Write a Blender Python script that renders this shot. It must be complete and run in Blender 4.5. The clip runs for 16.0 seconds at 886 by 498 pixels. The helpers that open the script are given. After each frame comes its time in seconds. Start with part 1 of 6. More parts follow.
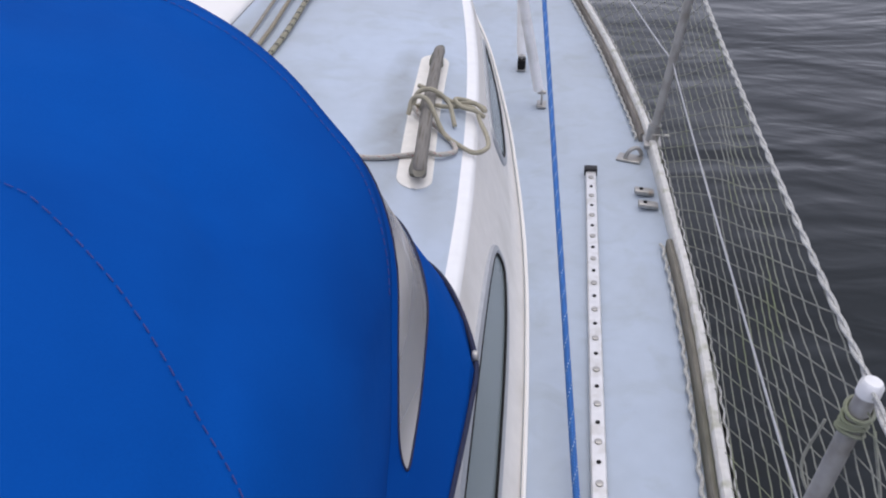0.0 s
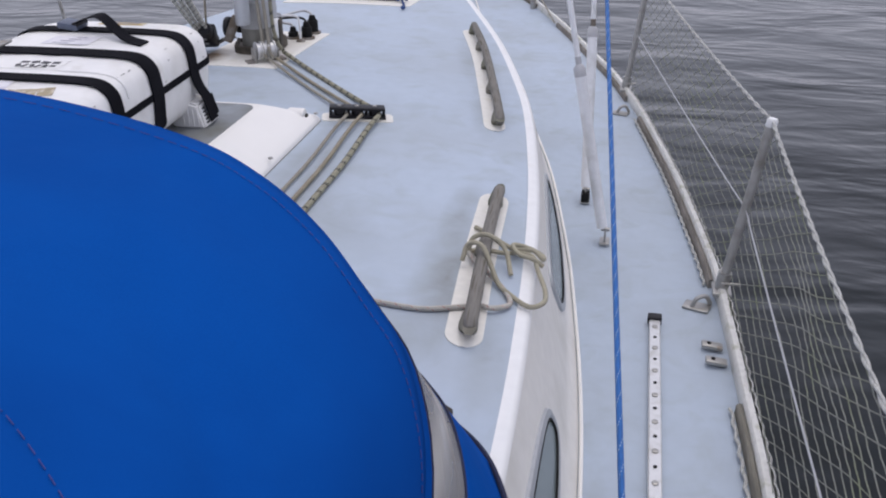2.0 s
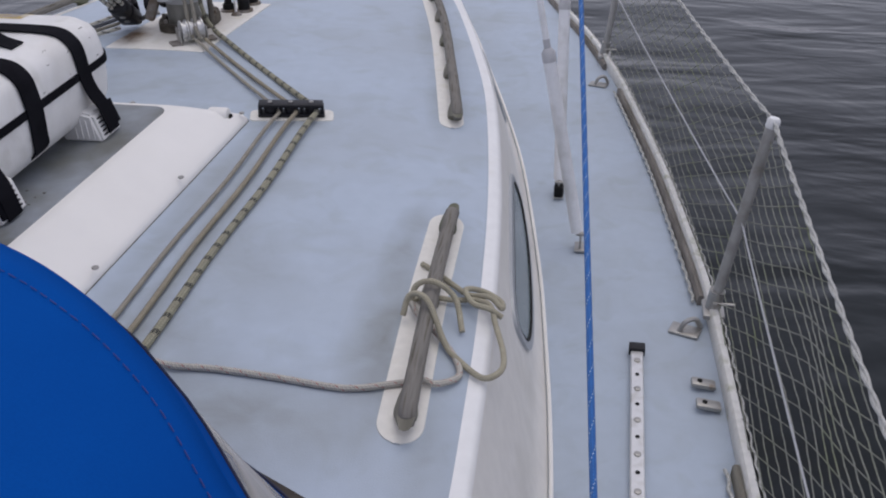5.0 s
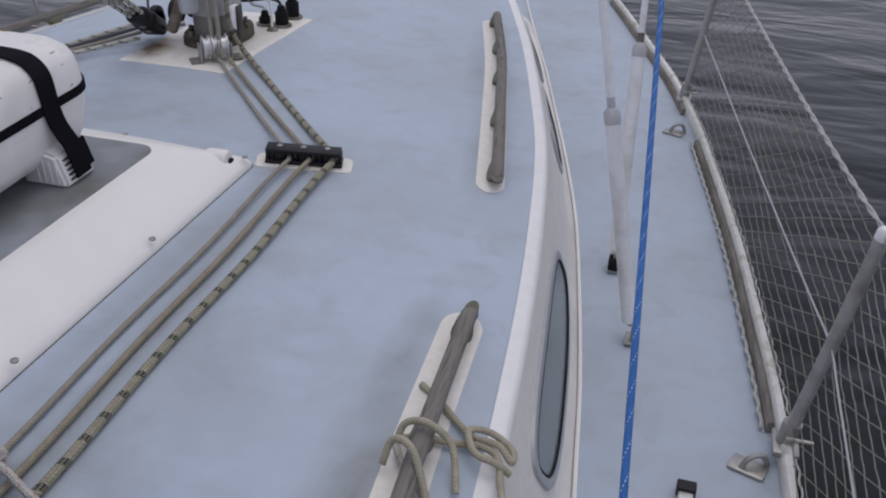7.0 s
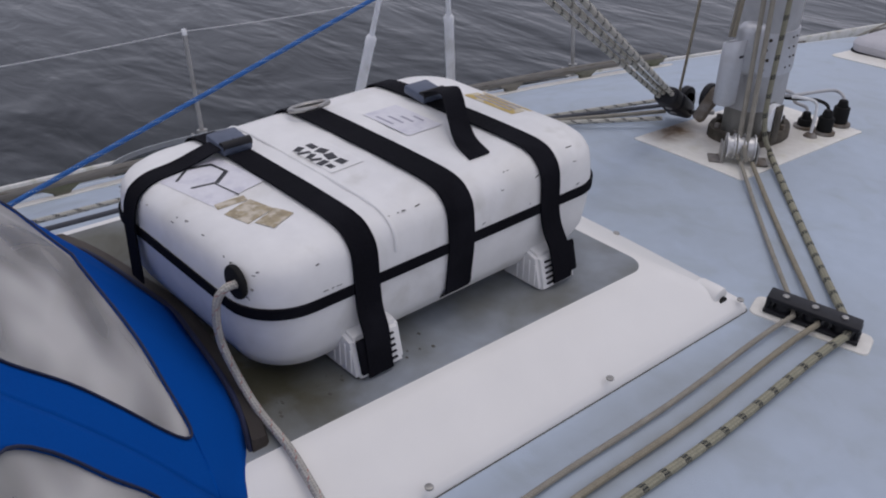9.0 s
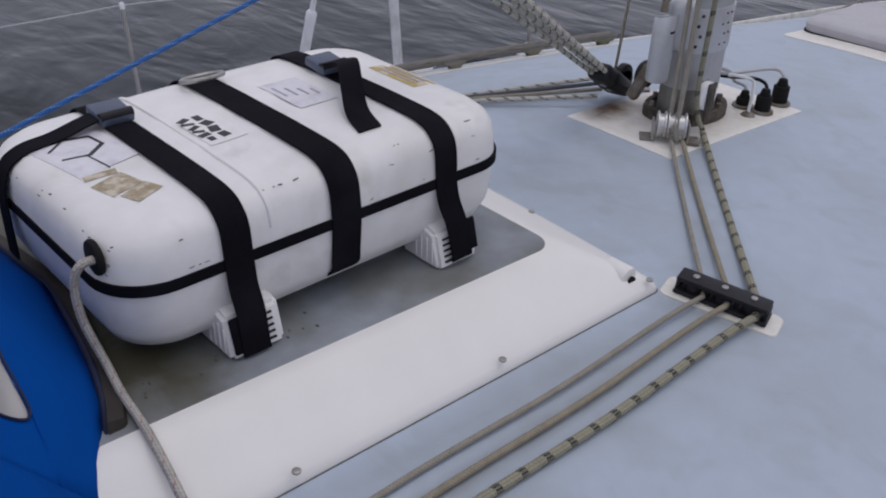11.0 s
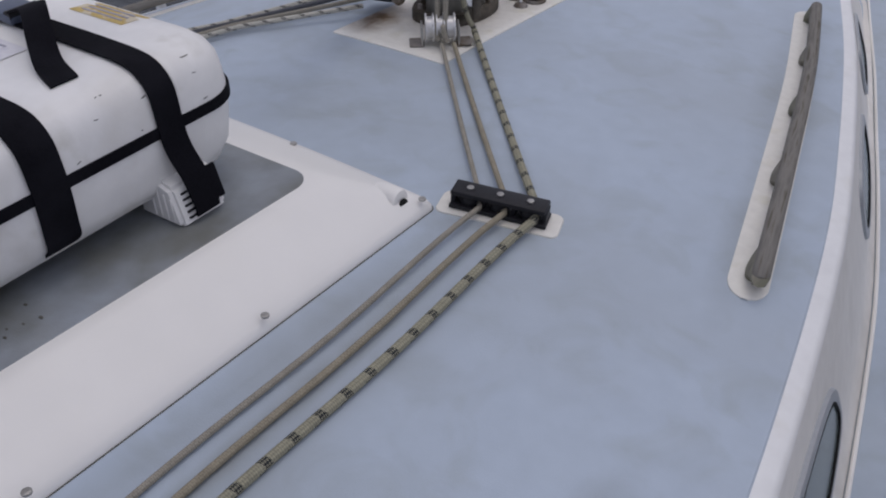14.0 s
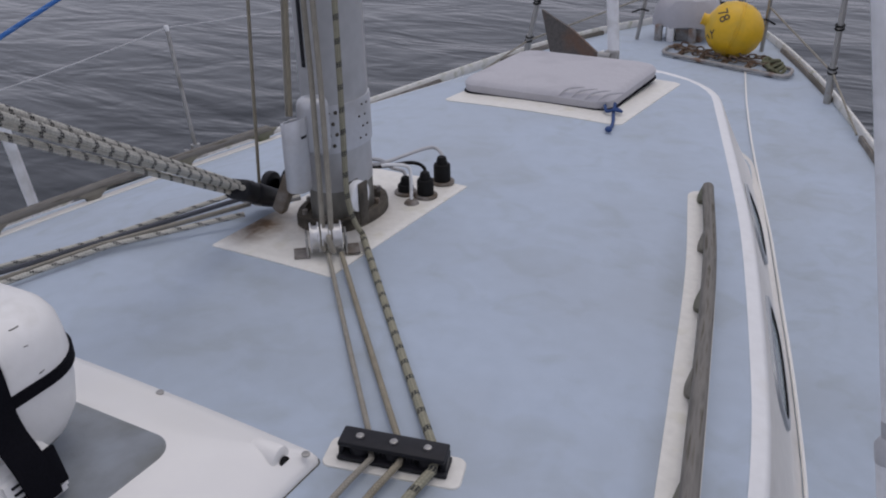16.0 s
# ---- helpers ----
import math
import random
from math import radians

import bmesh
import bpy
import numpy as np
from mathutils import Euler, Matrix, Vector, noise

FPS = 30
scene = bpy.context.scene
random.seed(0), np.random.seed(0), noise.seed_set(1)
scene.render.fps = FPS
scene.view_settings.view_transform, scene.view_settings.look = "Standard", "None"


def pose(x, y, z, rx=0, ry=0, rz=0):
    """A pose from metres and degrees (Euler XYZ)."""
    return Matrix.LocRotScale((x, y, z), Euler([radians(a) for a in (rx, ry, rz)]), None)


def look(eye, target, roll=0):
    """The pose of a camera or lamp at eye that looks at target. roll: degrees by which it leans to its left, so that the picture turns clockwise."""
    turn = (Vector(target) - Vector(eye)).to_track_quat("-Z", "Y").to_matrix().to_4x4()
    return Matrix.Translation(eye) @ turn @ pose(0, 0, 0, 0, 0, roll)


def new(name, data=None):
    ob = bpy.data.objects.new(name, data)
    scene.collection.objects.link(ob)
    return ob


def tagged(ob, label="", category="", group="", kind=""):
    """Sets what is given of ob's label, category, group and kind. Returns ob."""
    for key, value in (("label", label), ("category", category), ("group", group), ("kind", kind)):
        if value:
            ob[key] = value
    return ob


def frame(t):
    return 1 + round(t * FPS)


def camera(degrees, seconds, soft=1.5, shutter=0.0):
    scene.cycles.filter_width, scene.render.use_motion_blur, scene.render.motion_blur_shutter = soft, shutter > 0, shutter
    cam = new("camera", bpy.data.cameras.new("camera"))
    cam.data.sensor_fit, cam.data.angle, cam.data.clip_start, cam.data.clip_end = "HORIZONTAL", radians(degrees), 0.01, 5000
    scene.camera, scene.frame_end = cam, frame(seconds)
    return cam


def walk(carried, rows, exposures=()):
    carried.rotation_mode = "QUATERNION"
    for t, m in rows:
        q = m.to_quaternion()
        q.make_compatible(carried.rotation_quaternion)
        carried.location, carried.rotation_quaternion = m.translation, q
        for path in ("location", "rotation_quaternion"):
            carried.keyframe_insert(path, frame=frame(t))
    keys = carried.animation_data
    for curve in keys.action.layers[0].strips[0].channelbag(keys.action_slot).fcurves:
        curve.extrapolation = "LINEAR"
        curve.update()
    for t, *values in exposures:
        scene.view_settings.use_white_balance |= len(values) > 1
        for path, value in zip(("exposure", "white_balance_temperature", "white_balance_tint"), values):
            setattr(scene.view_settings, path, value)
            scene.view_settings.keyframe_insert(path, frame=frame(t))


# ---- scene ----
cam = camera(52.1, 16.0, 2.0)
PATH = [
    (0, (0.078, -0.041, 1.208), (-0.151, 1.62, 0.117), -1.5),
    (0.5, (0.084, -0.042, 1.226), (-0.153, 1.665, 0.211), -1.0),
    (1, (0.077, -0.035, 1.241), (-0.15, 1.713, 0.295), 0.8),
    (1.5, (0.078, 0.017, 1.248), (-0.173, 1.794, 0.365), 0.2),
    (2, (0.069, 0.116, 1.24), (-0.302, 1.864, 0.342), -0.6),
    (2.5, (0.045, 0.212, 1.267), (-0.401, 1.924, 0.334), -1.0),
    (3, (0.035, 0.294, 1.273), (-0.323, 1.999, 0.291), -1.4),
    (3.2, (0.031, 0.311, 1.27), (-0.304, 2.019, 0.285), -1.5),
    (5.3, (0.077, 0.562, 1.249), (-0.248, 2.254, 0.234), -1.2),
    (5.5, (0.078, 0.599, 1.243), (-0.232, 2.293, 0.226), -0.3),
    (6, (0.115, 0.701, 1.222), (-0.203, 2.384, 0.189), 1.0),
    (6.5, (0.126, 0.778, 1.229), (-0.234, 2.446, 0.186), 0.8),
    (7, (0.076, 0.91, 1.236), (-0.392, 2.568, 0.22), 1.3),
    (7.5, (-0.027, 1.0, 1.253), (-0.723, 2.588, 0.257), 1.8),
    (8, (-0.093, 1.036, 1.258), (-1.073, 2.479, 0.279), 2.2),
    (8.5, (-0.125, 1.102, 1.266), (-1.366, 2.335, 0.296), 2.0),
    (8.7, (-0.129, 1.125, 1.271), (-1.422, 2.305, 0.304), 1.9),
    (10.8, (-0.064, 1.263, 1.251), (-1.386, 2.399, 0.27), 2.2),
    (11, (-0.056, 1.286, 1.245), (-1.329, 2.458, 0.242), 2.7),
    (11.5, (-0.038, 1.326, 1.215), (-1.186, 2.564, 0.144), 0.2),
    (12, (-0.038, 1.343, 1.205), (-1.082, 2.629, 0.085), -1.0),
    (12.5, (-0.028, 1.318, 1.159), (-1.07, 2.464, -0.106), -3.5),
    (13, (-0.033, 1.293, 1.156), (-1.015, 2.389, -0.198), -3.5),
    (13.5, (-0.035, 1.366, 1.182), (-0.99, 2.601, -0.068), -1.8),
    (14, (-0.032, 1.466, 1.207), (-1.0, 2.785, 0.056), -0.7),
    (14.5, (-0.076, 1.547, 1.24), (-1.025, 2.946, 0.171), 0.6),
    (15, (-0.111, 1.591, 1.29), (-1.058, 3.08, 0.349), 0.3),
    (15.5, (-0.111, 1.605, 1.293), (-1.052, 3.143, 0.427), -0.4),
    (16, (-0.098, 1.655, 1.262), (-0.999, 3.206, 0.378), -1.4),
]
walk(cam, [(t, look(eye, target, roll)) for t, eye, target, roll in PATH],
     [(0, 0.62), (1, 0.55), (2, 0.4), (3, 0.27), (5.5, 0.02), (8.5, -0.12), (11, -0.1), (12.5, -0.23), (16, -0.15)])

# ---------- light ----------
world = bpy.data.worlds.new("overcast")
scene.world = world
world.use_nodes = True
wn, wl = world.node_tree.nodes, world.node_tree.links
wn.clear()
sky = wn.new("ShaderNodeTexSky")
sky.sky_type = "NISHITA"
sky.sun_disc = False
sky.sun_elevation, sky.sun_rotation = radians(79), radians(14)
sky.air_density, sky.dust_density, sky.ozone_density = 1.0, 6.0, 1.0
haze = wn.new("ShaderNodeMixRGB")
haze.inputs[0].default_value = 0.75
haze.inputs[2].default_value = (6.68, 6.74, 8.12, 1)
back = wn.new("ShaderNodeBackground")
back.inputs[1].default_value = 0.112
wout = wn.new("ShaderNodeOutputWorld")
wl.new(sky.outputs[0], haze.inputs[1])
wl.new(haze.outputs[0], back.inputs[0])
wl.new(back.outputs[0], wout.inputs[0])
sun_data = bpy.data.lights.new("sun", "SUN")
sun_data.energy, sun_data.angle, sun_data.color = 0.35, radians(35), (1.0, 0.97, 0.93)
sun = new("sun", sun_data)
sun.matrix_world = look((0.5, 4.0, 12), (0, 2, 0))


# ---------- materials ----------
def mat(name, colour, rough=0.5, metal=0.0, spots=None, spot_scale=6.0, spot_lo=0.5, spot_hi=0.7,
        grain=0.1, grain_scale=90.0, bump=0.15, bump_scale=250.0, stretch=(1, 1, 1), depth=0.002, varied=0.0, gloss=0.5, along=False, film=None):
    """A surface with a base colour, stains or mottling of a second colour, fine grain and relief."""
    m = bpy.data.materials.new(name)
    m.use_nodes = True
    n, l = m.node_tree.nodes, m.node_tree.links
    b = n["Principled BSDF"]
    b.inputs["Roughness"].default_value, b.inputs["Metallic"].default_value = rough, metal
    co = n.new("ShaderNodeTexCoord")
    mp = n.new("ShaderNodeMapping")
    mp.inputs["Scale"].default_value = stretch
    l.new(co.outputs["UV" if along else "Object"], mp.inputs[0])

    def noise_tex(scale, detail=4.0):
        t = n.new("ShaderNodeTexNoise")
        t.inputs["Scale"].default_value, t.inputs["Detail"].default_value = scale, detail
        l.new(mp.outputs[0], t.inputs["Vector"])
        return t

    col = None
    g = noise_tex(grain_scale)
    mixg = n.new("ShaderNodeMixRGB")
    mixg.blend_type = "MULTIPLY"
    mixg.inputs[0].default_value = 1.0
    mixg.inputs[1].default_value = (*colour, 1)
    rg = n.new("ShaderNodeValToRGB")
    rg.color_ramp.elements[0].position, rg.color_ramp.elements[1].position = 0.3, 0.7
    rg.color_ramp.elements[0].color = (1 - grain, 1 - grain, 1 - grain, 1)
    rg.color_ramp.elements[1].color = (1 + grain * 0.3,) * 3 + (1,)
    l.new(g.outputs[0], rg.inputs[0])
    l.new(rg.outputs[0], mixg.inputs[2])
    col = mixg.outputs[0]
    if spots is not None:
        s = noise_tex(spot_scale, 6.0)
        rs = n.new("ShaderNodeValToRGB")
        rs.color_ramp.elements[0].position, rs.color_ramp.elements[1].position = spot_lo, spot_hi
        rs.color_ramp.elements[0].color, rs.color_ramp.elements[1].color = (0, 0, 0, 1), (1, 1, 1, 1)
        l.new(s.outputs[0], rs.inputs[0])
        mx = n.new("ShaderNodeMixRGB")
        l.new(rs.outputs[0], mx.inputs[0])
        l.new(col, mx.inputs[1])
        mx.inputs[2].default_value = (*spots, 1)
        col = mx.outputs[0]
    if film:
        fcol, fscale, flo, fhi, famount = film
        s = noise_tex(fscale, 7.0)
        s.inputs["Distortion"].default_value = 0.8
        rs = n.new("ShaderNodeValToRGB")
        rs.color_ramp.elements[0].position, rs.color_ramp.elements[1].position = flo, fhi
        rs.color_ramp.elements[0].color, rs.color_ramp.elements[1].color = (0, 0, 0, 1), (famount,) * 3 + (1,)
        l.new(s.outputs[0], rs.inputs[0])
        mx = n.new("ShaderNodeMixRGB")
        l.new(rs.outputs[0], mx.inputs[0])
        l.new(col, mx.inputs[1])
        mx.inputs[2].default_value = (*fcol, 1)
        col = mx.outputs[0]
    if varied:
        oi = n.new("ShaderNodeObjectInfo")
        hv = n.new("ShaderNodeHueSaturation")
        mr = n.new("ShaderNodeMapRange")
        mr.inputs[3].default_value, mr.inputs[4].default_value = 1 - varied, 1 + varied
        l.new(oi.outputs["Random"], mr.inputs[0])
        l.new(mr.outputs[0], hv.inputs["Value"])
        l.new(col, hv.inputs["Color"])
        col = hv.outputs[0]
    l.new(col, b.inputs["Base Color"])
    b.inputs["Specular IOR Level"].default_value = gloss
    if bump:
        t = noise_tex(bump_scale, 3.0)
        bp = n.new("ShaderNodeBump")
        bp.inputs["Strength"].default_value, bp.inputs["Distance"].default_value = bump, depth
        l.new(t.outputs[0], bp.inputs["Height"])
        l.new(bp.outputs[0], b.inputs["Normal"])
    return m


def rope_mat(name, light, dark, tracer=0.0, period=0.03, weave=0.006, duty=0.35, rough=0.85, helix=2.0):
    """Braided rope: a fine weave and dark tracer flecks, along the rope's own length."""
    m = bpy.data.materials.new(name)
    m.use_nodes = True
    n, l = m.node_tree.nodes, m.node_tree.links
    b = n["Principled BSDF"]
    b.inputs["Roughness"].default_value = rough
    uv = n.new("ShaderNodeUVMap")
    sep = n.new("ShaderNodeSeparateXYZ")
    l.new(uv.outputs[0], sep.inputs[0])

    def m2(op, a, bb):
        x = n.new("ShaderNodeMath")
        x.operation = op
        for i, v in enumerate((a, bb)):
            if isinstance(v, (int, float)):
                x.inputs[i].default_value = v
            elif v is not None:
                l.new(v, x.inputs[i])
        return x.outputs[0]

    u, v = sep.outputs[0], sep.outputs[1]
    w1 = m2("SINE", m2("ADD", m2("MULTIPLY", u, 6.283 / weave), m2("MULTIPLY", v, 6.283 * 4)), None)
    w2 = m2("SINE", m2("SUBTRACT", m2("MULTIPLY", u, 6.283 / weave), m2("MULTIPLY", v, 6.283 * 4)), None)
    braid = m2("MAXIMUM", w1, w2)
    no = n.new("ShaderNodeTexNoise")
    no.inputs["Scale"].default_value = 60
    co = n.new("ShaderNodeTexCoord")
    l.new(co.outputs["Object"], no.inputs["Vector"])
    base = n.new("ShaderNodeMixRGB")
    l.new(no.outputs[0], base.inputs[0])
    base.inputs[1].default_value = (*[c * 0.72 for c in light], 1)
    base.inputs[2].default_value = (*[c * 1.15 for c in light], 1)
    woven = n.new("ShaderNodeMixRGB")
    woven.blend_type = "MULTIPLY"
    woven.inputs[0].default_value = 1.0
    strand = m2("ADD", m2("MULTIPLY", m2("MULTIPLY", w1, w2), 0.26 if tracer else 0.14), 0.89)
    l.new(base.outputs[0], woven.inputs[1])
    l.new(strand, woven.inputs[2])
    col = woven.outputs[0]
    if tracer:
        ph = m2("FRACT", m2("ADD", m2("DIVIDE", u, period), m2("MULTIPLY", v, helix)), None)
        on = m2("LESS_THAN", ph, duty)
        fleck = m2("GREATER_THAN", w1 if helix > 1 else m2("MULTIPLY", w1, w2), 0.0 if helix > 1 else -0.12)
        fac = m2("MULTIPLY", m2("MULTIPLY", on, fleck), tracer)
        mx = n.new("ShaderNodeMixRGB")
        l.new(fac, mx.inputs[0])
        l.new(col, mx.inputs[1])
        mx.inputs[2].default_value = (*dark, 1)
        col = mx.outputs[0]
    l.new(col, b.inputs["Base Color"])
    bp = n.new("ShaderNodeBump")
    bp.inputs["Strength"].default_value, bp.inputs["Distance"].default_value = 0.6, 0.001
    l.new(braid, bp.inputs["Height"])
    l.new(bp.outputs[0], b.inputs["Normal"])
    return m


NONSKID = mat("nonskid_paint", (0.395, 0.46, 0.54), 0.62, film=((0.26, 0.285, 0.275), 9.0, 0.50, 0.80, 0.42), spots=(0.34, 0.38, 0.42), spot_scale=2.6, spot_lo=0.42, spot_hi=0.9,
              grain=0.05, grain_scale=24, bump=0.35, bump_scale=420, depth=0.0012)
HOODGREY = mat("weathered_hood_paint", (0.330, 0.370, 0.426), 0.6, spots=(0.125, 0.118, 0.08), spot_scale=4.2, spot_lo=0.42, spot_hi=0.74, film=((0.085, 0.078, 0.045), 2.4, 0.46, 0.68, 0.75),
               grain=0.18, grain_scale=18, bump=0.3, bump_scale=380, depth=0.001)
GEL = mat("white_gelcoat", (0.74, 0.74, 0.73), 0.32, spots=(0.62, 0.60, 0.54), spot_scale=9, spot_lo=0.6, spot_hi=0.85,
          grain=0.05, grain_scale=35, bump=0.05, bump_scale=60)
CAPPAINT = mat("grubby_white_capping", (0.66, 0.65, 0.61), 0.5, spots=(0.36, 0.36, 0.25), spot_scale=22, spot_lo=0.54, spot_hi=0.74, grain=0.12, grain_scale=60, bump=0.2)
CREAM = mat("cream_gelcoat", (0.78, 0.765, 0.73), 0.42, spots=(0.70, 0.68, 0.62), spot_scale=3, spot_lo=0.5, spot_hi=0.9,
            grain=0.025, grain_scale=12, bump=0.03, bump_scale=90)
PAD = mat("bare_gelcoat_pad", (0.72, 0.70, 0.64), 0.45, spots=(0.58, 0.55, 0.42), spot_scale=16, spot_lo=0.58, spot_hi=0.85,
          grain=0.08, grain_scale=60, bump=0.1, bump_scale=120)
TEAK = mat("weathered_teak", (0.23, 0.212, 0.19), 0.85, gloss=0.2, spots=(0.11, 0.10, 0.08), spot_scale=9, spot_lo=0.5, spot_hi=0.72,
           grain=0.4, grain_scale=70, bump=0.6, bump_scale=110, stretch=(1, 0.12, 1), depth=0.0015, varied=0.06)
RAILWOOD = mat("weathered_rail", (0.24, 0.228, 0.207), 0.88, gloss=0.15, spots=(0.10, 0.09, 0.072), spot_scale=110, spot_lo=0.50, spot_hi=0.66,
               grain=0.45, grain_scale=110, bump=0.6, bump_scale=160, stretch=(0.09, 0.085, 1), depth=0.003, along=True)
# mossy on the toe rail; on handrail feet its darkness paints in shade
TEAKMOSSSHADE = mat("mossy_shaded_teak", (0.20, 0.188, 0.155), 0.85, spots=(0.075, 0.085, 0.045), spot_scale=14, spot_lo=0.42, spot_hi=0.7,
                grain=0.4, grain_scale=80, bump=0.6, bump_scale=120, stretch=(1, 0.15, 1), depth=0.0015)
DARKWOOD = mat("dark_wood", (0.035, 0.028, 0.023), 0.85, spots=(0.085, 0.070, 0.058), spot_scale=20, spot_lo=0.45, spot_hi=0.7,
               grain=0.4, grain_scale=60, bump=0.5, bump_scale=120, stretch=(0.2, 1, 1))
HEELMET = mat("brown_stained_metal", (0.10, 0.085, 0.065), 0.75, 0.2, spots=(0.035, 0.03, 0.022), spot_scale=22, spot_lo=0.42, spot_hi=0.65, grain=0.35, grain_scale=60, bump=0.4)
HEELGREY = mat("streaked_mast_heel", (0.26, 0.255, 0.23), 0.6, 0.3, spots=(0.10, 0.085, 0.055), spot_scale=14, spot_lo=0.45, spot_hi=0.72, grain=0.25, grain_scale=50, bump=0.2, stretch=(1, 1, 0.35))
PLATEMET = mat("bright_plate", (0.55, 0.56, 0.58), 0.4, 0.4, spots=(0.45, 0.45, 0.45), spot_scale=12, grain=0.06, bump=0.05)
POSTMET = mat("dull_post_metal", (0.38, 0.372, 0.355), 0.55, 0.3, spots=(0.22, 0.21, 0.185), spot_scale=18, grain=0.12, grain_scale=50, bump=0.08)
ALU = mat("grey_aluminium", (0.47, 0.475, 0.48), 0.48, 0.35, spots=(0.36, 0.36, 0.36), spot_scale=8, grain=0.08, grain_scale=40, bump=0.05)
ALUDARK = mat("stained_aluminium", (0.25, 0.23, 0.21), 0.6, 0.4, spots=(0.12, 0.09, 0.06), spot_scale=18, spot_lo=0.42, spot_hi=0.65,
              grain=0.3, grain_scale=60, bump=0.3)
STEEL = mat("dull_steel", (0.40, 0.39, 0.37), 0.42, 0.8, spots=(0.28, 0.22, 0.16), spot_scale=30, spot_lo=0.62, spot_hi=0.8, grain=0.1, bump=0.05)
GALV = mat("galvanised_steel", (0.35, 0.34, 0.33), 0.6, 0.5, spots=(0.22, 0.13, 0.08), spot_scale=15, spot_lo=0.5, spot_hi=0.7, grain=0.25, bump=0.3)
ANCHORMET = mat("dark_rusty_plate", (0.13, 0.118, 0.108), 0.75, 0.25, spots=(0.20, 0.10, 0.055), spot_scale=5, spot_lo=0.5, spot_hi=0.75, grain=0.3, bump=0.3)
RUST = mat("rusty_chain", (0.14, 0.085, 0.05), 0.85, 0.2, spots=(0.26, 0.23, 0.18), spot_scale=40, grain=0.4, bump=0.5)
TRACKMET = mat("anodised_track", (0.66, 0.66, 0.66), 0.35, 0.5, spots=(0.5, 0.49, 0.46), spot_scale=25, grain=0.06, bump=0.04)
BLACK = mat("black_plastic", (0.016, 0.016, 0.019), 0.5, grain=0.2, bump=0.08, gloss=0.25)
NAVY = mat("navy_webbing", (0.007, 0.007, 0.010), 0.85, gloss=0.08, spots=(0.012, 0.012, 0.016), spot_scale=8, grain=0.3, grain_scale=300, bump=0.5, bump_scale=500)
BUCKLE = mat("slate_blue_buckle", (0.09, 0.11, 0.16), 0.45, 0.2, grain=0.15, bump=0.1)
RAFT = mat("white_raft_shell", (0.80, 0.79, 0.765), 0.42, film=((0.50, 0.47, 0.40), 7.0, 0.56, 0.80, 0.4), spots=(0.56, 0.54, 0.48), spot_scale=11, spot_lo=0.62, spot_hi=0.85,
           grain=0.05, grain_scale=30, bump=0.12, bump_scale=140, depth=0.001)
SCUFF = mat("dark_scuff", (0.20, 0.19, 0.17), 0.8, grain=0.3, bump=0.1)
TAPE = mat("brown_residue", (0.40, 0.33, 0.21), 0.7, spots=(0.58, 0.52, 0.42), spot_scale=60, spot_lo=0.45, spot_hi=0.6, grain=0.3, bump=0.2)
OCHRE = mat("ochre_label", (0.55, 0.40, 0.12), 0.6, spots=(0.62, 0.55, 0.40), spot_scale=40, spot_lo=0.5, spot_hi=0.6, grain=0.15, bump=0.1)
LABEL = mat("pale_label", (0.71, 0.70, 0.73), 0.5, spots=(0.55, 0.54, 0.60), spot_scale=30, grain=0.06, bump=0.05)
LABELINK = mat("washed_out_ink", (0.36, 0.35, 0.42), 0.6, grain=0.2, bump=0.0)
INK = mat("black_ink", (0.03, 0.03, 0.035), 0.6, grain=0.3, bump=0.0)
# darker and lighter blue mottling paints in the shading of soft wrinkles
CANVAS = mat("blue_canvas", (0.002, 0.066, 0.315), 0.9, gloss=0.03, spots=(0.002, 0.052, 0.26), spot_scale=2.2, spot_lo=0.4, spot_hi=0.7,
             grain=0.08, grain_scale=420, bump=0.5, bump_scale=7, depth=0.012, film=((0.003, 0.082, 0.37), 3.0, 0.50, 0.80, 0.5))
HEM = mat("navy_hem", (0.01, 0.015, 0.05), 0.8, grain=0.2, bump=0.3)
THREAD = mat("faded_red_thread", (0.035, 0.045, 0.22), 0.8, grain=0.2, bump=0.0)
GREYCLOTH = mat("grey_cover_cloth", (0.47, 0.46, 0.48), 0.85, spots=(0.40, 0.39, 0.41), spot_scale=6, grain=0.08, grain_scale=200, bump=0.5, bump_scale=25, depth=0.006)
YELLOW = mat("yellow_buoy_plastic", (0.70, 0.42, 0.012), 0.45, spots=(0.55, 0.36, 0.03), spot_scale=9, grain=0.08, grain_scale=40, bump=0.15, bump_scale=60)
SHEATH = mat("white_pvc_sheath", (0.78, 0.785, 0.79), 0.35, spots=(0.6, 0.6, 0.58), spot_scale=14, grain=0.05, bump=0.04)
RUBBER = mat("black_rubber", (0.012, 0.012, 0.012), 0.7, grain=0.2, bump=0.2, gloss=0.15)
HULLPAINT = mat("white_hull", (0.68, 0.68, 0.67), 0.3, spots=(0.55, 0.54, 0.5), spot_scale=4, grain=0.05, bump=0.03)
RUSTSTAIN = mat("rust_stain", (0.30, 0.20, 0.12), 0.6, spots=(0.68, 0.65, 0.56), spot_scale=16, spot_lo=0.42, spot_hi=0.62, grain=0.2, bump=0.05)
DIRT = mat("dirt_specks", (0.10, 0.095, 0.08), 0.8, grain=0.3, bump=0.1)
FADEDBLUE = mat("faded_blue_cord", (0.03, 0.07, 0.20), 0.85, grain=0.3, bump=0.3)
CABLEGREY = mat("grey_cable", (0.45, 0.45, 0.46), 0.6, grain=0.1, bump=0.05)
ROPE_GREY = rope_mat("grey_rope", (0.33, 0.305, 0.25), (0.1, 0.1, 0.1))
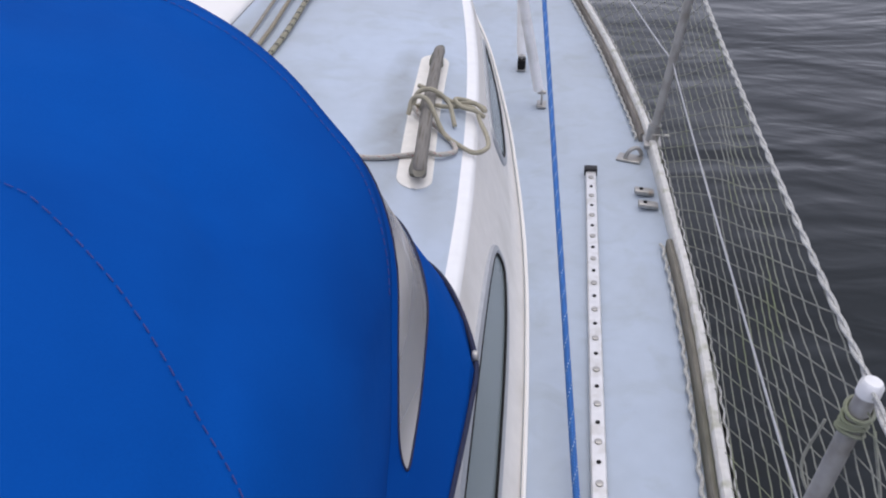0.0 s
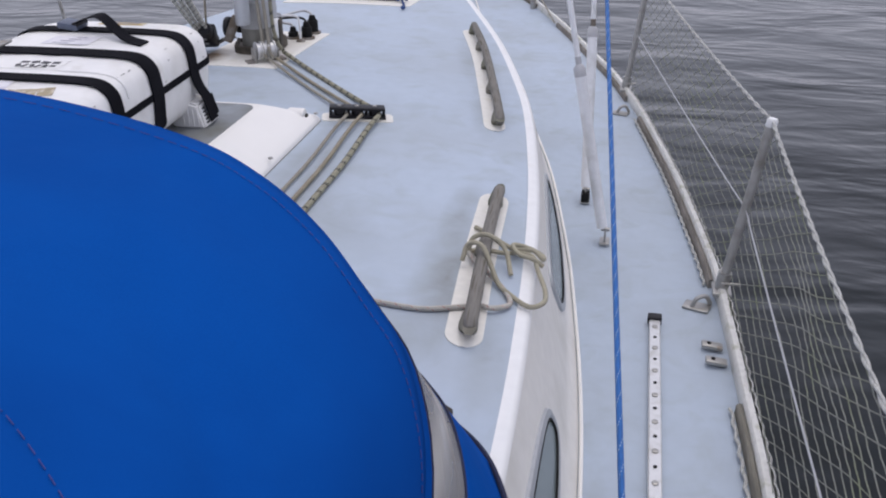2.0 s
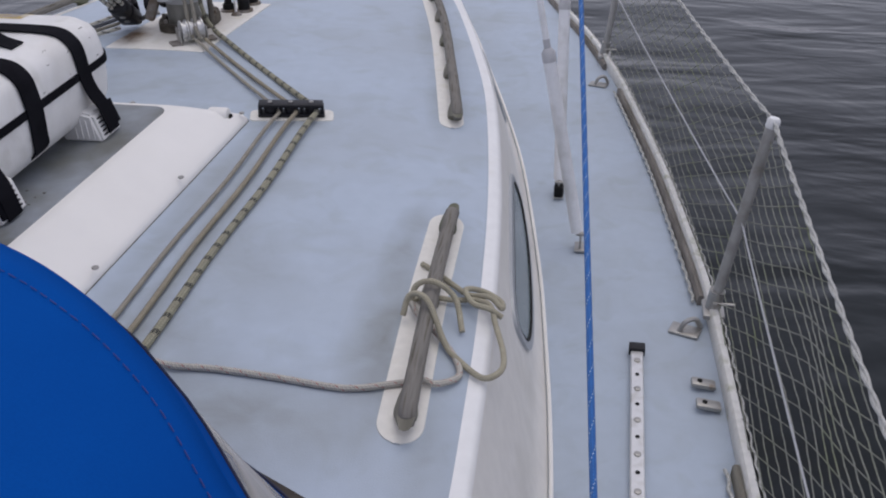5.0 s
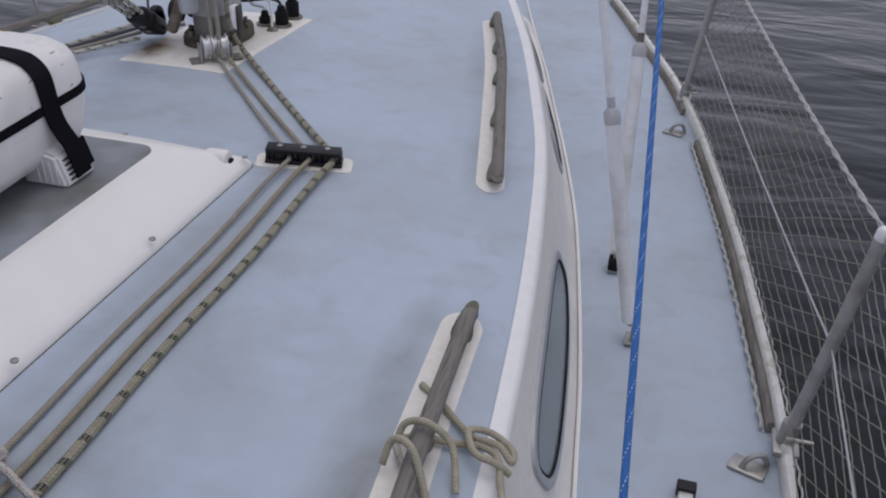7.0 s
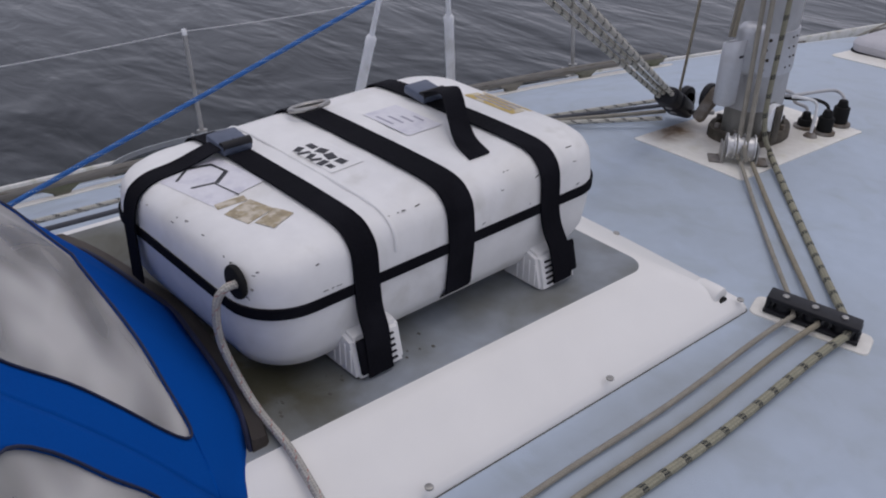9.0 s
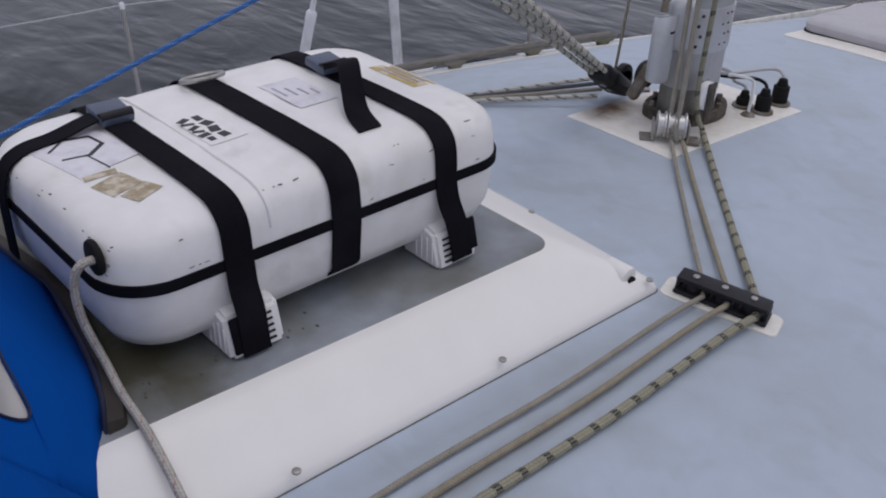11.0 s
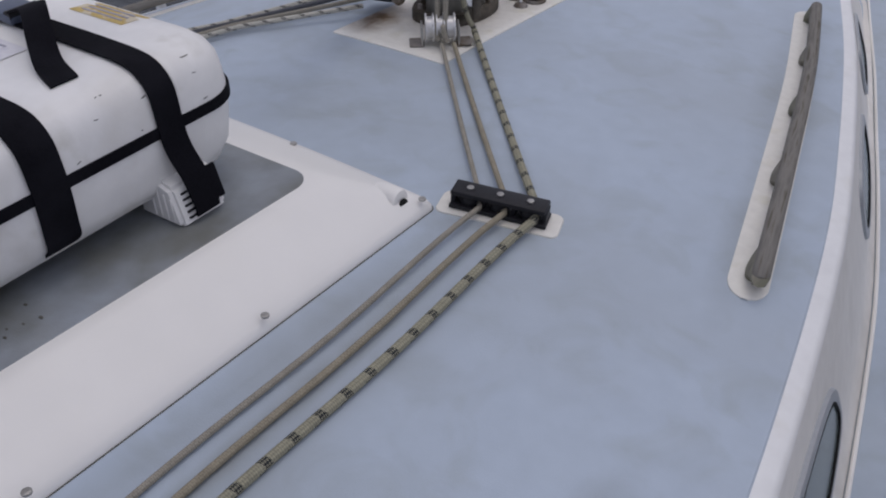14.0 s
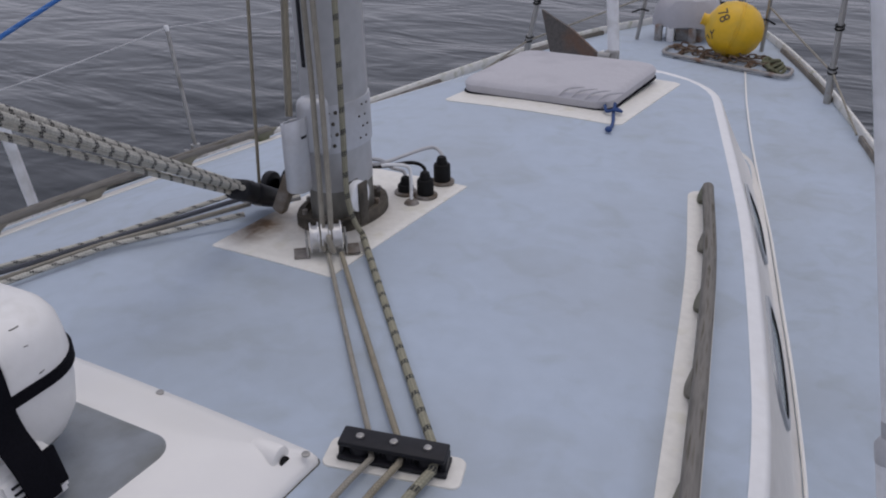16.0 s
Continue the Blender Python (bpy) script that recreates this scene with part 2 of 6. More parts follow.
ROPE_TAN = rope_mat("tan_rope", (0.315, 0.28, 0.205), (0.1, 0.1, 0.1))
ROPE_FLECK = rope_mat("flecked_rope", (0.32, 0.305, 0.22), (0.006, 0.009, 0.014), 0.97, 0.046, 0.0070, 0.26, helix=0.25)
ROPE_DARK = rope_mat("dark_grey_rope", (0.10, 0.105, 0.12), (0.02, 0.02, 0.02))
ROPE_SHEET = rope_mat("vang_rope", (0.58, 0.56, 0.49), (0.010, 0.010, 0.013), 0.98, 0.044, 0.010, 0.24, helix=0.8)
ROPE_PAINTER = rope_mat("painter_rope", (0.52, 0.495, 0.44), (0.36, 0.13, 0.11), 0.7, 0.030, 0.006, 0.16)
ROPE_WEEDY = rope_mat("weedy_rope", (0.17, 0.17, 0.10), (0.05, 0.06, 0.03), 0.5, 0.03)
ROPE_OLIVE = rope_mat("olive_rope", (0.42, 0.39, 0.29), (0.1, 0.1, 0.1))
ROPE_BLUE = rope_mat("blue_rope", (0.025, 0.145, 0.45), (0.55, 0.65, 0.75), 0.9, 0.055, 0.006, 0.07, 0.7)
ROPE_WHITE = rope_mat("white_rope", (0.58, 0.58, 0.55), (0.2, 0.2, 0.16), 0.5, 0.016, 0.006, 0.3)
NETCORD = mat("net_cord", (0.25, 0.255, 0.215), 0.85, spots=(0.19, 0.215, 0.11), spot_scale=5, grain=0.2, bump=0.0)
WIRE = mat("steel_wire", (0.5, 0.5, 0.5), 0.4, 0.7, grain=0.1, bump=0.0)


def window_mat():
    m = bpy.data.materials.new("tinted_acrylic")
    m.use_nodes = True
    b = m.node_tree.nodes["Principled BSDF"]
    b.inputs["Base Color"].default_value = (0.155, 0.185, 0.185, 1)
    b.inputs["Specular IOR Level"].default_value = 0.3
    b.inputs["Roughness"].default_value = 0.2
    b.inputs["IOR"].default_value = 1.49
    return m


def vinyl_mat():
    """Milky, creased clear plastic."""
    m = bpy.data.materials.new("milky_vinyl")
    m.use_nodes = True
    n, l = m.node_tree.nodes, m.node_tree.links
    b = n["Principled BSDF"]
    b.inputs["Base Color"].default_value = (0.60, 0.58, 0.55, 1)
    b.inputs["Roughness"].default_value = 0.22
    co = n.new("ShaderNodeTexCoord")
    mp = n.new("ShaderNodeMapping")
    mp.inputs["Scale"].default_value = (2.2, 0.7, 5.5)
    mp.inputs["Rotation"].default_value = (0, 0.7, 0.3)
    l.new(co.outputs["Object"], mp.inputs[0])
    t = n.new("ShaderNodeTexNoise")
    t.inputs["Scale"].default_value, t.inputs["Detail"].default_value = 2.4, 1.2
    l.new(mp.outputs[0], t.inputs["Vector"])
    bp = n.new("ShaderNodeBump")
    bp.inputs["Strength"].default_value, bp.inputs["Distance"].default_value = 0.7, 0.02
    l.new(t.outputs[0], bp.inputs["Height"])
    l.new(bp.outputs[0], b.inputs["Normal"])
    r = n.new("ShaderNodeValToRGB")
    r.color_ramp.elements[0].position, r.color_ramp.elements[1].position = 0.35, 0.65
    r.color_ramp.elements[0].color, r.color_ramp.elements[1].color = (0.38, 0.38, 0.38, 1), (0.86, 0.86, 0.86, 1)
    l.new(t.outputs[0], r.inputs[0])
    l.new(r.outputs[0], b.inputs["Alpha"])
    return m


def water_mat():
    m = bpy.data.materials.new("harbour_water")
    m.use_nodes = True
    n, l = m.node_tree.nodes, m.node_tree.links
    b = n["Principled BSDF"]
    b.inputs["Base Color"].default_value = (0.002, 0.0052, 0.0068, 1)
    b.inputs["Specular IOR Level"].default_value = 0.42
    b.inputs["Roughness"].default_value = 0.08
    b.inputs["IOR"].default_value = 1.33
    co = n.new("ShaderNodeTexCoord")
    last = None
    for scale, stretch, dist, turn in ((0.55, (1, 2.2, 1), 0.26, 0.5), (1.7, (1, 2.0, 1), 0.055, 0.75), (5.0, (1, 1.6, 1), 0.0045, 0.3)):
        mp = n.new("ShaderNodeMapping")
        mp.inputs["Scale"].default_value = stretch
        mp.inputs["Rotation"].default_value = (0, 0, turn)
        l.new(co.outputs["Object"], mp.inputs[0])
        t = n.new("ShaderNodeTexNoise")
        t.inputs["Scale"].default_value, t.inputs["Detail"].default_value = scale, 3
        t.inputs["Distortion"].default_value = 0.6
        l.new(mp.outputs[0], t.inputs["Vector"])
        bp = n.new("ShaderNodeBump")
        bp.inputs["Strength"].default_value, bp.inputs["Distance"].default_value = 0.30, dist
        l.new(t.outputs[0], bp.inputs["Height"])
        if last:
            l.new(last.outputs[0], bp.inputs["Normal"])
        last = bp
    l.new(last.outputs[0], b.inputs["Normal"])
    return m


def bloomed(base, name, colour, blooms, z, grain=26):
    """The same paint with soft, ragged patches: stains, on the roof also painted shade. blooms: x, y, half-widths,
    turn, strength.
    """
    m = base.copy()
    m.name = name
    n, l = m.node_tree.nodes, m.node_tree.links
    b = n["Principled BSDF"]
    old = b.inputs["Base Color"].links[0].from_socket
    co = n.new("ShaderNodeTexCoord")
    t = n.new("ShaderNodeTexNoise")
    t.inputs["Scale"].default_value, t.inputs["Detail"].default_value = grain, 6
    t.inputs["Distortion"].default_value = 0.6
    l.new(co.outputs["Object"], t.inputs["Vector"])
    for cx, cy, wx, wy, turn, strength in blooms:
        mp = n.new("ShaderNodeMapping")
        mp.vector_type = "TEXTURE"
        mp.inputs["Location"].default_value = (cx, cy, z)
        mp.inputs["Scale"].default_value = (wx, wy, 1.0)
        mp.inputs["Rotation"].default_value = (0, 0, turn)
        l.new(co.outputs["Object"], mp.inputs[0])
        g = n.new("ShaderNodeTexGradient")
        g.gradient_type = "SPHERICAL"
        l.new(mp.outputs[0], g.inputs[0])
        k = n.new("ShaderNodeMath")
        k.operation = "MULTIPLY"
        l.new(g.outputs[1], k.inputs[0])
        l.new(t.outputs[0], k.inputs[1])
        k2 = n.new("ShaderNodeMath")
        k2.operation, k2.use_clamp = "MULTIPLY", True
        l.new(k.outputs[0], k2.inputs[0])
        k2.inputs[1].default_value = strength
        mx = n.new("ShaderNodeMixRGB")
        l.new(k2.outputs[0], mx.inputs[0])
        l.new(old, mx.inputs[1])
        mx.inputs[2].default_value = (*colour, 1)
        old = mx.outputs[0]
    l.new(old, b.inputs["Base Color"])
    return m


RUSTPAD = bloomed(PAD, "rust_bloomed_pad", (0.16, 0.10, 0.055), ((-1.375, 3.045, 0.075, 0.125, 0.25, 2.3), (-1.26, 3.19, 0.17, 0.21, 0.0, 1.1)), 0.42)
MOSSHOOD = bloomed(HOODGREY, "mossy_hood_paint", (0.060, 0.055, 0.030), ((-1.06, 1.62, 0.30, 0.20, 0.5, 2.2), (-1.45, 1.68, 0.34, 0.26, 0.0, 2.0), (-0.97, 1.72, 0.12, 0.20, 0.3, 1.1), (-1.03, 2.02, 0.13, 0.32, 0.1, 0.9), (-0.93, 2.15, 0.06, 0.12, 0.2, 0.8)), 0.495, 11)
# grime, and by the coaming also the spray hood's shade painted into the colour
GRIMYSHADEDROOF = bloomed(NONSKID, "grimy_roof_paint", (0.19, 0.20, 0.185), ((-0.26, 1.70, 0.075, 0.32, 0.1, 1.25), (-0.285, 2.02, 0.05, 0.20, 0.0, 1.0), (-0.56, 1.86, 0.10, 0.26, 0.7, 0.55), (-0.60, 1.62, 0.16, 0.20, 0.3, 0.7),
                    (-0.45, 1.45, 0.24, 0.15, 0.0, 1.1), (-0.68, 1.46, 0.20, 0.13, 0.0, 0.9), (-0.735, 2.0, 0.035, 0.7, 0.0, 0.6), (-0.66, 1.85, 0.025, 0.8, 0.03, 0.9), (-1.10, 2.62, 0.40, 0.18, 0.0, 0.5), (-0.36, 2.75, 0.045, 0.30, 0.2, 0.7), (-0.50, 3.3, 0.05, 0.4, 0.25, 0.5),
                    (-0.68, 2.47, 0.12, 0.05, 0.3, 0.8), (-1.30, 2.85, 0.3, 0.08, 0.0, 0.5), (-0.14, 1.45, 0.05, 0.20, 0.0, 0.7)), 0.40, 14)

GLASS, VINYL, WATER = window_mat(), vinyl_mat(), water_mat()


# ---------- mesh helpers ----------
def part(name, bm, material, parent=None, label="", smooth=True):
    """Links a bmesh as one mesh object, under a thing or a part."""
    me = bpy.data.meshes.new(name)
    bm.normal_update()
    bm.to_mesh(me)
    bm.free()
    if smooth:
        me.shade_smooth()
        if len(me.polygons) < 60000:
            me.set_sharp_from_angle(angle=radians(40))
    me.materials.append(material)
    ob = new(name, me)
    if parent is not None:
        ob.parent = parent
    if label:
        ob["label"] = label
    return ob


def thing(name, label, category, group="", kind="", at=(0, 0, 0)):
    ob = new(name)
    ob.location = at
    ob.empty_display_size = 0.05
    return tagged(ob, label, category, group, kind)


def smooth_path(pts, per=8):
    """Catmull-Rom through the points."""
    p = [Vector(q) for q in pts]
    if len(p) < 3:
        return p
    p = [p[0] * 2 - p[1]] + p + [p[-1] * 2 - p[-2]]
    out = []
    for i in range(1, len(p) - 2):
        for k in range(per):
            t = k / per
            a, b, c, d = p[i - 1], p[i], p[i + 1], p[i + 2]
            out.append(0.5 * (2 * b + (c - a) * t + (2 * a - 5 * b + 4 * c - d) * t * t + (3 * b - a - 3 * c + d) * t ** 3))
    out.append(p[-2])
    return out


def sweep(bm, pts, r, sides=10, cap=True, rx=None, up=None, taper=None):
    """A tube along the points; UV x runs along it in metres. rx: another half-width for a flat section."""
    pts = [Vector(q) for q in pts]
    uvl = bm.loops.layers.uv.verify()
    tang = []
    for i in range(len(pts)):
        t = pts[min(i + 1, len(pts) - 1)] - pts[max(i - 1, 0)]
        tang.append(t.normalized() if t.length > 1e-9 else Vector((0, 0, 1)))
    nrm = Vector(up) if up else (Vector((0, 0, 1)) if abs(tang[0].z) < 0.9 else Vector((1, 0, 0)))
    rings, length, lens = [], 0.0, []
    for i, q in enumerate(pts):
        if i:
            length += (q - pts[i - 1]).length
        lens.append(length)
        if up:
            nrm = Vector(up)
        nrm = (nrm - tang[i] * nrm.dot(tang[i])).normalized()
        side = tang[i].cross(nrm)
        k = taper(i / (len(pts) - 1)) if taper else 1.0
        rings.append([bm.verts.new(q + (side * math.cos(a) * (rx or r) + nrm * math.sin(a) * r) * k)
                      for a in (2 * math.pi * j / sides for j in range(sides))])
    for i in range(len(rings) - 1):
        for j in range(sides):
            f = bm.faces.new((rings[i][j], rings[i][(j + 1) % sides], rings[i + 1][(j + 1) % sides], rings[i + 1][j]))
            for loop, (uu, vv) in zip(f.loops, ((lens[i], j / sides), (lens[i], (j + 1) / sides), (lens[i + 1], (j + 1) / sides), (lens[i + 1], j / sides))):
                loop[uvl].uv = (uu, vv)
    if cap:
        bm.faces.new(rings[0][::-1])
        bm.faces.new(rings[-1])
    return bm


def tube(name, pts, r, material, parent=None, label="", sides=10, per=8, rx=None, up=None, smooth=True):
    return part(name, sweep(bmesh.new(), smooth_path(pts, per), r, sides, rx=rx, up=up), material, parent, label)


def box(bm, centre, size, bevel=0.0, seg=2, rot=None):
    made = bmesh.ops.create_cube(bm, size=1.0)["verts"]
    m = Matrix.Translation(centre) @ (rot.to_4x4() if rot else Matrix()) @ Matrix.Diagonal((*size, 1))
    bmesh.ops.transform(bm, matrix=m, verts=made)
    if bevel:
        edges = {e for v in made for e in v.link_edges}
        bmesh.ops.bevel(bm, geom=list(edges), offset=bevel, segments=seg, affect="EDGES", profile=0.5)
    return bm


def cyl(bm, centre, r, h, axis="z", seg=20, r2=None, bevel=0.0):
    rot = {"z": Matrix(), "x": Matrix.Rotation(radians(90), 4, "Y"), "y": Matrix.Rotation(radians(90), 4, "X")}[axis]
    made = bmesh.ops.create_cone(bm, cap_ends=True, segments=seg, radius1=r, radius2=r if r2 is None else r2, depth=h,
                                 matrix=Matrix.Translation(centre) @ rot)["verts"]
    if bevel:
        edges = [e for e in {e for v in made for e in v.link_edges} if len(e.link_faces) == 2 and e.calc_face_angle(0) > 0.8]
        bmesh.ops.bevel(bm, geom=edges, offset=bevel, segments=2, affect="EDGES", profile=0.5)
    return bm


def loft(bm, rows, closed=False, cap=False):
    """A skin over rows of points, all of one length."""
    vs = [[bm.verts.new(p) for p in row] for row in rows]
    n = len(rows[0])
    for a, b in zip(vs, vs[1:]):
        for j in range(n if closed else n - 1):
            k = (j + 1) % n
            bm.faces.new((a[j], a[k], b[k], b[j]))
    if cap:
        bm.faces.new(vs[0][::-1])
        bm.faces.new(vs[-1])
    return bm


def fan_cap(bm, ring):
    """Closes a ring of verts with a fan to its middle."""
    c = bm.verts.new(sum((v.co for v in ring), Vector()) / len(ring))
    for a, b in zip(ring, ring[1:] + ring[:1]):
        bm.faces.new((a, b, c))


def rounded(cx, cy, hx, hy, r, seg=8):
    """The outline of a rounded rectangle."""
    out = []
    for sx, sy, a0 in ((1, 1, 0), (-1, 1, 90), (-1, -1, 180), (1, -1, 270)):
        for k in range(seg + 1):
            a = radians(a0 + 90 * k / seg)
            out.append((cx + sx * (hx - r) + r * math.cos(a), cy + sy * (hy - r) + r * math.sin(a)))
    return out


def densify(outline, step=0.03):
    """The same outline with points at most step apart."""
    out = []
    for (x0, y0), (x1, y1) in zip(outline, outline[1:] + outline[:1]):
        n = max(1, int(math.hypot(x1 - x0, y1 - y0) / step))
        out += [(x0 + (x1 - x0) * k / n, y0 + (y1 - y0) * k / n) for k in range(n)]
    return out


def at(y, table):
    ys, xs = zip(*table)
    return float(np.interp(y, ys, xs))


def spline_table(table):
    """A smooth version of a table (key, value)."""
    pts = smooth_path([(a, b, 0) for a, b in table], 8)
    return [(p.x, p.y) for p in pts]


def drape(name, outline, height, lift, thick, material, parent=None, label="", rings=6, bev=0.0015):
    """A thin sheet of that outline which follows a surface z = height(x, y), lift above it."""
    bm = bmesh.new()
    outline = densify(list(outline))
    c = Vector((sum(p[0] for p in outline) / len(outline), sum(p[1] for p in outline) / len(outline), 0))
    prev = None
    rows = [(1.0, 0.0), (1.0, thick - bev), (1.0 - 0.004 / 0.1 * 0.3, thick)] + [(1 - k / rings, thick) for k in range(1, rings)]
    for s, h in rows:
        ring = []
        for x, y in outline:
            px, py = c.x + (x - c.x) * s, c.y + (y - c.y) * s
            ring.append(bm.verts.new((px, py, height(px, py) + lift + h)))
        if prev:
            for j in range(len(ring)):
                k = (j + 1) % len(ring)
                bm.faces.new((prev[j], prev[k], ring[k], ring[j]))
        prev = ring
    fan_cap(bm, prev)
    return part(name, bm, material, parent, label)


def screw(bm, x, y, z, r=0.006):
    cyl(bm, (x, y, z), r, 0.004, bevel=0.0012, seg=12)
    box(bm, (x, y, z + 0.0021), (r * 1.5, r * 0.25, 0.0006), rot=Matrix.Rotation(x * 40 + y * 17, 3, "Z"))


# ---------- the boat's plan ----------
CX = -1.26
TOP = spline_table([(-2.4, -0.08), (-1.2, -0.06), (0, -0.064), (1.2, -0.078), (1.6, -0.092), (1.93, -0.114), (2.35, -0.158), (2.83, -0.232),
                    (3.2, -0.318), (3.65, -0.438), (4.0, -0.546), (4.3, -0.642), (4.6, -0.738), (4.82, -0.815), (4.96, -0.925), (5.05, -1.07), (5.10, -1.26)])
BASE = spline_table([(-2.4, 0.04), (-1.2, 0.06), (0, 0.055), (1.02, 0.042), (1.55, 0.025), (1.9, 0.000), (2.24, -0.038), (2.58, -0.084),
                     (3.16, -0.186), (3.6, -0.292), (4.0, -0.402), (4.4, -0.513), (4.8, -0.632), (5.05, -0.73), (5.2, -0.95), (5.26, -1.26)])
EDGE = spline_table([(-2.4, 0.25), (-1.2, 0.33), (1.07, 0.365), (1.55, 0.368), (1.87, 0.356), (2.42, 0.328), (2.8, 0.284), (3.25, 0.220),
                     (3.72, 0.133), (4.0, 0.075), (4.4, -0.03), (4.8, -0.165), (5.2, -0.30), (5.6, -0.45), (6.0, -0.61), (6.4, -0.79), (6.75, -0.96), (7.0, -1.10), (7.25, -1.24), (7.45, -1.36)])
# the bow bears away to port of the cabin's middle line
BEAR = spline_table([(-2.4, 0.0), (3.8, 0.0), (4.3, 0.01), (5.0, 0.06), (5.72, 0.165), (6.3, 0.26), (6.8, 0.31), (7.45, 0.33)])
# how far forward of their first plan the things on the foredeck lie
BOW = (0.05, 0.13, 0.0)


def over(x, y):
    """The port twin of a starboard x."""
    return 2 * CX - x - at(y, BEAR)


def deck_z(x, y):
    return 0.035 * min(1, max(0, (y - 3.4) / 2.5)) - 0.006 * ((x - CX) / 1.6) ** 2


def roof_z(x, y):
    d = max(0.0, CX - x - 0.30)
    return 0.425 - 0.062 * (x - CX) ** 2 - 0.03 * max(0.0, y - 2.7) ** 1.5 - 0.18 * d * d / (d + 0.12)


def coach_side(y, v, proud=0.0):
    """A point of the starboard cabin side; v is 0 at the deck and 1 at the roof's edge."""
    tx, bx = at(y, TOP) + 0.0155, at(y, BASE)
    tz = roof_z(tx, y) - 0.012
    return Vector((bx + (tx - bx) * v + proud, y, tz * v + deck_z(bx, y) * (1 - v) + proud * 0.3))


water = part("water", loft(bmesh.new(), [[(x, y, -0.85) for x in (-2500, -60, -15, 0, 15, 60, 2500)] for y in (-2500, -60, -15, 0, 15, 60, 2500)]), WATER)
tagged(water, "dark grey rippled harbour water under an overcast sky", "water", kind="structure")

# deck, from side to side
bm = bmesh.new()
rows = []
for y in np.linspace(-2.4, 7.42, 120):
    e = at(y, EDGE) + 0.05
    p = over(e, y)
    rows.append([(p + (e - p) * u, y, deck_z(p + (e - p) * u, y)) for u in np.linspace(0, 1, 17)])
deck = part("deck", loft(bm, rows), NONSKID)
tagged(deck, "blue-grey non-slip painted side deck and foredeck", "deck", kind="structure")

# hull sides
bm = bmesh.new()
for s in (1, -1):
    rows = []
    for y in np.linspace(-2.4, 7.45, 84):
        mid = CX - at(y, BEAR) / 2
        hw = at(y, EDGE) + 0.055 - mid
        rows.append([(mid + s * hw, y, 0.012), (mid + s * (hw + 0.015), y, -0.05), (mid + s * hw * 0.98, y, -0.45), (mid + s * hw * 0.9, y - 0.05, -0.95)])
    loft(bm, rows)
hw = at(-2.4, EDGE) + 0.05 - CX
hw += 0.005
loft(bm, [[(CX - hw * k - a, y, z), (CX + hw * k + a, y, z)] for k, a, y, z in ((1, 0, -2.4, 0.012), (1, 0.015, -2.4, -0.05), (0.98, 0, -2.4, -0.45), (0.9, 0, -2.45, -0.95))])
hull = part("hull", bm, HULLPAINT)
tagged(hull, "white glassfibre sailing boat hull", "hull", kind="structure")

SIDEGEL = mat("dull_cream_gelcoat", (0.70, 0.68, 0.64), 0.5, spots=(0.55, 0.53, 0.48), spot_scale=6, spot_lo=0.55, spot_hi=0.85, grain=0.06, grain_scale=30, bump=0.06, bump_scale=80)
# cabin: roof with rounded edge and sloping sides
bm = bmesh.new()
rows, flank, port_flank = [], [], []
ys = list(np.linspace(-2.4, 4.45, 60)) + list(np.linspace(4.5, 4.97, 16)) + [5.0, 5.025, 5.05, 5.07, 5.085, 5.095]
for y in ys:
    half = []
    tx = at(y, TOP)
    by = y + 0.17 * max(0, (y - 4.48) / 0.62) ** 1.3
    bx = at(min(by, 5.255), BASE)
    zt = roof_z(tx, y)
    drop = zt - roof_z(2 * CX - tx, y)
    for u in np.linspace(0, 1, 25):
        x = CX + (tx - 0.012 - CX) * u
        half.append((x, y, roof_z(x, y)))
    half += [(tx + 0.004, y, zt - 0.001), (tx + 0.011, y + (by - y) * 0.06, zt - 0.005), (tx + 0.0155, y + (by - y) * 0.12, zt - 0.014)]
    side = [half[-1]]
    for v in (0.75, 0.5, 0.25, 0.06):
        side.append((bx + (tx + 0.0155 - bx) * v, by + (y - by) * v, (zt - 0.014) * v))
    side += [(bx + 0.008, by, deck_z(bx, by) + 0.006), (bx + 0.014, by, deck_z(bx, by) - 0.01)]
    flank.append(side)
    port_flank.append([(2 * CX - x, yy, z * (1 - drop / (zt - 0.014))) for x, yy, z in side])
    rows.append([(2 * CX - x, yy, z - (drop if k < 3 else roof_z(x, yy) - roof_z(2 * CX - x, yy))) for k, (x, yy, z) in enumerate(half[:0:-1])] + half)
cabin = part("cabin", loft(bm, rows), GEL)
tagged(cabin, "white glassfibre cabin roof edge", "cabin roof", kind="structure")
bm = bmesh.new()
loft(bm, flank)
loft(bm, port_flank)
bmesh.ops.recalc_face_normals(bm, faces=bm.faces)
tagged(part("cabin_side", bm, SIDEGEL), "dull cream glassfibre cabin sides", "cabin side", kind="structure")
# dull cabin front apron and blue-grey paint on the roof, inside a white border
bm = bmesh.new()
rows = []
for y in [-2.4 + 7.40 * k / 130 for k in range(131)]:
    w = max(0.02, at(y + 0.022, TOP) - 0.0125 - CX) if y < 4.97 else max(0.012, at(min(y + 0.03, 5.10), TOP) - 0.03 - CX)
    rows.append([(CX + w * u, y, roof_z(CX + w * u, y) + 0.0022 - (0.0022 if abs(u) == 1 else 0)) for u in [-1, -0.998] + list(np.linspace(-0.96, 0.96, 49)) + [0.998, 1]])
roofpaint = part("roof_paint", loft(bm, rows), GRIMYSHADEDROOF)
tagged(roofpaint, "blue-grey non-slip paint on the cabin roof, lightly stained, shade painted in by the coaming", "deck paint", kind="structure")


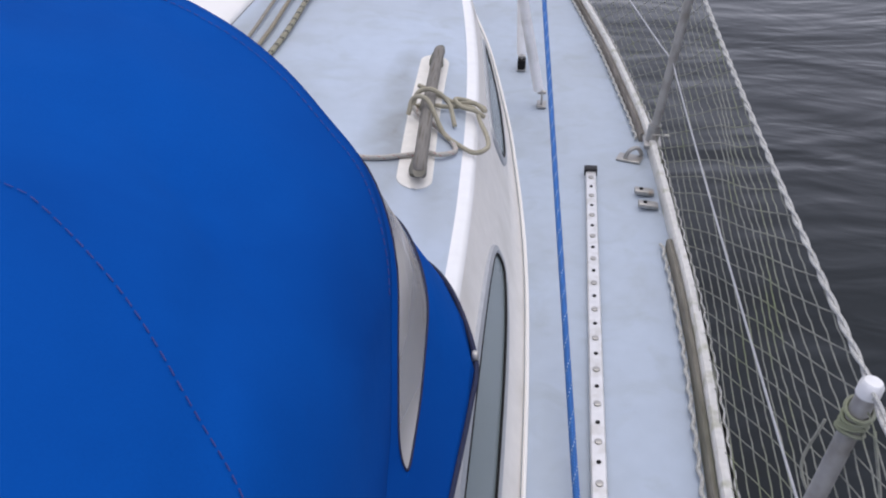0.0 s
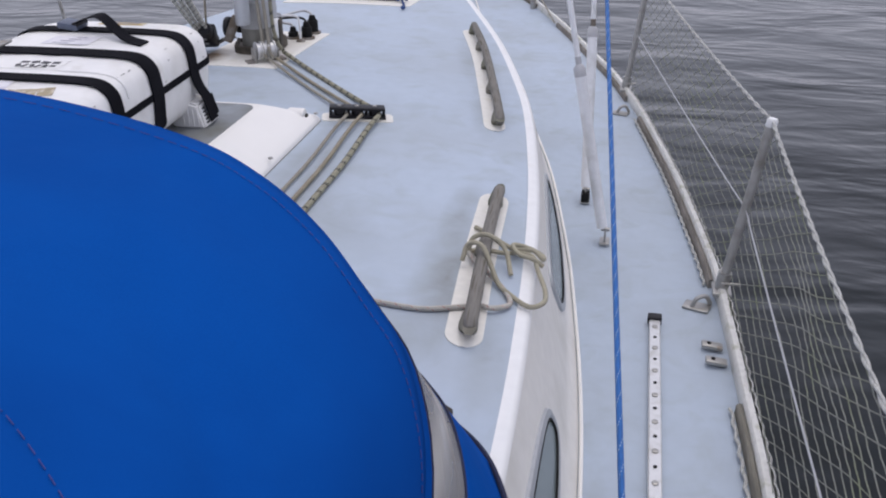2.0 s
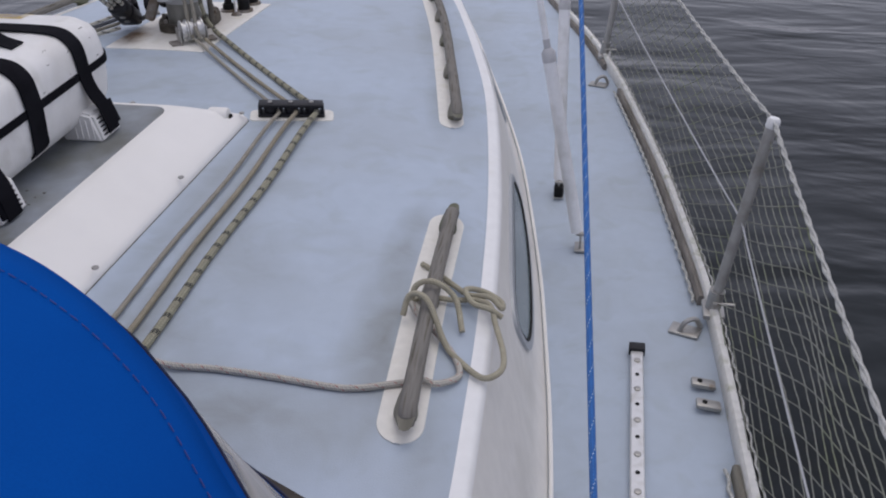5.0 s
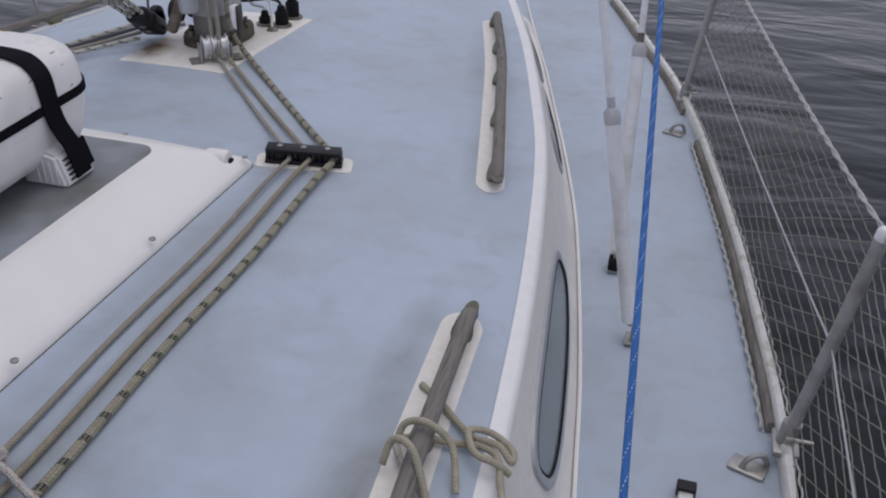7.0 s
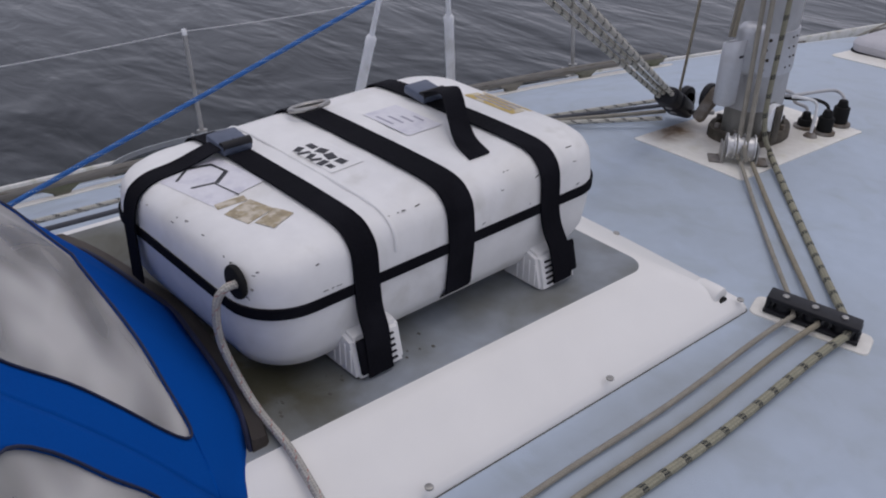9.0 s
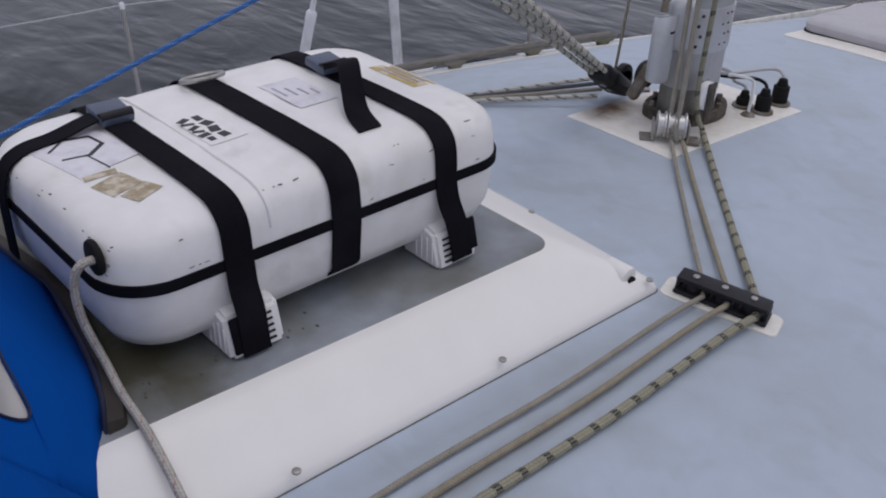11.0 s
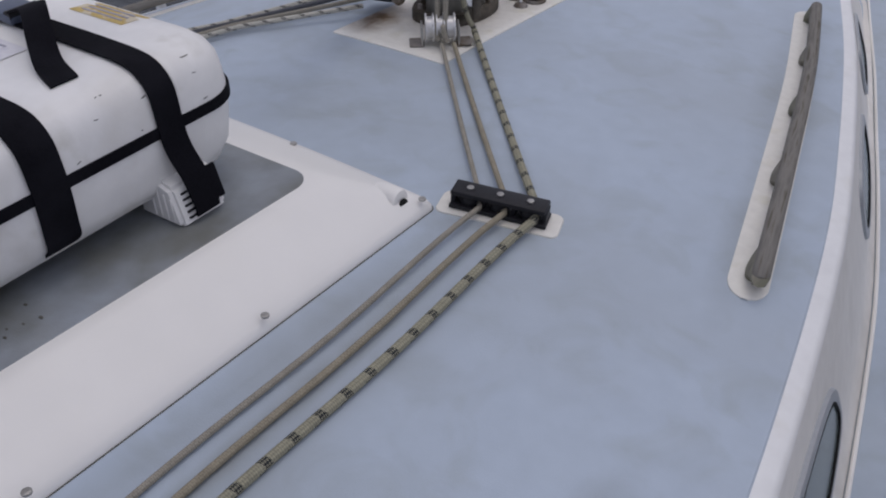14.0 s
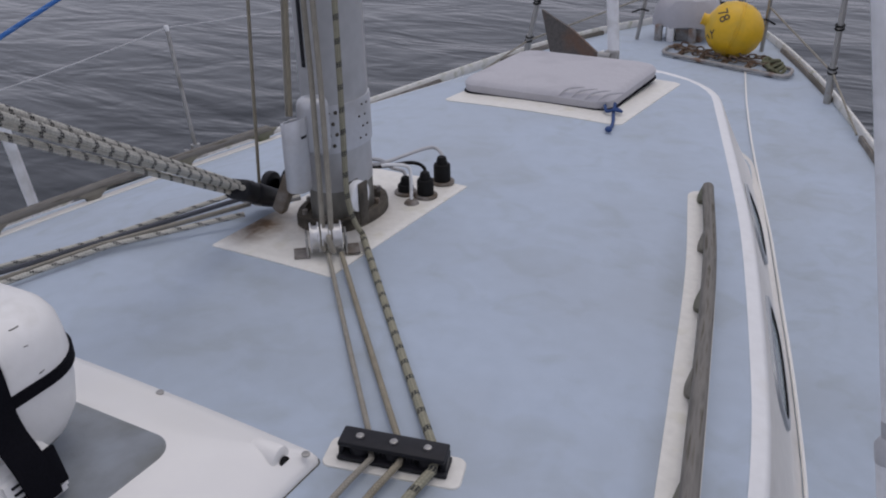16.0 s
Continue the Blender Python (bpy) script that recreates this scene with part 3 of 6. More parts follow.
def side_window(name, y0, y1, v0, v1, lean, label):
    """A long frameless pane in a grey frame on the cabin side, pointed at its ends."""
    th = thing(name, label, "window", "cabin windows", "structure")
    n = 56

    def outline(grow, y_in=0.0):
        pts = []
        for k in range(n):
            a = 2 * math.pi * k / n
            c, s = math.cos(a), math.sin(a)
            u = math.copysign(abs(c) ** 0.75, c)
            w = math.copysign(abs(s) ** 0.62, s)
            yy = (y0 + y1) / 2 + u * ((y1 - y0) / 2 + grow - y_in) - lean * w
            vv = (v0 + v1) / 2 + w * ((v1 - v0) / 2 + grow * 3.0)
            pts.append((yy, vv))
        return pts
    for side in (1, -1):
        def put(yv, proud):
            p = coach_side(yv[0], yv[1], proud)
            return (p.x if side == 1 else 2 * CX - p.x, p.y, p.z)
        bm = bmesh.new()
        outer, inner = outline(0.022), outline(0.0)
        rows = [[put(p, 0.0) for p in outer], [put(p, 0.006) for p in outline(0.019)], [put(p, 0.008) for p in outline(0.006)],
                [put(p, 0.005) for p in inner], [put(p, 0.0005) for p in inner]]
        loft(bm, rows, closed=True)
        fr = part("window_frame", bm, WINFRAME, th)
        bm = bmesh.new()
        gk = [put(p, 0.0045) for p in outline(-0.002)]
        sweep(bm, gk + gk[:1], 0.0028, 6)
        part("gasket", bm, RUBBER, fr, "black rubber gasket")
        bm = bmesh.new()
        rings = [[put(((y0 + y1) / 2 + (p[0] - (y0 + y1) / 2) * s, (v0 + v1) / 2 + (p[1] - (v0 + v1) / 2) * s), 0.003) for p in inner] for s in (1, 0.75, 0.5, 0.25)]
        loft(bm, rings, closed=True)
        bm.verts.ensure_lookup_table()
        fan_cap(bm, bm.verts[-n:])
        part("pane", bm, GLASS, th, "grey tinted acrylic pane")


WINFRAME = mat("grey_window_frame", (0.36, 0.375, 0.39), 0.4, 0.2, grain=0.08, bump=0.05)
side_window("window_1", 2.01, 2.66, 0.25, 0.75, 0.06, "long pointed cabin window with grey frame")
side_window("window_2", 0.30, 1.53, 0.30, 0.70, 0.03, "long cabin side window with grey frame")
side_window("window_3", 3.25, 3.60, 0.25, 0.75, 0.05, "small cabin side window")
side_window("window_4", 3.98, 4.28, 0.25, 0.72, 0.05, "small forward cabin side window")

# cream side cord along the foot of the cabin
for s, nm in ((1, "starboard"), (-1, "port")):
    pts = []
    for y in np.linspace(-2.3, 4.4, 60):
        x = at(y, BASE) + 0.016
        pts.append((x if s == 1 else 2 * CX - x, y, deck_z(x, y) + 0.005))
    for y, x in ((4.8, -0.618), (5.2, -0.735), (5.7, -0.87), (6.3, -1.015)):
        pts.append((x if s == 1 else over(x, y), y, deck_z(x, y) + 0.005))
    ob = tube("jackline", pts, 0.0045, CREAM, per=2, sides=8)
    tagged(ob, "thin white safety line laid along the foot of the cabin", "rope", "jacklines")


# ---------- toe rails ----------
def toe(y, off=0.0):
    return at(y, EDGE) + off


def toe_rail(s):
    th = thing("toe_rail", "low weathered teak toe rail with white capping, net rope lashed along it", "toe rail", "toe rails", "structure")

    def mx(x, y):
        return x if s == 1 else over(x, y)
    for a, b, m in ((-2.3, 1.86, TEAKMOSSSHADE), (2.44, 3.84, TEAK), (4.10, 5.41, TEAK), (5.87, 6.68, TEAK)):
        bm = bmesh.new()
        rows = []
        for y in np.linspace(a, b, max(4, int((b - a) / 0.08))):
            x, z = toe(y, 0.012), deck_z(0.3, y)
            rows.append([(mx(x - 0.007, y), y, z - 0.004), (mx(x - 0.006, y), y, z + 0.022), (mx(x - 0.002, y), y, z + 0.027), (mx(x + 0.0065, y), y, z + 0.027), (mx(x + 0.007, y), y, z - 0.004)])
        loft(bm, rows, closed=True, cap=True)
        bmesh.ops.recalc_face_normals(bm, faces=bm.faces)
        part("rail_batten", bm, m, th, "weathered grey teak batten")
    bm = bmesh.new()
    rows = []
    for y in np.linspace(-2.3, 7.42, 114):
        x, z = toe(y, 0.0305), deck_z(0.3, y)
        rows.append([(mx(x - 0.0105, y), y, z - 0.004), (mx(x - 0.010, y), y, z + 0.039), (mx(x - 0.006, y), y, z + 0.044), (mx(x + 0.007, y), y, z + 0.043), (mx(x + 0.011, y), y, z + 0.036), (mx(x + 0.022, y), y, z - 0.05)])
    loft(bm, rows, closed=True, cap=True)
    bmesh.ops.recalc_face_normals(bm, faces=bm.faces)
    part("rail_capping", bm, CAPPAINT, th, "white painted capping strip")
    return th


toe_rail(1)
toe_rail(-1)


def wavy_rope(name, s, x_off, z_off, y0, y1, amp, r, material, label, group):
    pts = []
    n = int((y1 - y0) / 0.008)
    for k in range(n + 1):
        y = y0 + (y1 - y0) * k / n
        x, z = toe(y, x_off), deck_z(0.3, y) + z_off
        a = y * 120
        pts.append((x + amp * math.cos(a), y, z + amp * math.sin(a)))
    if s == -1:
        pts = [(2 * CX - p[0], p[1], p[2]) for p in pts]
    return tagged(part(name, sweep(bmesh.new(), pts, r, 7), material), label, "rope", group)


wavy_rope("lashing_rope", 1, 0.049, 0.030, -2.2, 5.0, 0.0020, 0.0022, ROPE_WHITE, "thin white rope lashed along the outside of the toe rail", "toe rail ropes")
wavy_rope("lashing_rope", 1, -0.004, 0.010, -2.2, 1.86, 0.0024, 0.0040, ROPE_WHITE, "thin white rope lashed along the inside of the toe rail", "toe rail ropes")
wavy_rope("lashing_rope", 1, -0.004, 0.010, 2.44, 3.84, 0.0024, 0.0040, ROPE_WHITE, "thin white rope lashed along the inside of the toe rail", "toe rail ropes")


# ---------- stanchions, lifelines, net ----------
STAN = [(-1.15, 0.48), (0.80, 0.470), (2.38, 0.482), (4.20, 0.50)]


def stanchion(y, h, s):
    x = toe(y, 0.030)
    lean = 0.064
    th = thing("stanchion", "leaning grey metal stanchion with a white cap on the toe rail", "stanchion", "stanchions", at=(0, 0, 0))

    def mx(x):
        return x if s == 1 else 2 * CX - x
    z0 = deck_z(0.3, y)
    foot, head = (mx(x), y, z0 + 0.03), (mx(x + lean), y, z0 + h + 0.03)
    tube("post", [foot, head], 0.0125 if s == 1 else 0.0075, POSTMET, th, sides=16)
    bm = bmesh.new()
    d = (Vector(head) - Vector(foot)).normalized()
    sweep(bm, [Vector(head) - d * 0.012, Vector(head) + d * 0.004, Vector(head) + d * 0.009], 0.0142 if s == 1 else 0.0088, 16, taper=lambda t: 1.0 if t < 0.9 else 0.75)
    part("cap", bm, SHEATH, th, "white plastic cap")
    bm = bmesh.new()
    sweep(bm, [(mx(x), y, z0 + 0.026), (mx(x + 0.006), y, z0 + 0.085)], 0.0185, 16)
    box(bm, (mx(x + 0.002), y, z0 + 0.03), (0.05, 0.075, 0.014), 0.004)
    part("socket", bm, STEEL, th, "stainless socket with screws")
    bm = bmesh.new()
    cyl(bm, (mx(x + 0.022), y - 0.02, z0 + 0.06), 0.004, 0.05, "x", 8)
    part("bolt", bm, STEEL, th)
    return head


HEADS = {}
for y, h in STAN:
    HEADS[(y, 1)] = stanchion(y, h, 1)
for y, h in ((0.67, 0.42), (2.47, 0.385), (4.08, 0.50)):
    HEADS[(y, -1)] = stanchion(y, h, -1)


def span(a, b, sag, n=16):
    a, b = Vector(a), Vector(b)
    return [a.lerp(b, k / n) + Vector((0, 0, -sag * 4 * (k / n) * (1 - k / n))) for k in range(n + 1)]


def chain_of(heads, sag, dz=0.0, f=1.0):
    out = []
    for a, b in zip(heads, heads[1:]):
        fa = Vector(a)
        fb = Vector(b)
        seg = span(fa, fb, sag)
        out += seg[:-1] if b is not heads[-1] else seg
    return [p + Vector((0, 0, dz)) for p in out]


star = [HEADS[(y, 1)] for y, h in STAN] + [(-0.605, 5.72, 0.62)]
port = [HEADS[(y, -1)] for y in (0.67, 2.47, 4.08)] + [(-1.93, 5.72, 0.62)]
toprope = chain_of(star, 0.014)
# the upper line is twisted: two strands
bm = bmesh.new()
dense = smooth_path(toprope, 14)
for ph in (0, math.pi):
    sweep(bm, [p + Vector((0.0026 * math.cos(k * 0.42 + ph), 0, 0.0026 * math.sin(k * 0.42 + ph))) for k, p in enumerate(dense)], 0.0027, 7)
tagged(part("lifeline", bm, ROPE_WHITE), "twisted white upper lifeline through the stanchion heads", "lifeline", "lifelines")


def mids(heads, s):
    out = []
    for hx, hy, hz in heads:
        x = toe(hy, 0.030)
        x = x if s == 1 else 2 * CX - x
        out.append(((x + hx) / 2, hy, hz * 0.53))
    return out


tagged(tube("lifeline", chain_of(mids(star[:-1], 1), 0.006), 0.0020, WIRE, sides=7, per=2), "thin wire lower lifeline half way up the stanchions", "lifeline", "lifelines")
tagged(tube("lifeline", chain_of(port, 0.03), 0.0022, WIRE, sides=6, per=2), "thin slack wire upper lifeline", "lifeline", "lifelines")

# safety net, its mesh drawn aslant
net = thing("safety_net", "pale green-grey slanting mesh safety net between rail and lifeline", "net")
top_pts = [(p.y, p.x, p.z) for p in toprope]


def net_point(y, v):
    ty = [t[0] for t in top_pts]
    tx, tz = float(np.interp(y, ty, [t[1] for t in top_pts])), float(np.interp(y, ty, [t[2] for t in top_pts]))
    bx, bz = toe(y, 0.036), deck_z(0.3, y) + 0.046
    wob = noise.noise(Vector((y * 3.1, v * 2.3, 4.7))) * 0.016 * math.sin(math.pi * v)
    return Vector((bx + (tx - bx) * v + wob + 0.015 * math.sin(math.pi * v), y + 0.012 * noise.noise(Vector((y * 2.0, v * 3.0, 1.2))), bz + (tz - bz) * v - 0.012 * noise.noise(Vector((y * 2.4, v * 1.5, 9.1))) * math.sin(math.pi * v)))


bm = bmesh.new()
for k in range(0, 76):
    y = -1.1 + k * 0.083
    run = [(y - 0.86 * v, v) for v in np.linspace(0, 1, 27)]
    run = [(a, v) for a, v in run if -1.14 < a < 4.2]
    if len(run) > 2:
        sweep(bm, [net_point(a, v) for a, v in run], 0.0011, 4, cap=False)
part("upright_cord", bm, NETCORD, net)["kind"] = "stuff"
bm = bmesh.new()
for k in range(-12, 22):
    run = [(y, k / 13.5 + 0.22 * (y - 1.2)) for y in np.arange(-1.14, 4.22, 0.0277)]
    run = [(y, v) for y, v in run if 0.0 <= v <= 1.0]
    if len(run) > 2:
        sweep(bm, [net_point(y, v) + Vector((0, 0, -0.006 * abs(math.sin((y + 0.86 * v) / 0.083 * math.pi)))) for y, v in run], 0.0011, 4, cap=False)
part("level_cord", bm, NETCORD, net)["kind"] = "stuff"
# lashings of the net round the aft post
bm = bmesh.new()
hx, hy, hz = HEADS[(0.80, 1)]
for j, zz in enumerate((0.035, 0.043, 0.051, 0.060, 0.068)):
    c = Vector((hx - 0.064 * zz / 0.48, hy, hz - zz))
    sweep(bm, [c + Vector((math.cos(a) * 0.0165, math.sin(a) * 0.0165, 0.006 * math.sin(a + j))) for a in np.linspace(0, 6.283, 18)], 0.0028, 6)
sweep(bm, smooth_path([(hx + 0.01, hy - 0.02, hz - 0.05), (hx + 0.03, hy - 0.05, hz - 0.16), (hx - 0.01, hy - 0.03, hz - 0.20), (hx - 0.04, hy + 0.03, hz - 0.17), (hx - 0.02, hy + 0.05, hz - 0.1)]), 0.0022, 6)
part("lashing", bm, NETCORD, net, "yellowish lashing round a post")


# ---------- fittings on the side deck ----------
def deck_eye(y, x, big):
    th = thing("deck_eye" if not big else "fairlead", "dull steel mooring fairlead in the toe rail gap" if big else "small dull steel pad eye by the toe rail", "fitting", "rail fittings")
    z = deck_z(x, y)
    bm = bmesh.new()
    if big:
        box(bm, (x + 0.015, y, z + 0.004), (0.07, 0.045, 0.008), 0.003)
        bmesh.ops.rotate(bm, verts=bm.verts, cent=(x, y, z), matrix=Matrix.Rotation(radians(-18), 3, "Z"))
        part("base_plate", bm, STEEL, th)
        bm = bmesh.new()
        sweep(bm, smooth_path([(x + 0.0, y - 0.012, z + 0.006), (x + 0.012, y - 0.008, z + 0.03), (x + 0.035, y + 0.002, z + 0.034), (x + 0.05, y + 0.01, z + 0.008)]), 0.006, 8)
        part("horn", bm, STEEL, th)
    else:
        box(bm, (x + 0.02, y, z + 0.013), (0.052, 0.028, 0.012), 0.0045, rot=Matrix.Rotation(0.12, 3, "Y"))
        part("base_plate", bm, STEEL, th)
        bm = bmesh.new()
        cyl(bm, (x + 0.012, y, z + 0.0205), 0.0055, 0.003, seg=14)
        part("eye_hole", bm, RUBBER, th)
    return th


deck_eye(2.325, 0.284, True)
deck_eye(2.115, 0.306, False)
deck_eye(2.045, 0.312, False)
deck_eye(3.93, 0.03, True)

# genoa track with holes and screws
track = thing("genoa_track", "pale metal sail track with screws and black end stop", "track")
bm = bmesh.new()
rows = []
for y in (-1.6, 2.20):
    z = 0.002
    rows.append([(0.172, y, z), (0.172, y, z + 0.011), (0.1745, y, z + 0.0135), (0.1975, y, z + 0.0135), (0.200, y, z + 0.011), (0.200, y, z)])
loft(bm, rows, closed=True, cap=True)
bmesh.ops.recalc_face_normals(bm, faces=bm.faces)
part("rail_bar", bm, TRACKMET, track, smooth=False)
scr = bmesh.new()
screw(scr, 0, 0, 0, 0.0072)
scr_me = part("screw", scr, STEEL, track)
scr_me.location = (0.186, 2.165, 0.0165)
hol = bmesh.new()
cyl(hol, (0, 0, 0), 0.0045, 0.0016, seg=12)
hol_me = part("hole", hol, RUBBER, track)
hol_me.location = (0.186, 2.115, 0.0162)
for k in range(1, 34):
    for src, off in ((scr_me, 2.165), (hol_me, 2.115)):
        c = src.copy()
        scene.collection.objects.link(c)
        c.location = (0.186, off - 0.1 * k, src.location.z)
bm = bmesh.new()
box(bm, (0.186, 2.212, 0.012), (0.036, 0.026, 0.022), 0.003)
part("end_stop", bm, BLACK, track, "black end stop")


# shrouds with white sheaths
def shroud(name, foot, head, lower, label, s=1, top=0.53):
    th = thing(name, label, "shroud", "shrouds")

    def mx(p):
        return Vector((p[0] if s == 1 else 2 * CX - p[0], p[1], p[2]))
    f, h = mx(foot), mx(head)
    d = (h - f).normalized()
    bm = bmesh.new()
    box(bm, (f.x, f.y, f.z + 0.004), (0.03, 0.05, 0.008), 0.003)
    box(bm, (f.x, f.y, f.z + 0.03), (0.006, 0.03, 0.05), 0.002)
    cyl(bm, (f.x, f.y, f.z + 0.045), 0.006, 0.026, "x", 10)
    part("chainplate", bm, STEEL, th)
    if lower:
        bm = bmesh.new()
        box(bm, (f.x, f.y - 0.005, f.z + 0.022), (0.028, 0.042, 0.036), 0.006)
        part("rubber_boot", bm, RUBBER, th)
    bm = bmesh.new()
    sweep(bm, [f + d * 0.05, f + d * top], 0.0165, 14)
    part("sheath", bm, SHEATH, th, "white plastic sheath")
    bm = bmesh.new()
    sweep(bm, [f + d * (top - 0.002), f + d * (top + 0.022), f + d * (top + 0.032)], 0.0175, 14, taper=lambda t: 1 if t < 0.6 else 0.6)
    part("collar", bm, CABLEGREY if s == 1 else SHEATH, th)
    bm = bmesh.new()
    sweep(bm, [f + d * (top + 0.025), f + d * (top + 0.045), f + d * (top + 0.055)], 0.009, 10)
    part("ferrule", bm, (ALUDARK if lower else CABLEGREY) if s == 1 else SHEATH, th)
    bm = bmesh.new()
    sweep(bm, [f + d * (top + 0.05), h], 0.0085, 10)
    part("upper_sheath", bm, SHEATH, th)


shroud("shroud", (-0.043, 2.970, 0.0), (-0.17, 4.10, 4.0), True, "wire shroud in a white sheath with black foot", 1, 0.545)
shroud("shroud", (0.036, 2.665, 0.0), (-0.84, 3.06, 4.2), False, "inboard-leaning wire shroud in a white sheath", 1, 0.52)
shroud("shroud", (-0.010, 2.81, 0.0), (-0.92, 3.22, 4.2), True, "wire shroud in a white sheath with black foot", -1, 0.44)
shroud("shroud", (-0.055, 3.267, 0.0), (-0.87, 2.19, 4.2), False, "inboard-leaning wire shroud in a white sheath", -1, 0.485)


# ---------- sliding-hatch hood ----------
HX, HY1 = 0.481, 2.463
hood = thing("hatch_hood", "low white hatch hood with a weathered blue-grey top", "hatch hood")


def even(outline):
    """Each side of the outline cut into the same number of steps."""
    out = []
    for k, (a, b) in enumerate(zip(outline, outline[1:] + outline[:1])):
        n = 24 if k % 9 == 8 else 1
        out += [(a[0] + (b[0] - a[0]) * j / n, a[1] + (b[1] - a[1]) * j / n) for j in range(n)]
    return out


def hood_loop(hx, y1, r, z):
    y0 = 1.15
    return [(x, y, z(x, y)) for x, y in even(rounded(CX, (y0 + y1) / 2, hx, (y1 - y0) / 2, r, 8))]


bm = bmesh.new()
flat = lambda zz: (lambda x, y: zz)
rows = [hood_loop(HX, HY1, 0.012, lambda x, y: roof_z(x, y) - 0.003), hood_loop(HX, HY1, 0.012, lambda x, y: roof_z(x, y) + 0.008),
        hood_loop(HX - 0.006, HY1 - 0.006, 0.012, lambda x, y: roof_z(x, y) + 0.018), hood_loop(HX - 0.03, HY1 - 0.03, 0.02, lambda x, y: roof_z(x, y) + 0.030),
        hood_loop(0.40, 2.372, 0.035, flat(0.477)), hood_loop(0.375, 2.345, 0.04, flat(0.490)), hood_loop(0.360, 2.330, 0.045, flat(0.4935))]
loft(bm, rows, closed=True)
bm.verts.ensure_lookup_table()
fan_cap(bm, bm.verts[-len(rows[0]):])
bmesh.ops.recalc_face_normals(bm, faces=bm.faces)
part("hood_shell", bm, CREAM, hood)
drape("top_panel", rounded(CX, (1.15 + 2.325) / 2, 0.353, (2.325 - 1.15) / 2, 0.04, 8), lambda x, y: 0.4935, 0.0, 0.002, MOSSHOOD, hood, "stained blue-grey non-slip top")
for x, y in ((-0.785, 2.438), (-0.781, 2.083), (-0.777, 1.722), (-1.067, 2.440), (-1.45, 2.440), (2 * CX + 0.781, 2.083), (2 * CX + 0.777, 1.722)):
    bm = bmesh.new()
    screw(bm, x, y, roof_z(x, y) + 0.0295, 0.0062)
    part("screw", bm, STEEL, hood)
seam = [(x, y, roof_z(x, y) + 0.0012) for x, y in even(rounded(CX, (1.15 + HY1) / 2, HX + 0.0012, (HY1 - 1.15) / 2 + 0.0012, 0.012, 8))]
part("dirt_seam", sweep(bmesh.new(), seam + seam[:1], 0.0017, 6), DIRT, hood, "dark dirt in the seam round the flange")
bm = bmesh.new()
cyl(bm, (-0.832, 2.412, roof_z(-0.832, 2.412) + 0.028), 0.02, 0.05, "x", 16, bevel=0.006)
part("cable_hump", bm, CREAM, hood, "small moulded hump")
bm = bmesh.new()
cyl(bm, (-0.803, 2.412, roof_z(-0.803, 2.412) + 0.026), 0.009, 0.004, "x", 12)
part("cable_hole", bm, RUBBER, hood)
bm = bmesh.new()
sweep(bm, smooth_path([(-0.778, 1.522, 0.4425), (-0.785, 1.537, 0.4430), (-0.794, 1.546, 0.4438), (-0.790, 1.554, 0.4436), (-0.773, 1.558, 0.4425), (-0.749, 1.555, 0.4418)], 5), 0.0026, 6)
part("notch", bm, RUBBER, hood, "half-round notch at the edge")

# ---------- life raft ----------
raft = thing("life_raft", "white hard-shell life raft canister strapped onto the hatch hood", "life raft")
RX, RY, RZ = -1.214, 1.950, 0.516
RAFT_TILT, RAFT_YAW = 0.020, 0.020
RHX, RHY = 0.230, 0.343
# height above the bottom, inset from the outline
LOWER = [(0.0, 0.060), (0.005, 0.038), (0.016, 0.018), (0.040, 0.007), (0.078, 0.002), (0.113, 0.0)]
UPPER = [(0.119, 0.0), (0.146, 0.002), (0.168, 0.005), (0.182, 0.012), (0.194, 0.026), (0.200, 0.046), (0.203, 0.08)]


def slump(y, h):
    """Height above the bottom, lowered where the lid slopes down towards its aft end."""
    t = min(1.0, max(0.0, (2.0 - y) / 0.395))
    return h if h <= 0.119 else 0.119 + (h - 0.119) * (1 - 0.16 * t ** 1.3)


def raft_ring(h, inset, bulge=0.0):
    r = max(0.025, 0.080 - inset * 0.3)
    out = []
    line = rounded(RX, RY, RHX - inset, RHY - inset, r, 9)
    fine = []
    for k, (a, b) in enumerate(zip(line, line[1:] + line[:1])):
        n = 12 if k % 10 == 9 else 1
        fine += [(a[0] + (b[0] - a[0]) * j / n, a[1] + (b[1] - a[1]) * j / n) for j in range(n)]
    for x, y in fine:
        out.append((x, y, RZ + slump(y, h)))
    return out


bm = bmesh.new()
loft(bm, [raft_ring(h, i) for h, i in LOWER], closed=True)
bm.verts.ensure_lookup_table()
fan_cap(bm, bm.verts[:84][::-1])
part("lower_shell", bm, RAFT, raft)
bm = bmesh.new()
loft(bm, [raft_ring(h, i) for h, i in UPPER] + [raft_ring(0.204, 0.14), raft_ring(0.206, 0.18)], closed=True)
bm.verts.ensure_lookup_table()
fan_cap(bm, bm.verts[-84:])
part("upper_shell", bm, RAFT, raft)
bm = bmesh.new()
loft(bm, [raft_ring(0.107, 0.001), raft_ring(0.107, -0.003), raft_ring(0.123, -0.003), raft_ring(0.123, 0.001)], closed=True)
part("seam_band", bm, NAVY, raft, "dark tape round the seam")


def raft_half(h):
    """Half-width of the canister at a height above its bottom."""
    prof = LOWER + UPPER
    return RHX - float(np.interp(h, [p[0] for p in prof], [p[1] for p in prof]))


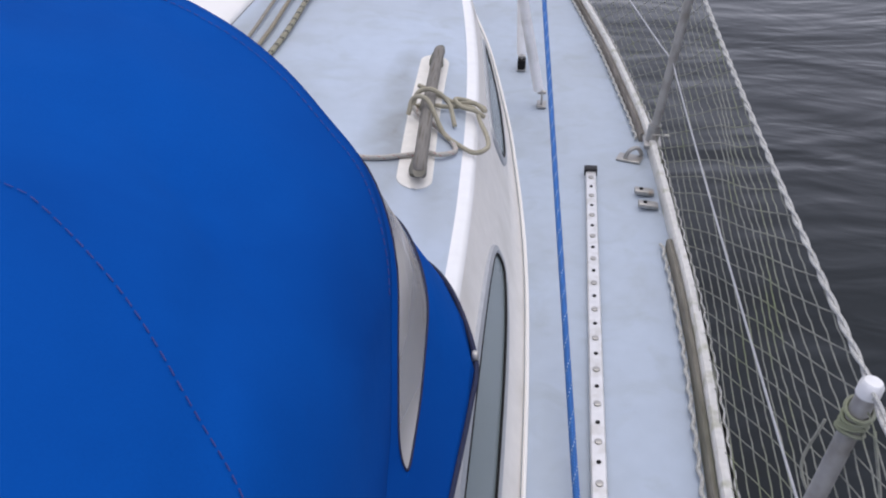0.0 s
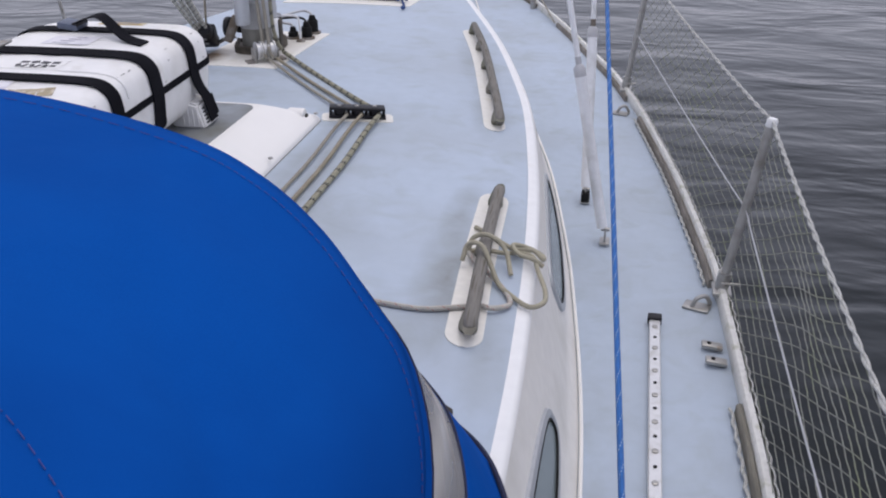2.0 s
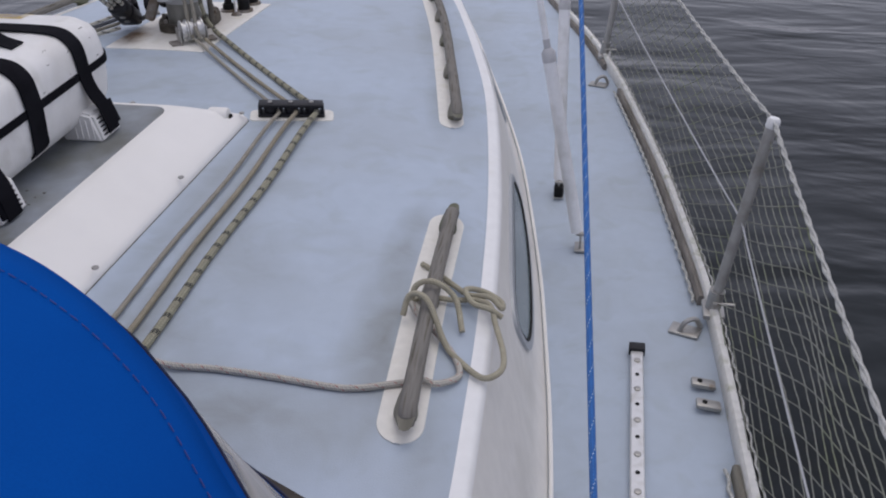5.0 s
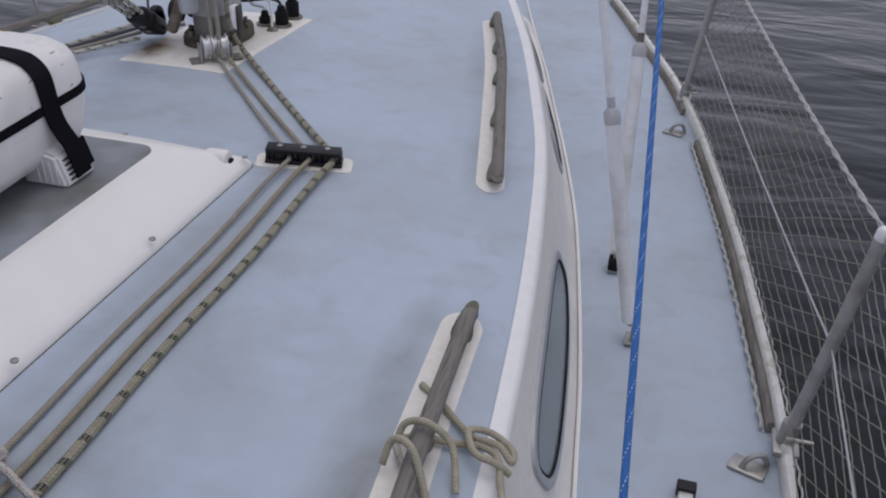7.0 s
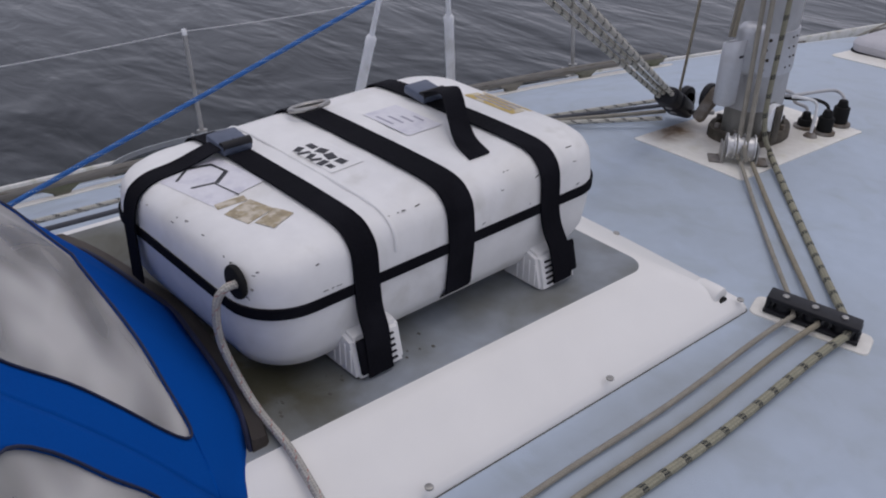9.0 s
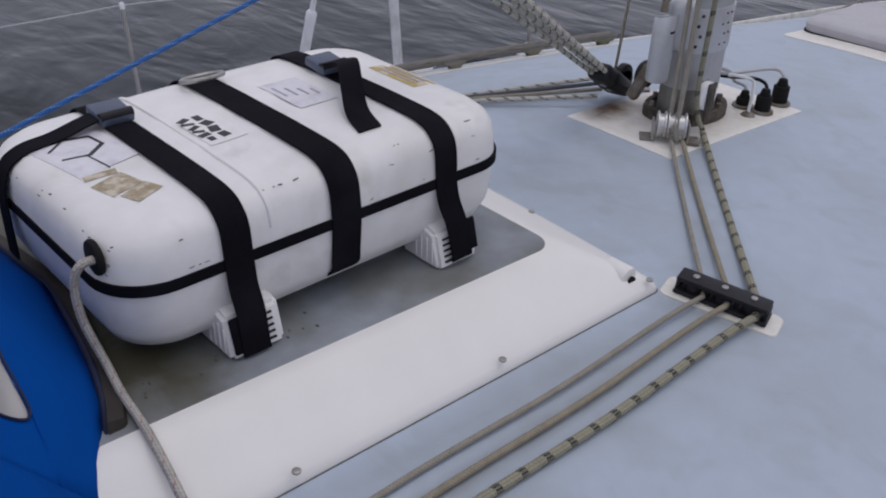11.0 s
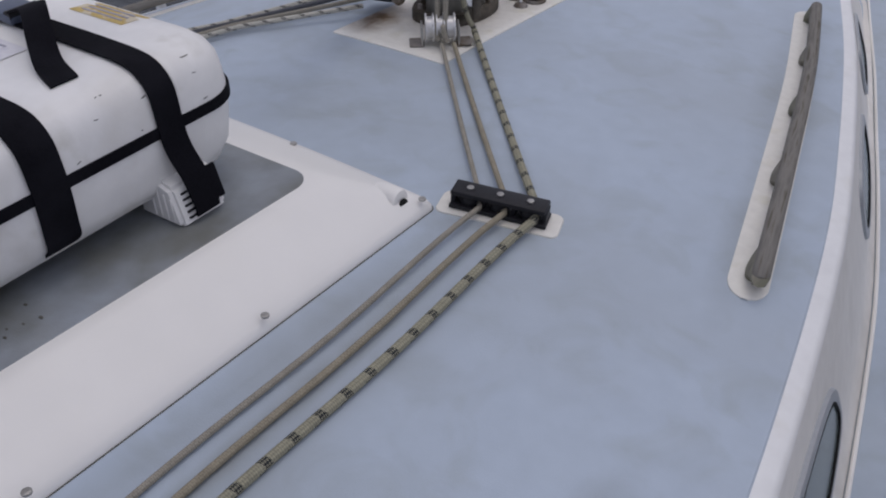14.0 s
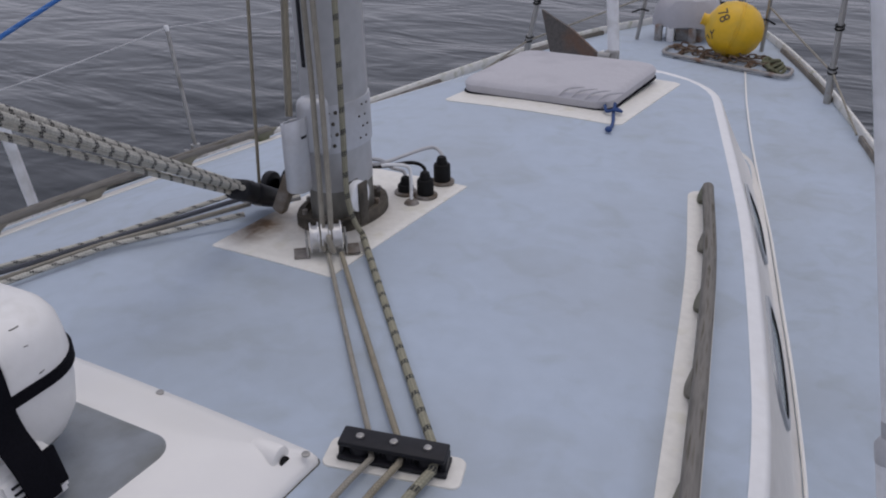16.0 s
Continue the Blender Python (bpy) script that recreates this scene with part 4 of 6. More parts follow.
def raft_section(lift, low=True):
    """The canister's cross outline from the starboard foot over the top to the port foot."""
    half = []
    for h in ((0.03, 0.06) if low else ()) + (0.113, 0.146, 0.168, 0.182, 0.194, 0.200, 0.203):
        w = raft_half(h)
        k = min(1.0, max(0.0, (h - 0.164) / 0.036))
        half.append((RX + w + lift * (1 - 0.7 * k), RZ + h + lift * k))
    top = [(RX + t * 0.12, RZ + 0.2045 + lift) for t in (0.6, 0.2)]
    right = half + top
    return right + [(2 * RX - x, z) for x, z in right[::-1]]


def strap(y, width, lower, lift=0.004, slant=0.0):
    pts = raft_section(lift, not lower)
    if lower:
        leg = [(0.266, -0.012), (0.262, 0.012), (0.254, 0.048), (0.240, 0.078)]
        pts = [(RX + a, RZ + b) for a, b in leg] + pts + [(RX - a, RZ + b) for a, b in leg[::-1]]
    else:
        w = raft_half(0.0)
        pts = [(RX + w - 0.06, RZ - lift), (RX + w, RZ - lift)] + pts + [(RX - w, RZ - lift), (RX - w + 0.06, RZ - lift)]
    path = smooth_path([(x, 0, z) for x, z in pts], 4)
    bm = bmesh.new()
    rows = []
    for k, p in enumerate(path):
        a = path[min(k + 1, len(path) - 1)] - path[max(k - 1, 0)]
        nrm = Vector((a.z, 0, -a.x)).normalized() * 0.0015
        yy = y + slant * (1 - min(1, abs(p.z - RZ) / 0.1))
        p = Vector((p.x, p.y, RZ + slump(y, p.z - RZ)))
        rows.append([(p.x + nrm.x, yy - width / 2, p.z + nrm.z), (p.x + nrm.x, yy + width / 2, p.z + nrm.z), (p.x - nrm.x, yy + width / 2, p.z - nrm.z), (p.x - nrm.x, yy - width / 2, p.z - nrm.z)])
    loft(bm, rows, closed=True, cap=True)
    return part("strap", bm, NAVY, raft, "wide black webbing strap")


strap(1.772, 0.042, True, slant=-0.004)
strap(1.947, 0.050, False)
strap(2.139, 0.042, True, slant=0.010)
# cradle feet
for y in (1.775, 2.146):
    dz = -RAFT_TILT * (y - RY)
    fwd = 1 if y > 2 else -1
    for s in (1, -1):
        bm = bmesh.new()
        x0 = RX + s * 0.200
        a = [(x0 - s * 0.03, 0.4945 + dz), (x0 + s * 0.060, 0.4945 + dz), (x0 + s * 0.059, 0.506 + dz), (x0 + s * 0.046, 0.556 + dz), (x0 + s * 0.010, 0.566 + dz), (x0 - s * 0.03, 0.55 + dz)]
        loft(bm, [[(x, y - 0.042, z) for x, z in a], [(x, y + 0.042, z) for x, z in a]], closed=True, cap=True)
        bmesh.ops.recalc_face_normals(bm, faces=bm.faces)
        bmesh.ops.bevel(bm, geom=list(bm.edges), offset=0.006, segments=2, affect="EDGES")
        foot = part("cradle_foot", bm, RAFT, raft, "ribbed white plastic foot")
        for k in range(5):
            bm = bmesh.new()
            zz = 0.508 + k * 0.009 + dz
            box(bm, (x0 + s * (0.0592 - (zz - dz - 0.508) * 0.27), y - fwd * 0.020, zz), (0.004, 0.016, 0.003), 0.001)
            part("tooth_slot", bm, BLACK, foot)
        for k in range(4):
            bm = bmesh.new()
            box(bm, (x0 + s * (0.004 + 0.013 * k), y - 0.0425, 0.528 + dz - 0.002 * k), (0.0035, 0.003, 0.05 - 0.004 * k), 0.001)
            part("rib", bm, RAFT, foot)
        bm = bmesh.new()
        box(bm, (x0 + s * 0.056, y + fwd * 0.016, 0.540 + dz if y > 2 else 0.532 + dz), (0.006, 0.044, 0.052), 0.002, rot=Matrix.Rotation(s * -0.26, 3, "Y"))
        part("strap_tail", bm, NAVY, foot, "folded strap end")
# buckles, ring, loose tails
TZ = RZ + 0.206


def flat_band(name, pts, w, material, parent, label="", t=0.0015, across=(0, 1, 0)):
    path = smooth_path(pts, 6)
    ax = Vector(across).normalized() * w / 2
    bm = bmesh.new()
    rows = []
    for k, p in enumerate(path):
        a = (path[min(k + 1, len(path) - 1)] - path[max(k - 1, 0)]).normalized()
        n = a.cross(ax).normalized() * t
        rows.append([p + ax + n, p - ax + n, p - ax - n, p + ax - n])
    loft(bm, rows, closed=True, cap=True)
    bmesh.ops.recalc_face_normals(bm, faces=bm.faces)
    return part(name, bm, material, parent, label)


for y, x in ((1.772, RX - 0.110), (2.139, RX - 0.072)):
    bm = bmesh.new()
    tz = RZ + slump(y, 0.206)
    box(bm, (x, y, tz + 0.013), (0.055, 0.052, 0.016), 0.004, rot=Matrix.Rotation(0.12, 3, "Y"))
    b = part("buckle", bm, BUCKLE, raft, "slate blue ratchet buckle")
    bm = bmesh.new()
    cyl(bm, (x + 0.02, y, tz + 0.016), 0.008, 0.050, "y", 12)
    part("buckle_bar", bm, BLACK, b)
flat_band("loose_strap", [(RX - 0.05, 2.135, TZ + 0.022), (RX + 0.0, 2.125, TZ + 0.040), (RX + 0.03, 2.110, TZ + 0.042), (RX + 0.07, 2.085, TZ + 0.026), (RX + 0.115, 2.060, TZ + 0.006), (RX + 0.165, 2.045, TZ - 0.002)], 0.042, NAVY, raft, "loose black strap end")
flat_band("loose_strap", [(RX - 0.105, 1.775, TZ + 0.012), (RX - 0.108, 1.735, TZ + 0.004), (RX - 0.112, 1.685, TZ - 0.010), (RX - 0.116, 1.640, TZ - 0.018), (RX - 0.118, 1.612, TZ - 0.036), (RX - 0.118, 1.600, TZ - 0.070), (RX - 0.117, 1.598, TZ - 0.110), (RX - 0.114, 1.596, TZ - 0.175)], 0.036, NAVY, raft, "loose black strap end", across=(1.0, 0.0, 0.0))
bm = bmesh.new()
sweep(bm, [(RX - 0.148 + 0.030 * math.cos(a) * 0.8, 1.947 + 0.036 * math.sin(a), TZ + 0.010 + 0.006 * math.cos(a)) for a in np.linspace(0, 6.283, 24)], 0.0042, 8)
part("ring", bm, STEEL, raft, "dull metal ring on the middle strap")
# grommet and painter outlet
bm = bmesh.new()
cyl(bm, (-1.048, RY - RHY + 0.006, RZ + 0.152), 0.024, 0.010, "y", 24, bevel=0.004)
part("grommet", bm, RUBBER, raft, "black rubber grommet")
# two shallow raised bands moulded beside the straps
for y in (1.828, 2.165):
    bm = bmesh.new()
    pts = [p for p in raft_section(0.0005) if p[1] > RZ + 0.12]
    sweep(bm, smooth_path([(x, y, RZ + slump(y, z - RZ)) for x, z in pts], 4), 0.003, 8, rx=0.004)
    part("moulded_rib", bm, RAFT, raft)


def on_top(name, outline, material, label, lift=0.0005, parent=None):
    def hz(x, y):
        inset = min(RHX - abs(x - RX), RHY - abs(y - RY))
        return RZ + slump(y, float(np.interp(inset, [0.005, 0.012, 0.026, 0.046, 0.08, 0.14, 0.18], [0.164, 0.182, 0.194, 0.200, 0.203, 0.205, 0.206])))
    return drape(name, outline, hz, lift, 0.0003, material, parent or raft, label, bev=0.0001)


def rect(cx, cy, hx, hy, deg=0):
    c, s = math.cos(radians(deg)), math.sin(radians(deg))
    out = []
    for x, y in ((-hx, -hy), (0, -hy), (hx, -hy), (hx, 0), (hx, hy), (0, hy), (-hx, hy), (-hx, 0)):
        out.append((cx + x * c - y * s, cy + x * s + y * c))
    return out


lab = on_top("paper_label", rect(-1.255, 1.700, 0.066, 0.048, 8), LABEL, "pale label with a dark hexagon mark")
for k in range(6):
    a, b = radians(60 * k + 8), radians(60 * (k + 1) + 8)
    if k in (4, ):
        continue
    pa, pb = (-1.275 + 0.036 * math.cos(a), 1.695 + 0.036 * math.sin(a)), (-1.275 + 0.036 * math.cos(b), 1.695 + 0.036 * math.sin(b))
    on_top("label_mark", rect((pa[0] + pb[0]) / 2, (pa[1] + pb[1]) / 2, 0.019, 0.0022 if k % 2 else 0.0035, math.degrees(math.atan2(pb[1] - pa[1], pb[0] - pa[0]))), INK, "", 0.0011, lab)
on_top("label_mark", rect(-1.215, 1.70, 0.03, 0.0012, 8), INK, "", 0.0011, lab)
for x, y, hx, hy, d in ((-1.135, 1.690, 0.024, 0.024, 12), (-1.095, 1.705, 0.016, 0.022, 20), (-1.175, 1.685, 0.008, 0.022, -10)):
    on_top("residue", rect(x, y, hx, hy, d), TAPE, "torn brown sticker residue")
lg = on_top("logo_patch", rect(-1.198, 1.868, 0.050, 0.030, 0), RAFT, "")
for x, y, hx, hy, d in ((-1.232, 1.880, 0.010, 0.006, 0), (-1.208, 1.882, 0.009, 0.008, 20), (-1.183, 1.880, 0.011, 0.008, -12), (-1.158, 1.882, 0.009, 0.007, 8),
                        (-1.236, 1.858, 0.006, 0.009, 25), (-1.220, 1.857, 0.004, 0.010, -20), (-1.203, 1.858, 0.005, 0.009, 25), (-1.188, 1.857, 0.004, 0.009, -25), (-1.172, 1.858, 0.006, 0.009, 10), (-1.155, 1.860, 0.007, 0.005, 0)):
    on_top("label_mark", rect(x - 0.012, y - 0.010, hx, hy, d), INK, "", 0.0009, lg)
l2 = on_top("paper_label", rect(-1.235, 2.045, 0.06, 0.036, 0), LABEL, "pale washed-out label")
for k in range(4):
    on_top("label_bar", rect(-1.25 + 0.01 * k, 2.02 + 0.016 * k, 0.022 - 0.003 * k, 0.002), LABELINK, "", 0.0011, l2)
oc = on_top("warning_label", rect(-1.20, 2.235, 0.06, 0.026, 0), OCHRE, "faded ochre warning label")
for k in range(3):
    on_top("label_bar", rect(-1.20, 2.222 + 0.012 * k, 0.045, 0.0022), LABELINK, "", 0.0011, oc)
random.seed(5)
bm = bmesh.new()
for k in range(70):
    a = random.random()
    if a < 0.6:
        x, y, z = RX + random.uniform(-0.2, 0.22), RY - RHY + random.uniform(-0.0006, 0.0), RZ + random.uniform(0.11, 0.20)
        box(bm, (x, y + 0.0125 * ((z - RZ - 0.1) / 0.1) - 0.0005, z), (random.uniform(0.001, 0.009), 0.0012, random.uniform(0.0006, 0.002)), rot=Matrix.Rotation(random.uniform(-0.5, 0.5), 3, 'Y'))
    else:
        h = random.choice((0.015, 0.13, 0.17, 0.19))
        box(bm, (RX + raft_half(h) + 0.0001, RY + random.uniform(-0.25, 0.27), RZ + h), (0.0012, random.uniform(0.002, 0.009), random.uniform(0.0006, 0.0018)), rot=Matrix.Rotation(random.uniform(-0.4, 0.4), 3, 'X'))
part("scuffs", bm, SCUFF, raft, "dark scuffs")["kind"] = "stuff"
pivot = Vector((RX, RY, 0.52))
raft.matrix_basis = Matrix.Translation(pivot) @ Matrix.Rotation(RAFT_YAW, 4, "Z") @ Matrix.Rotation(RAFT_TILT, 4, "X") @ Matrix.Translation(-pivot)
# painter line from the grommet down to the roof
KN = (-0.703, 1.562)
painter = [(-1.030, RY - RHY + 0.015, RZ + 0.148), (-1.036, RY - RHY - 0.012, RZ + 0.144), (-1.046, RY - RHY - 0.022, RZ + 0.115), (-1.046, RY - RHY - 0.020, RZ + 0.06),
           (-1.02, RY - RHY - 0.010, RZ + 0.005), (-0.965, 1.592, 0.508), (-0.885, 1.588, 0.500), (-0.80, 1.584, 0.462), (-0.735, 1.578, 0.432), (-0.70, 1.572, 0.420)]
tagged(tube("painter_line", painter, 0.0058, ROPE_PAINTER, sides=10), "grey-white raft painter line running down to a knot on the roof", "rope")

# ---------- handrails ----------
def handrail(name, pts, feet, label, pad_w, s=1, shift=0.0):
    """A teak grab rail: a round rail on arched feet over a bare white pad. pts: its ends, in plan."""
    th = thing(name, label, "handrail", "handrails")

    def mx(p):
        return (p[0] if s == 1 else 2 * CX - p[0], p[1])
    path = [mx((p.x, p.y)) for p in smooth_path([(a, b, 0) for a, b in pts], 16)]
    n = len(path)
    left, right = [], []
    for k, (x, y) in enumerate(path):
        dx, dy = path[min(k + 1, n - 1)][0] - path[max(k - 1, 0)][0], path[min(k + 1, n - 1)][1] - path[max(k - 1, 0)][1]
        ll = math.hypot(dx, dy)
        nx, ny = -dy / ll, dx / ll
        left.append((x + nx * pad_w, y + ny * pad_w))
        right.append((x - nx * pad_w, y - ny * pad_w))
    d0 = (path[0][0] - path[1][0], path[0][1] - path[1][1])
    l0 = math.hypot(*d0)
    bm = bmesh.new()
    rows = []
    over = 0.044
    ext = []
    for k in range(-6, n + 6):
        if k < 0:
            q = min(1.0, -k / 6)
            x, y = path[0][0] + d0[0] / l0 * over * q, path[0][1] + d0[1] / l0 * over * q
            w = pad_w * math.sqrt(max(0.02, 1 - q * q))
            i = 0
        elif k >= n:
            q = min(1.0, (k - n + 1) / 6)
            e = (path[-1][0] - path[-2][0], path[-1][1] - path[-2][1])
            le = math.hypot(*e)
            x, y = path[-1][0] + e[0] / le * over * q, path[-1][1] + e[1] / le * over * q
            w = pad_w * math.sqrt(max(0.02, 1 - q * q))
            i = n - 1
        else:
            x, y = path[k]
            w, i = pad_w, k
        dx, dy = path[min(i + 1, n - 1)][0] - path[max(i - 1, 0)][0], path[min(i + 1, n - 1)][1] - path[max(i - 1, 0)][1]
        ll = math.hypot(dx, dy)
        nx, ny = -dy / ll, dx / ll
        row = []
        for u, h in ((-1, -0.001), (-0.97, 0.0042), (-0.5, 0.0046), (0, 0.0046), (0.5, 0.0046), (0.97, 0.0042), (1, -0.001)):
            px, py = x + nx * (w * u + shift), y + ny * (w * u + shift)
            row.append((px, py, roof_z(px, py) + h))
        ext.append(row)
    loft(bm, ext)
    bmesh.ops.recalc_face_normals(bm, faces=bm.faces)
    part("pad", bm, PAD, th, "bare cream pad with green edges")
    # the rail
    rz = 0.035
    rail = [(x, y, roof_z(x, y) + rz) for x, y in path]
    a0, a1 = Vector(rail[0]), Vector(rail[-1])
    first = (a0 - Vector(rail[1])).normalized()
    last = (a1 - Vector(rail[-2])).normalized()
    full = [a0 + first * 0.016 + Vector((0, 0, -0.020)), a0 + first * 0.012 + Vector((0, 0, -0.008))] + [Vector(r) for r in rail] + [a1 + last * 0.012 + Vector((0, 0, -0.008)), a1 + last * 0.016 + Vector((0, 0, -0.020))]
    bm = bmesh.new()
    sweep(bm, full, 0.0125, 12, rx=0.0140, up=(0, 0, 1), taper=lambda t: 0.72 if t in (0.0, 1.0) else 1.0)
    part("rail", bm, RAILWOOD, th)
    lens = [0.0]
    for p, q in zip(rail, rail[1:]):
        lens.append(lens[-1] + (Vector(q) - Vector(p)).length)
    # feet wider and darker than the rail, to paint in the shade beneath it
    for f in feet:
        k = min(range(n), key=lambda j: abs(lens[j] / lens[-1] - f))
        c = Vector(rail[k])
        d = (Vector(rail[min(k + 1, n - 1)]) - Vector(rail[max(k - 1, 0)])).normalized()
        bm = bmesh.new()
        rows = []
        for h, half in ((-0.033, 0.020), (-0.027, 0.020), (-0.019, 0.025), (-0.011, 0.042), (-0.003, 0.066)):
            ring = []
            for q in range(16):
                a = 2 * math.pi * q / 16
                p = c + d * half * math.copysign(abs(math.cos(a)) ** 0.7, math.cos(a)) + Vector((-d.y, d.x, 0)) * s * (0.0065 if h < -0.008 else 0.0) + Vector((-d.y, d.x, 0)) * (0.0175 if h < -0.015 else 0.0138) * math.copysign(abs(math.sin(a)) ** 0.7, math.sin(a))
                ring.append((p.x, p.y, p.z + h))
            rows.append(ring)
        loft(bm, rows, closed=True, cap=True)
        part("foot", bm, TEAKMOSSSHADE, th)
    return th


handrail("handrail", [(-0.176, 1.505), (-0.198, 1.80), (-0.213, 2.098)], (0.03, 0.52, 0.97), "short weathered teak grab rail on a white pad, rope tied round", 0.036, 1, 0.012)
handrail("handrail", [(-0.290, 2.622), (-0.362, 2.95), (-0.458, 3.37), (-0.567, 3.770)], (0.02, 0.26, 0.50, 0.74, 0.98), "long weathered grey teak grab rail with five feet", 0.032, 1, 0.015)
handrail("handrail", [(-0.176, 1.46), (-0.198, 1.78), (-0.232, 2.12)], (0.03, 0.50, 0.97), "short weathered grey teak grab rail on a white pad", 0.036, -1, -0.020)
handrail("handrail", [(-0.282, 2.600), (-0.362, 2.95), (-0.452, 3.37), (-0.555, 3.770)], (0.02, 0.26, 0.50, 0.74, 0.98), "long weathered grey teak grab rail with five feet", 0.036, -1, -0.020)

# ---------- line organisers ----------
def organiser(s):
    th = thing("line_organiser", "black three-sheave line organiser screwed to a white pad on the roof", "organiser", "line organisers")
    a = 17 * s
    ox, oy = (-0.688, 2.517) if s == 1 else (2 * CX + 0.688, 2.517)
    z = roof_z(ox, oy)
    c, sn = math.cos(radians(a)), math.sin(radians(a))

    def pl(u, v):
        return (ox + u * c - v * sn, oy + u * sn + v * c)
    out = [pl(x, y) for x, y in rounded(0, -0.002, 0.102, 0.033, 0.014, 6)]
    drape("pad", out, roof_z, 0.0, 0.005, PAD, th, "bare white pad")
    tilt = Matrix.Rotation(radians(a), 3, "Z") @ Matrix.Rotation(math.atan(0.124 * (ox - CX)), 3, "Y")
    bm = bmesh.new()
    box(bm, (ox, oy, z + 0.033), (0.158, 0.040, 0.009), 0.003, rot=tilt)
    part("cover_plate", bm, BLACK, th)
    bm = bmesh.new()
    box(bm, (ox, oy, z + 0.009), (0.162, 0.044, 0.007), 0.002, rot=tilt)
    part("base_plate", bm, BLACK, th)
    for k in (-1.5, -0.5, 0.5, 1.5):
        bm = bmesh.new()
        px, py = pl(k * 0.0505, 0.004 if abs(k) < 1 else 0.0)
        box(bm, (px, py, z + 0.021 - (px - ox) * 0.07), (0.008, 0.028, 0.022), 0.002, rot=tilt)
        part("cheek", bm, BLACK, th)
    for k in (-1, 0, 1):
        px, py = pl(k * 0.050, 0.0)
        bm = bmesh.new()
        cyl(bm, (px, py, z + 0.021 - (px - ox) * 0.07), 0.017, 0.016, seg=20, bevel=0.003)
        part("sheave", bm, BLACK, th)
        bm = bmesh.new()
        screw(bm, px, py, z + 0.0385 - (px - ox) * 0.07, 0.0062)
        part("screw", bm, STEEL, th)
    return th


organiser(1)
organiser(-1)


def over_roof(pts, lift):
    return [(x, y, roof_z(x, y) + lift) for x, y in pts]


# lines aft of the organiser
LINES = [((-0.710, 2.490), (-0.693, 1.45), (-0.678, 0.9), 0.0046, ROPE_GREY, "thin grey control line along the cabin roof"),
         ((-0.671, 2.502), (-0.651, 1.44), (-0.640, 0.9), 0.0053, ROPE_TAN, "tan control line along the cabin roof"),
         ((-0.624, 2.515), (-0.612, 1.44), (-0.604, 0.9), 0.0074, ROPE_FLECK, "thick cream control line with dark flecks along the roof")]
for (a, b, c, r, m, label), fwd in zip(LINES, ([(-0.732, 2.522), (-0.91, 2.73), (-1.132, 2.970)], [(-0.690, 2.536), (-0.89, 2.755), (-1.112, 2.987)], [(-0.636, 2.546), (-0.85, 2.80), (-1.122, 3.080)])):
    path = [(p[0], p[1], roof_z(*p) + h) for p, h in zip((c, b, a), (0.012, 0.010, 0.018))]
    mid = [(x, y, roof_z(x, y) + h) for (x, y), h in zip(fwd, (0.019, 0.012, 0.020))]
    full = path + mid
    pts = [Vector(full[0]).lerp(Vector(full[1]), k / 10) for k in range(10)] + [Vector(full[1]).lerp(Vector(full[2]), k / 20) + Vector((0.003 * math.sin(k * 0.6), 0, -0.004 * math.sin(math.pi * k / 20))) for k in range(20)]
    pts += [Vector(full[2]), Vector(mid[0])] + [Vector(mid[0]).lerp(Vector(mid[2]), j / 12) + Vector((0, 0, -0.006 * math.sin(math.pi * j / 12))) for j in range(1, 13)]
    tagged(part("control_line", sweep(bmesh.new(), pts, r, 10), m), label, "rope", "control lines")
# lines on the port side of the roof
for k, (r, m) in enumerate(((0.0055, ROPE_SHEET), (0.0055, ROPE_DARK), (0.0055, ROPE_GREY), (0.006, ROPE_SHEET))):
    x0 = -1.835 + 0.045 * k
    pts = [(x0 - 0.06, 0.9, 0), (x0 - 0.04, 1.5, 0), (x0, 2.48, 0), ((x0 + -1.50) / 2 + 0.02, 2.80, 0), (-1.50 + 0.03 * k, 3.20 - 0.055 * k, 0)]
    pts = [(x, y, max(roof_z(x, y), 0.39) + (0.018 if j < 4 else 0.03)) for j, (x, y, _) in enumerate(pts)]
    dense = []
    for p, q in zip(pts, pts[1:]):
        dense += [Vector(p).lerp(Vector(q), j / 8) for j in range(8)]
    dense.append(Vector(pts[-1]))
    tagged(part("control_line", sweep(bmesh.new(), dense, r, 9), m), "flecked control line on the far side of the roof", "rope", "control lines")

# painter tail: knot on the roof, then across to the short handrail
bm = bmesh.new()
for k, (dx, dy) in enumerate(((0.0, 0.0), (-0.006, -0.016), (0.012, 0.010))):
    c = Vector((KN[0] + 0.004 + dx, KN[1] - 0.008 + dy, roof_z(*KN) + 0.015))
    sweep(bm, [c + Vector((0.013 * math.cos(a) + 0.006 * math.sin(a), 0.010 * math.sin(a) * 0.7, 0.012 * math.sin(a + 0.5))) for a in np.linspace(0, 6.283, 16)], 0.0062, 8)
sweep(bm, smooth_path([(KN[0] + 0.005, KN[1] - 0.01, roof_z(*KN) + 0.016), (KN[0] + 0.012, KN[1] - 0.04, roof_z(*KN) + 0.011), (KN[0] + 0.018, KN[1] - 0.085, roof_z(*KN) + 0.008)]), 0.0062, 8)
tagged(part("knot", bm, ROPE_PAINTER), "tight knot in the painter line lying on the cabin roof", "rope")
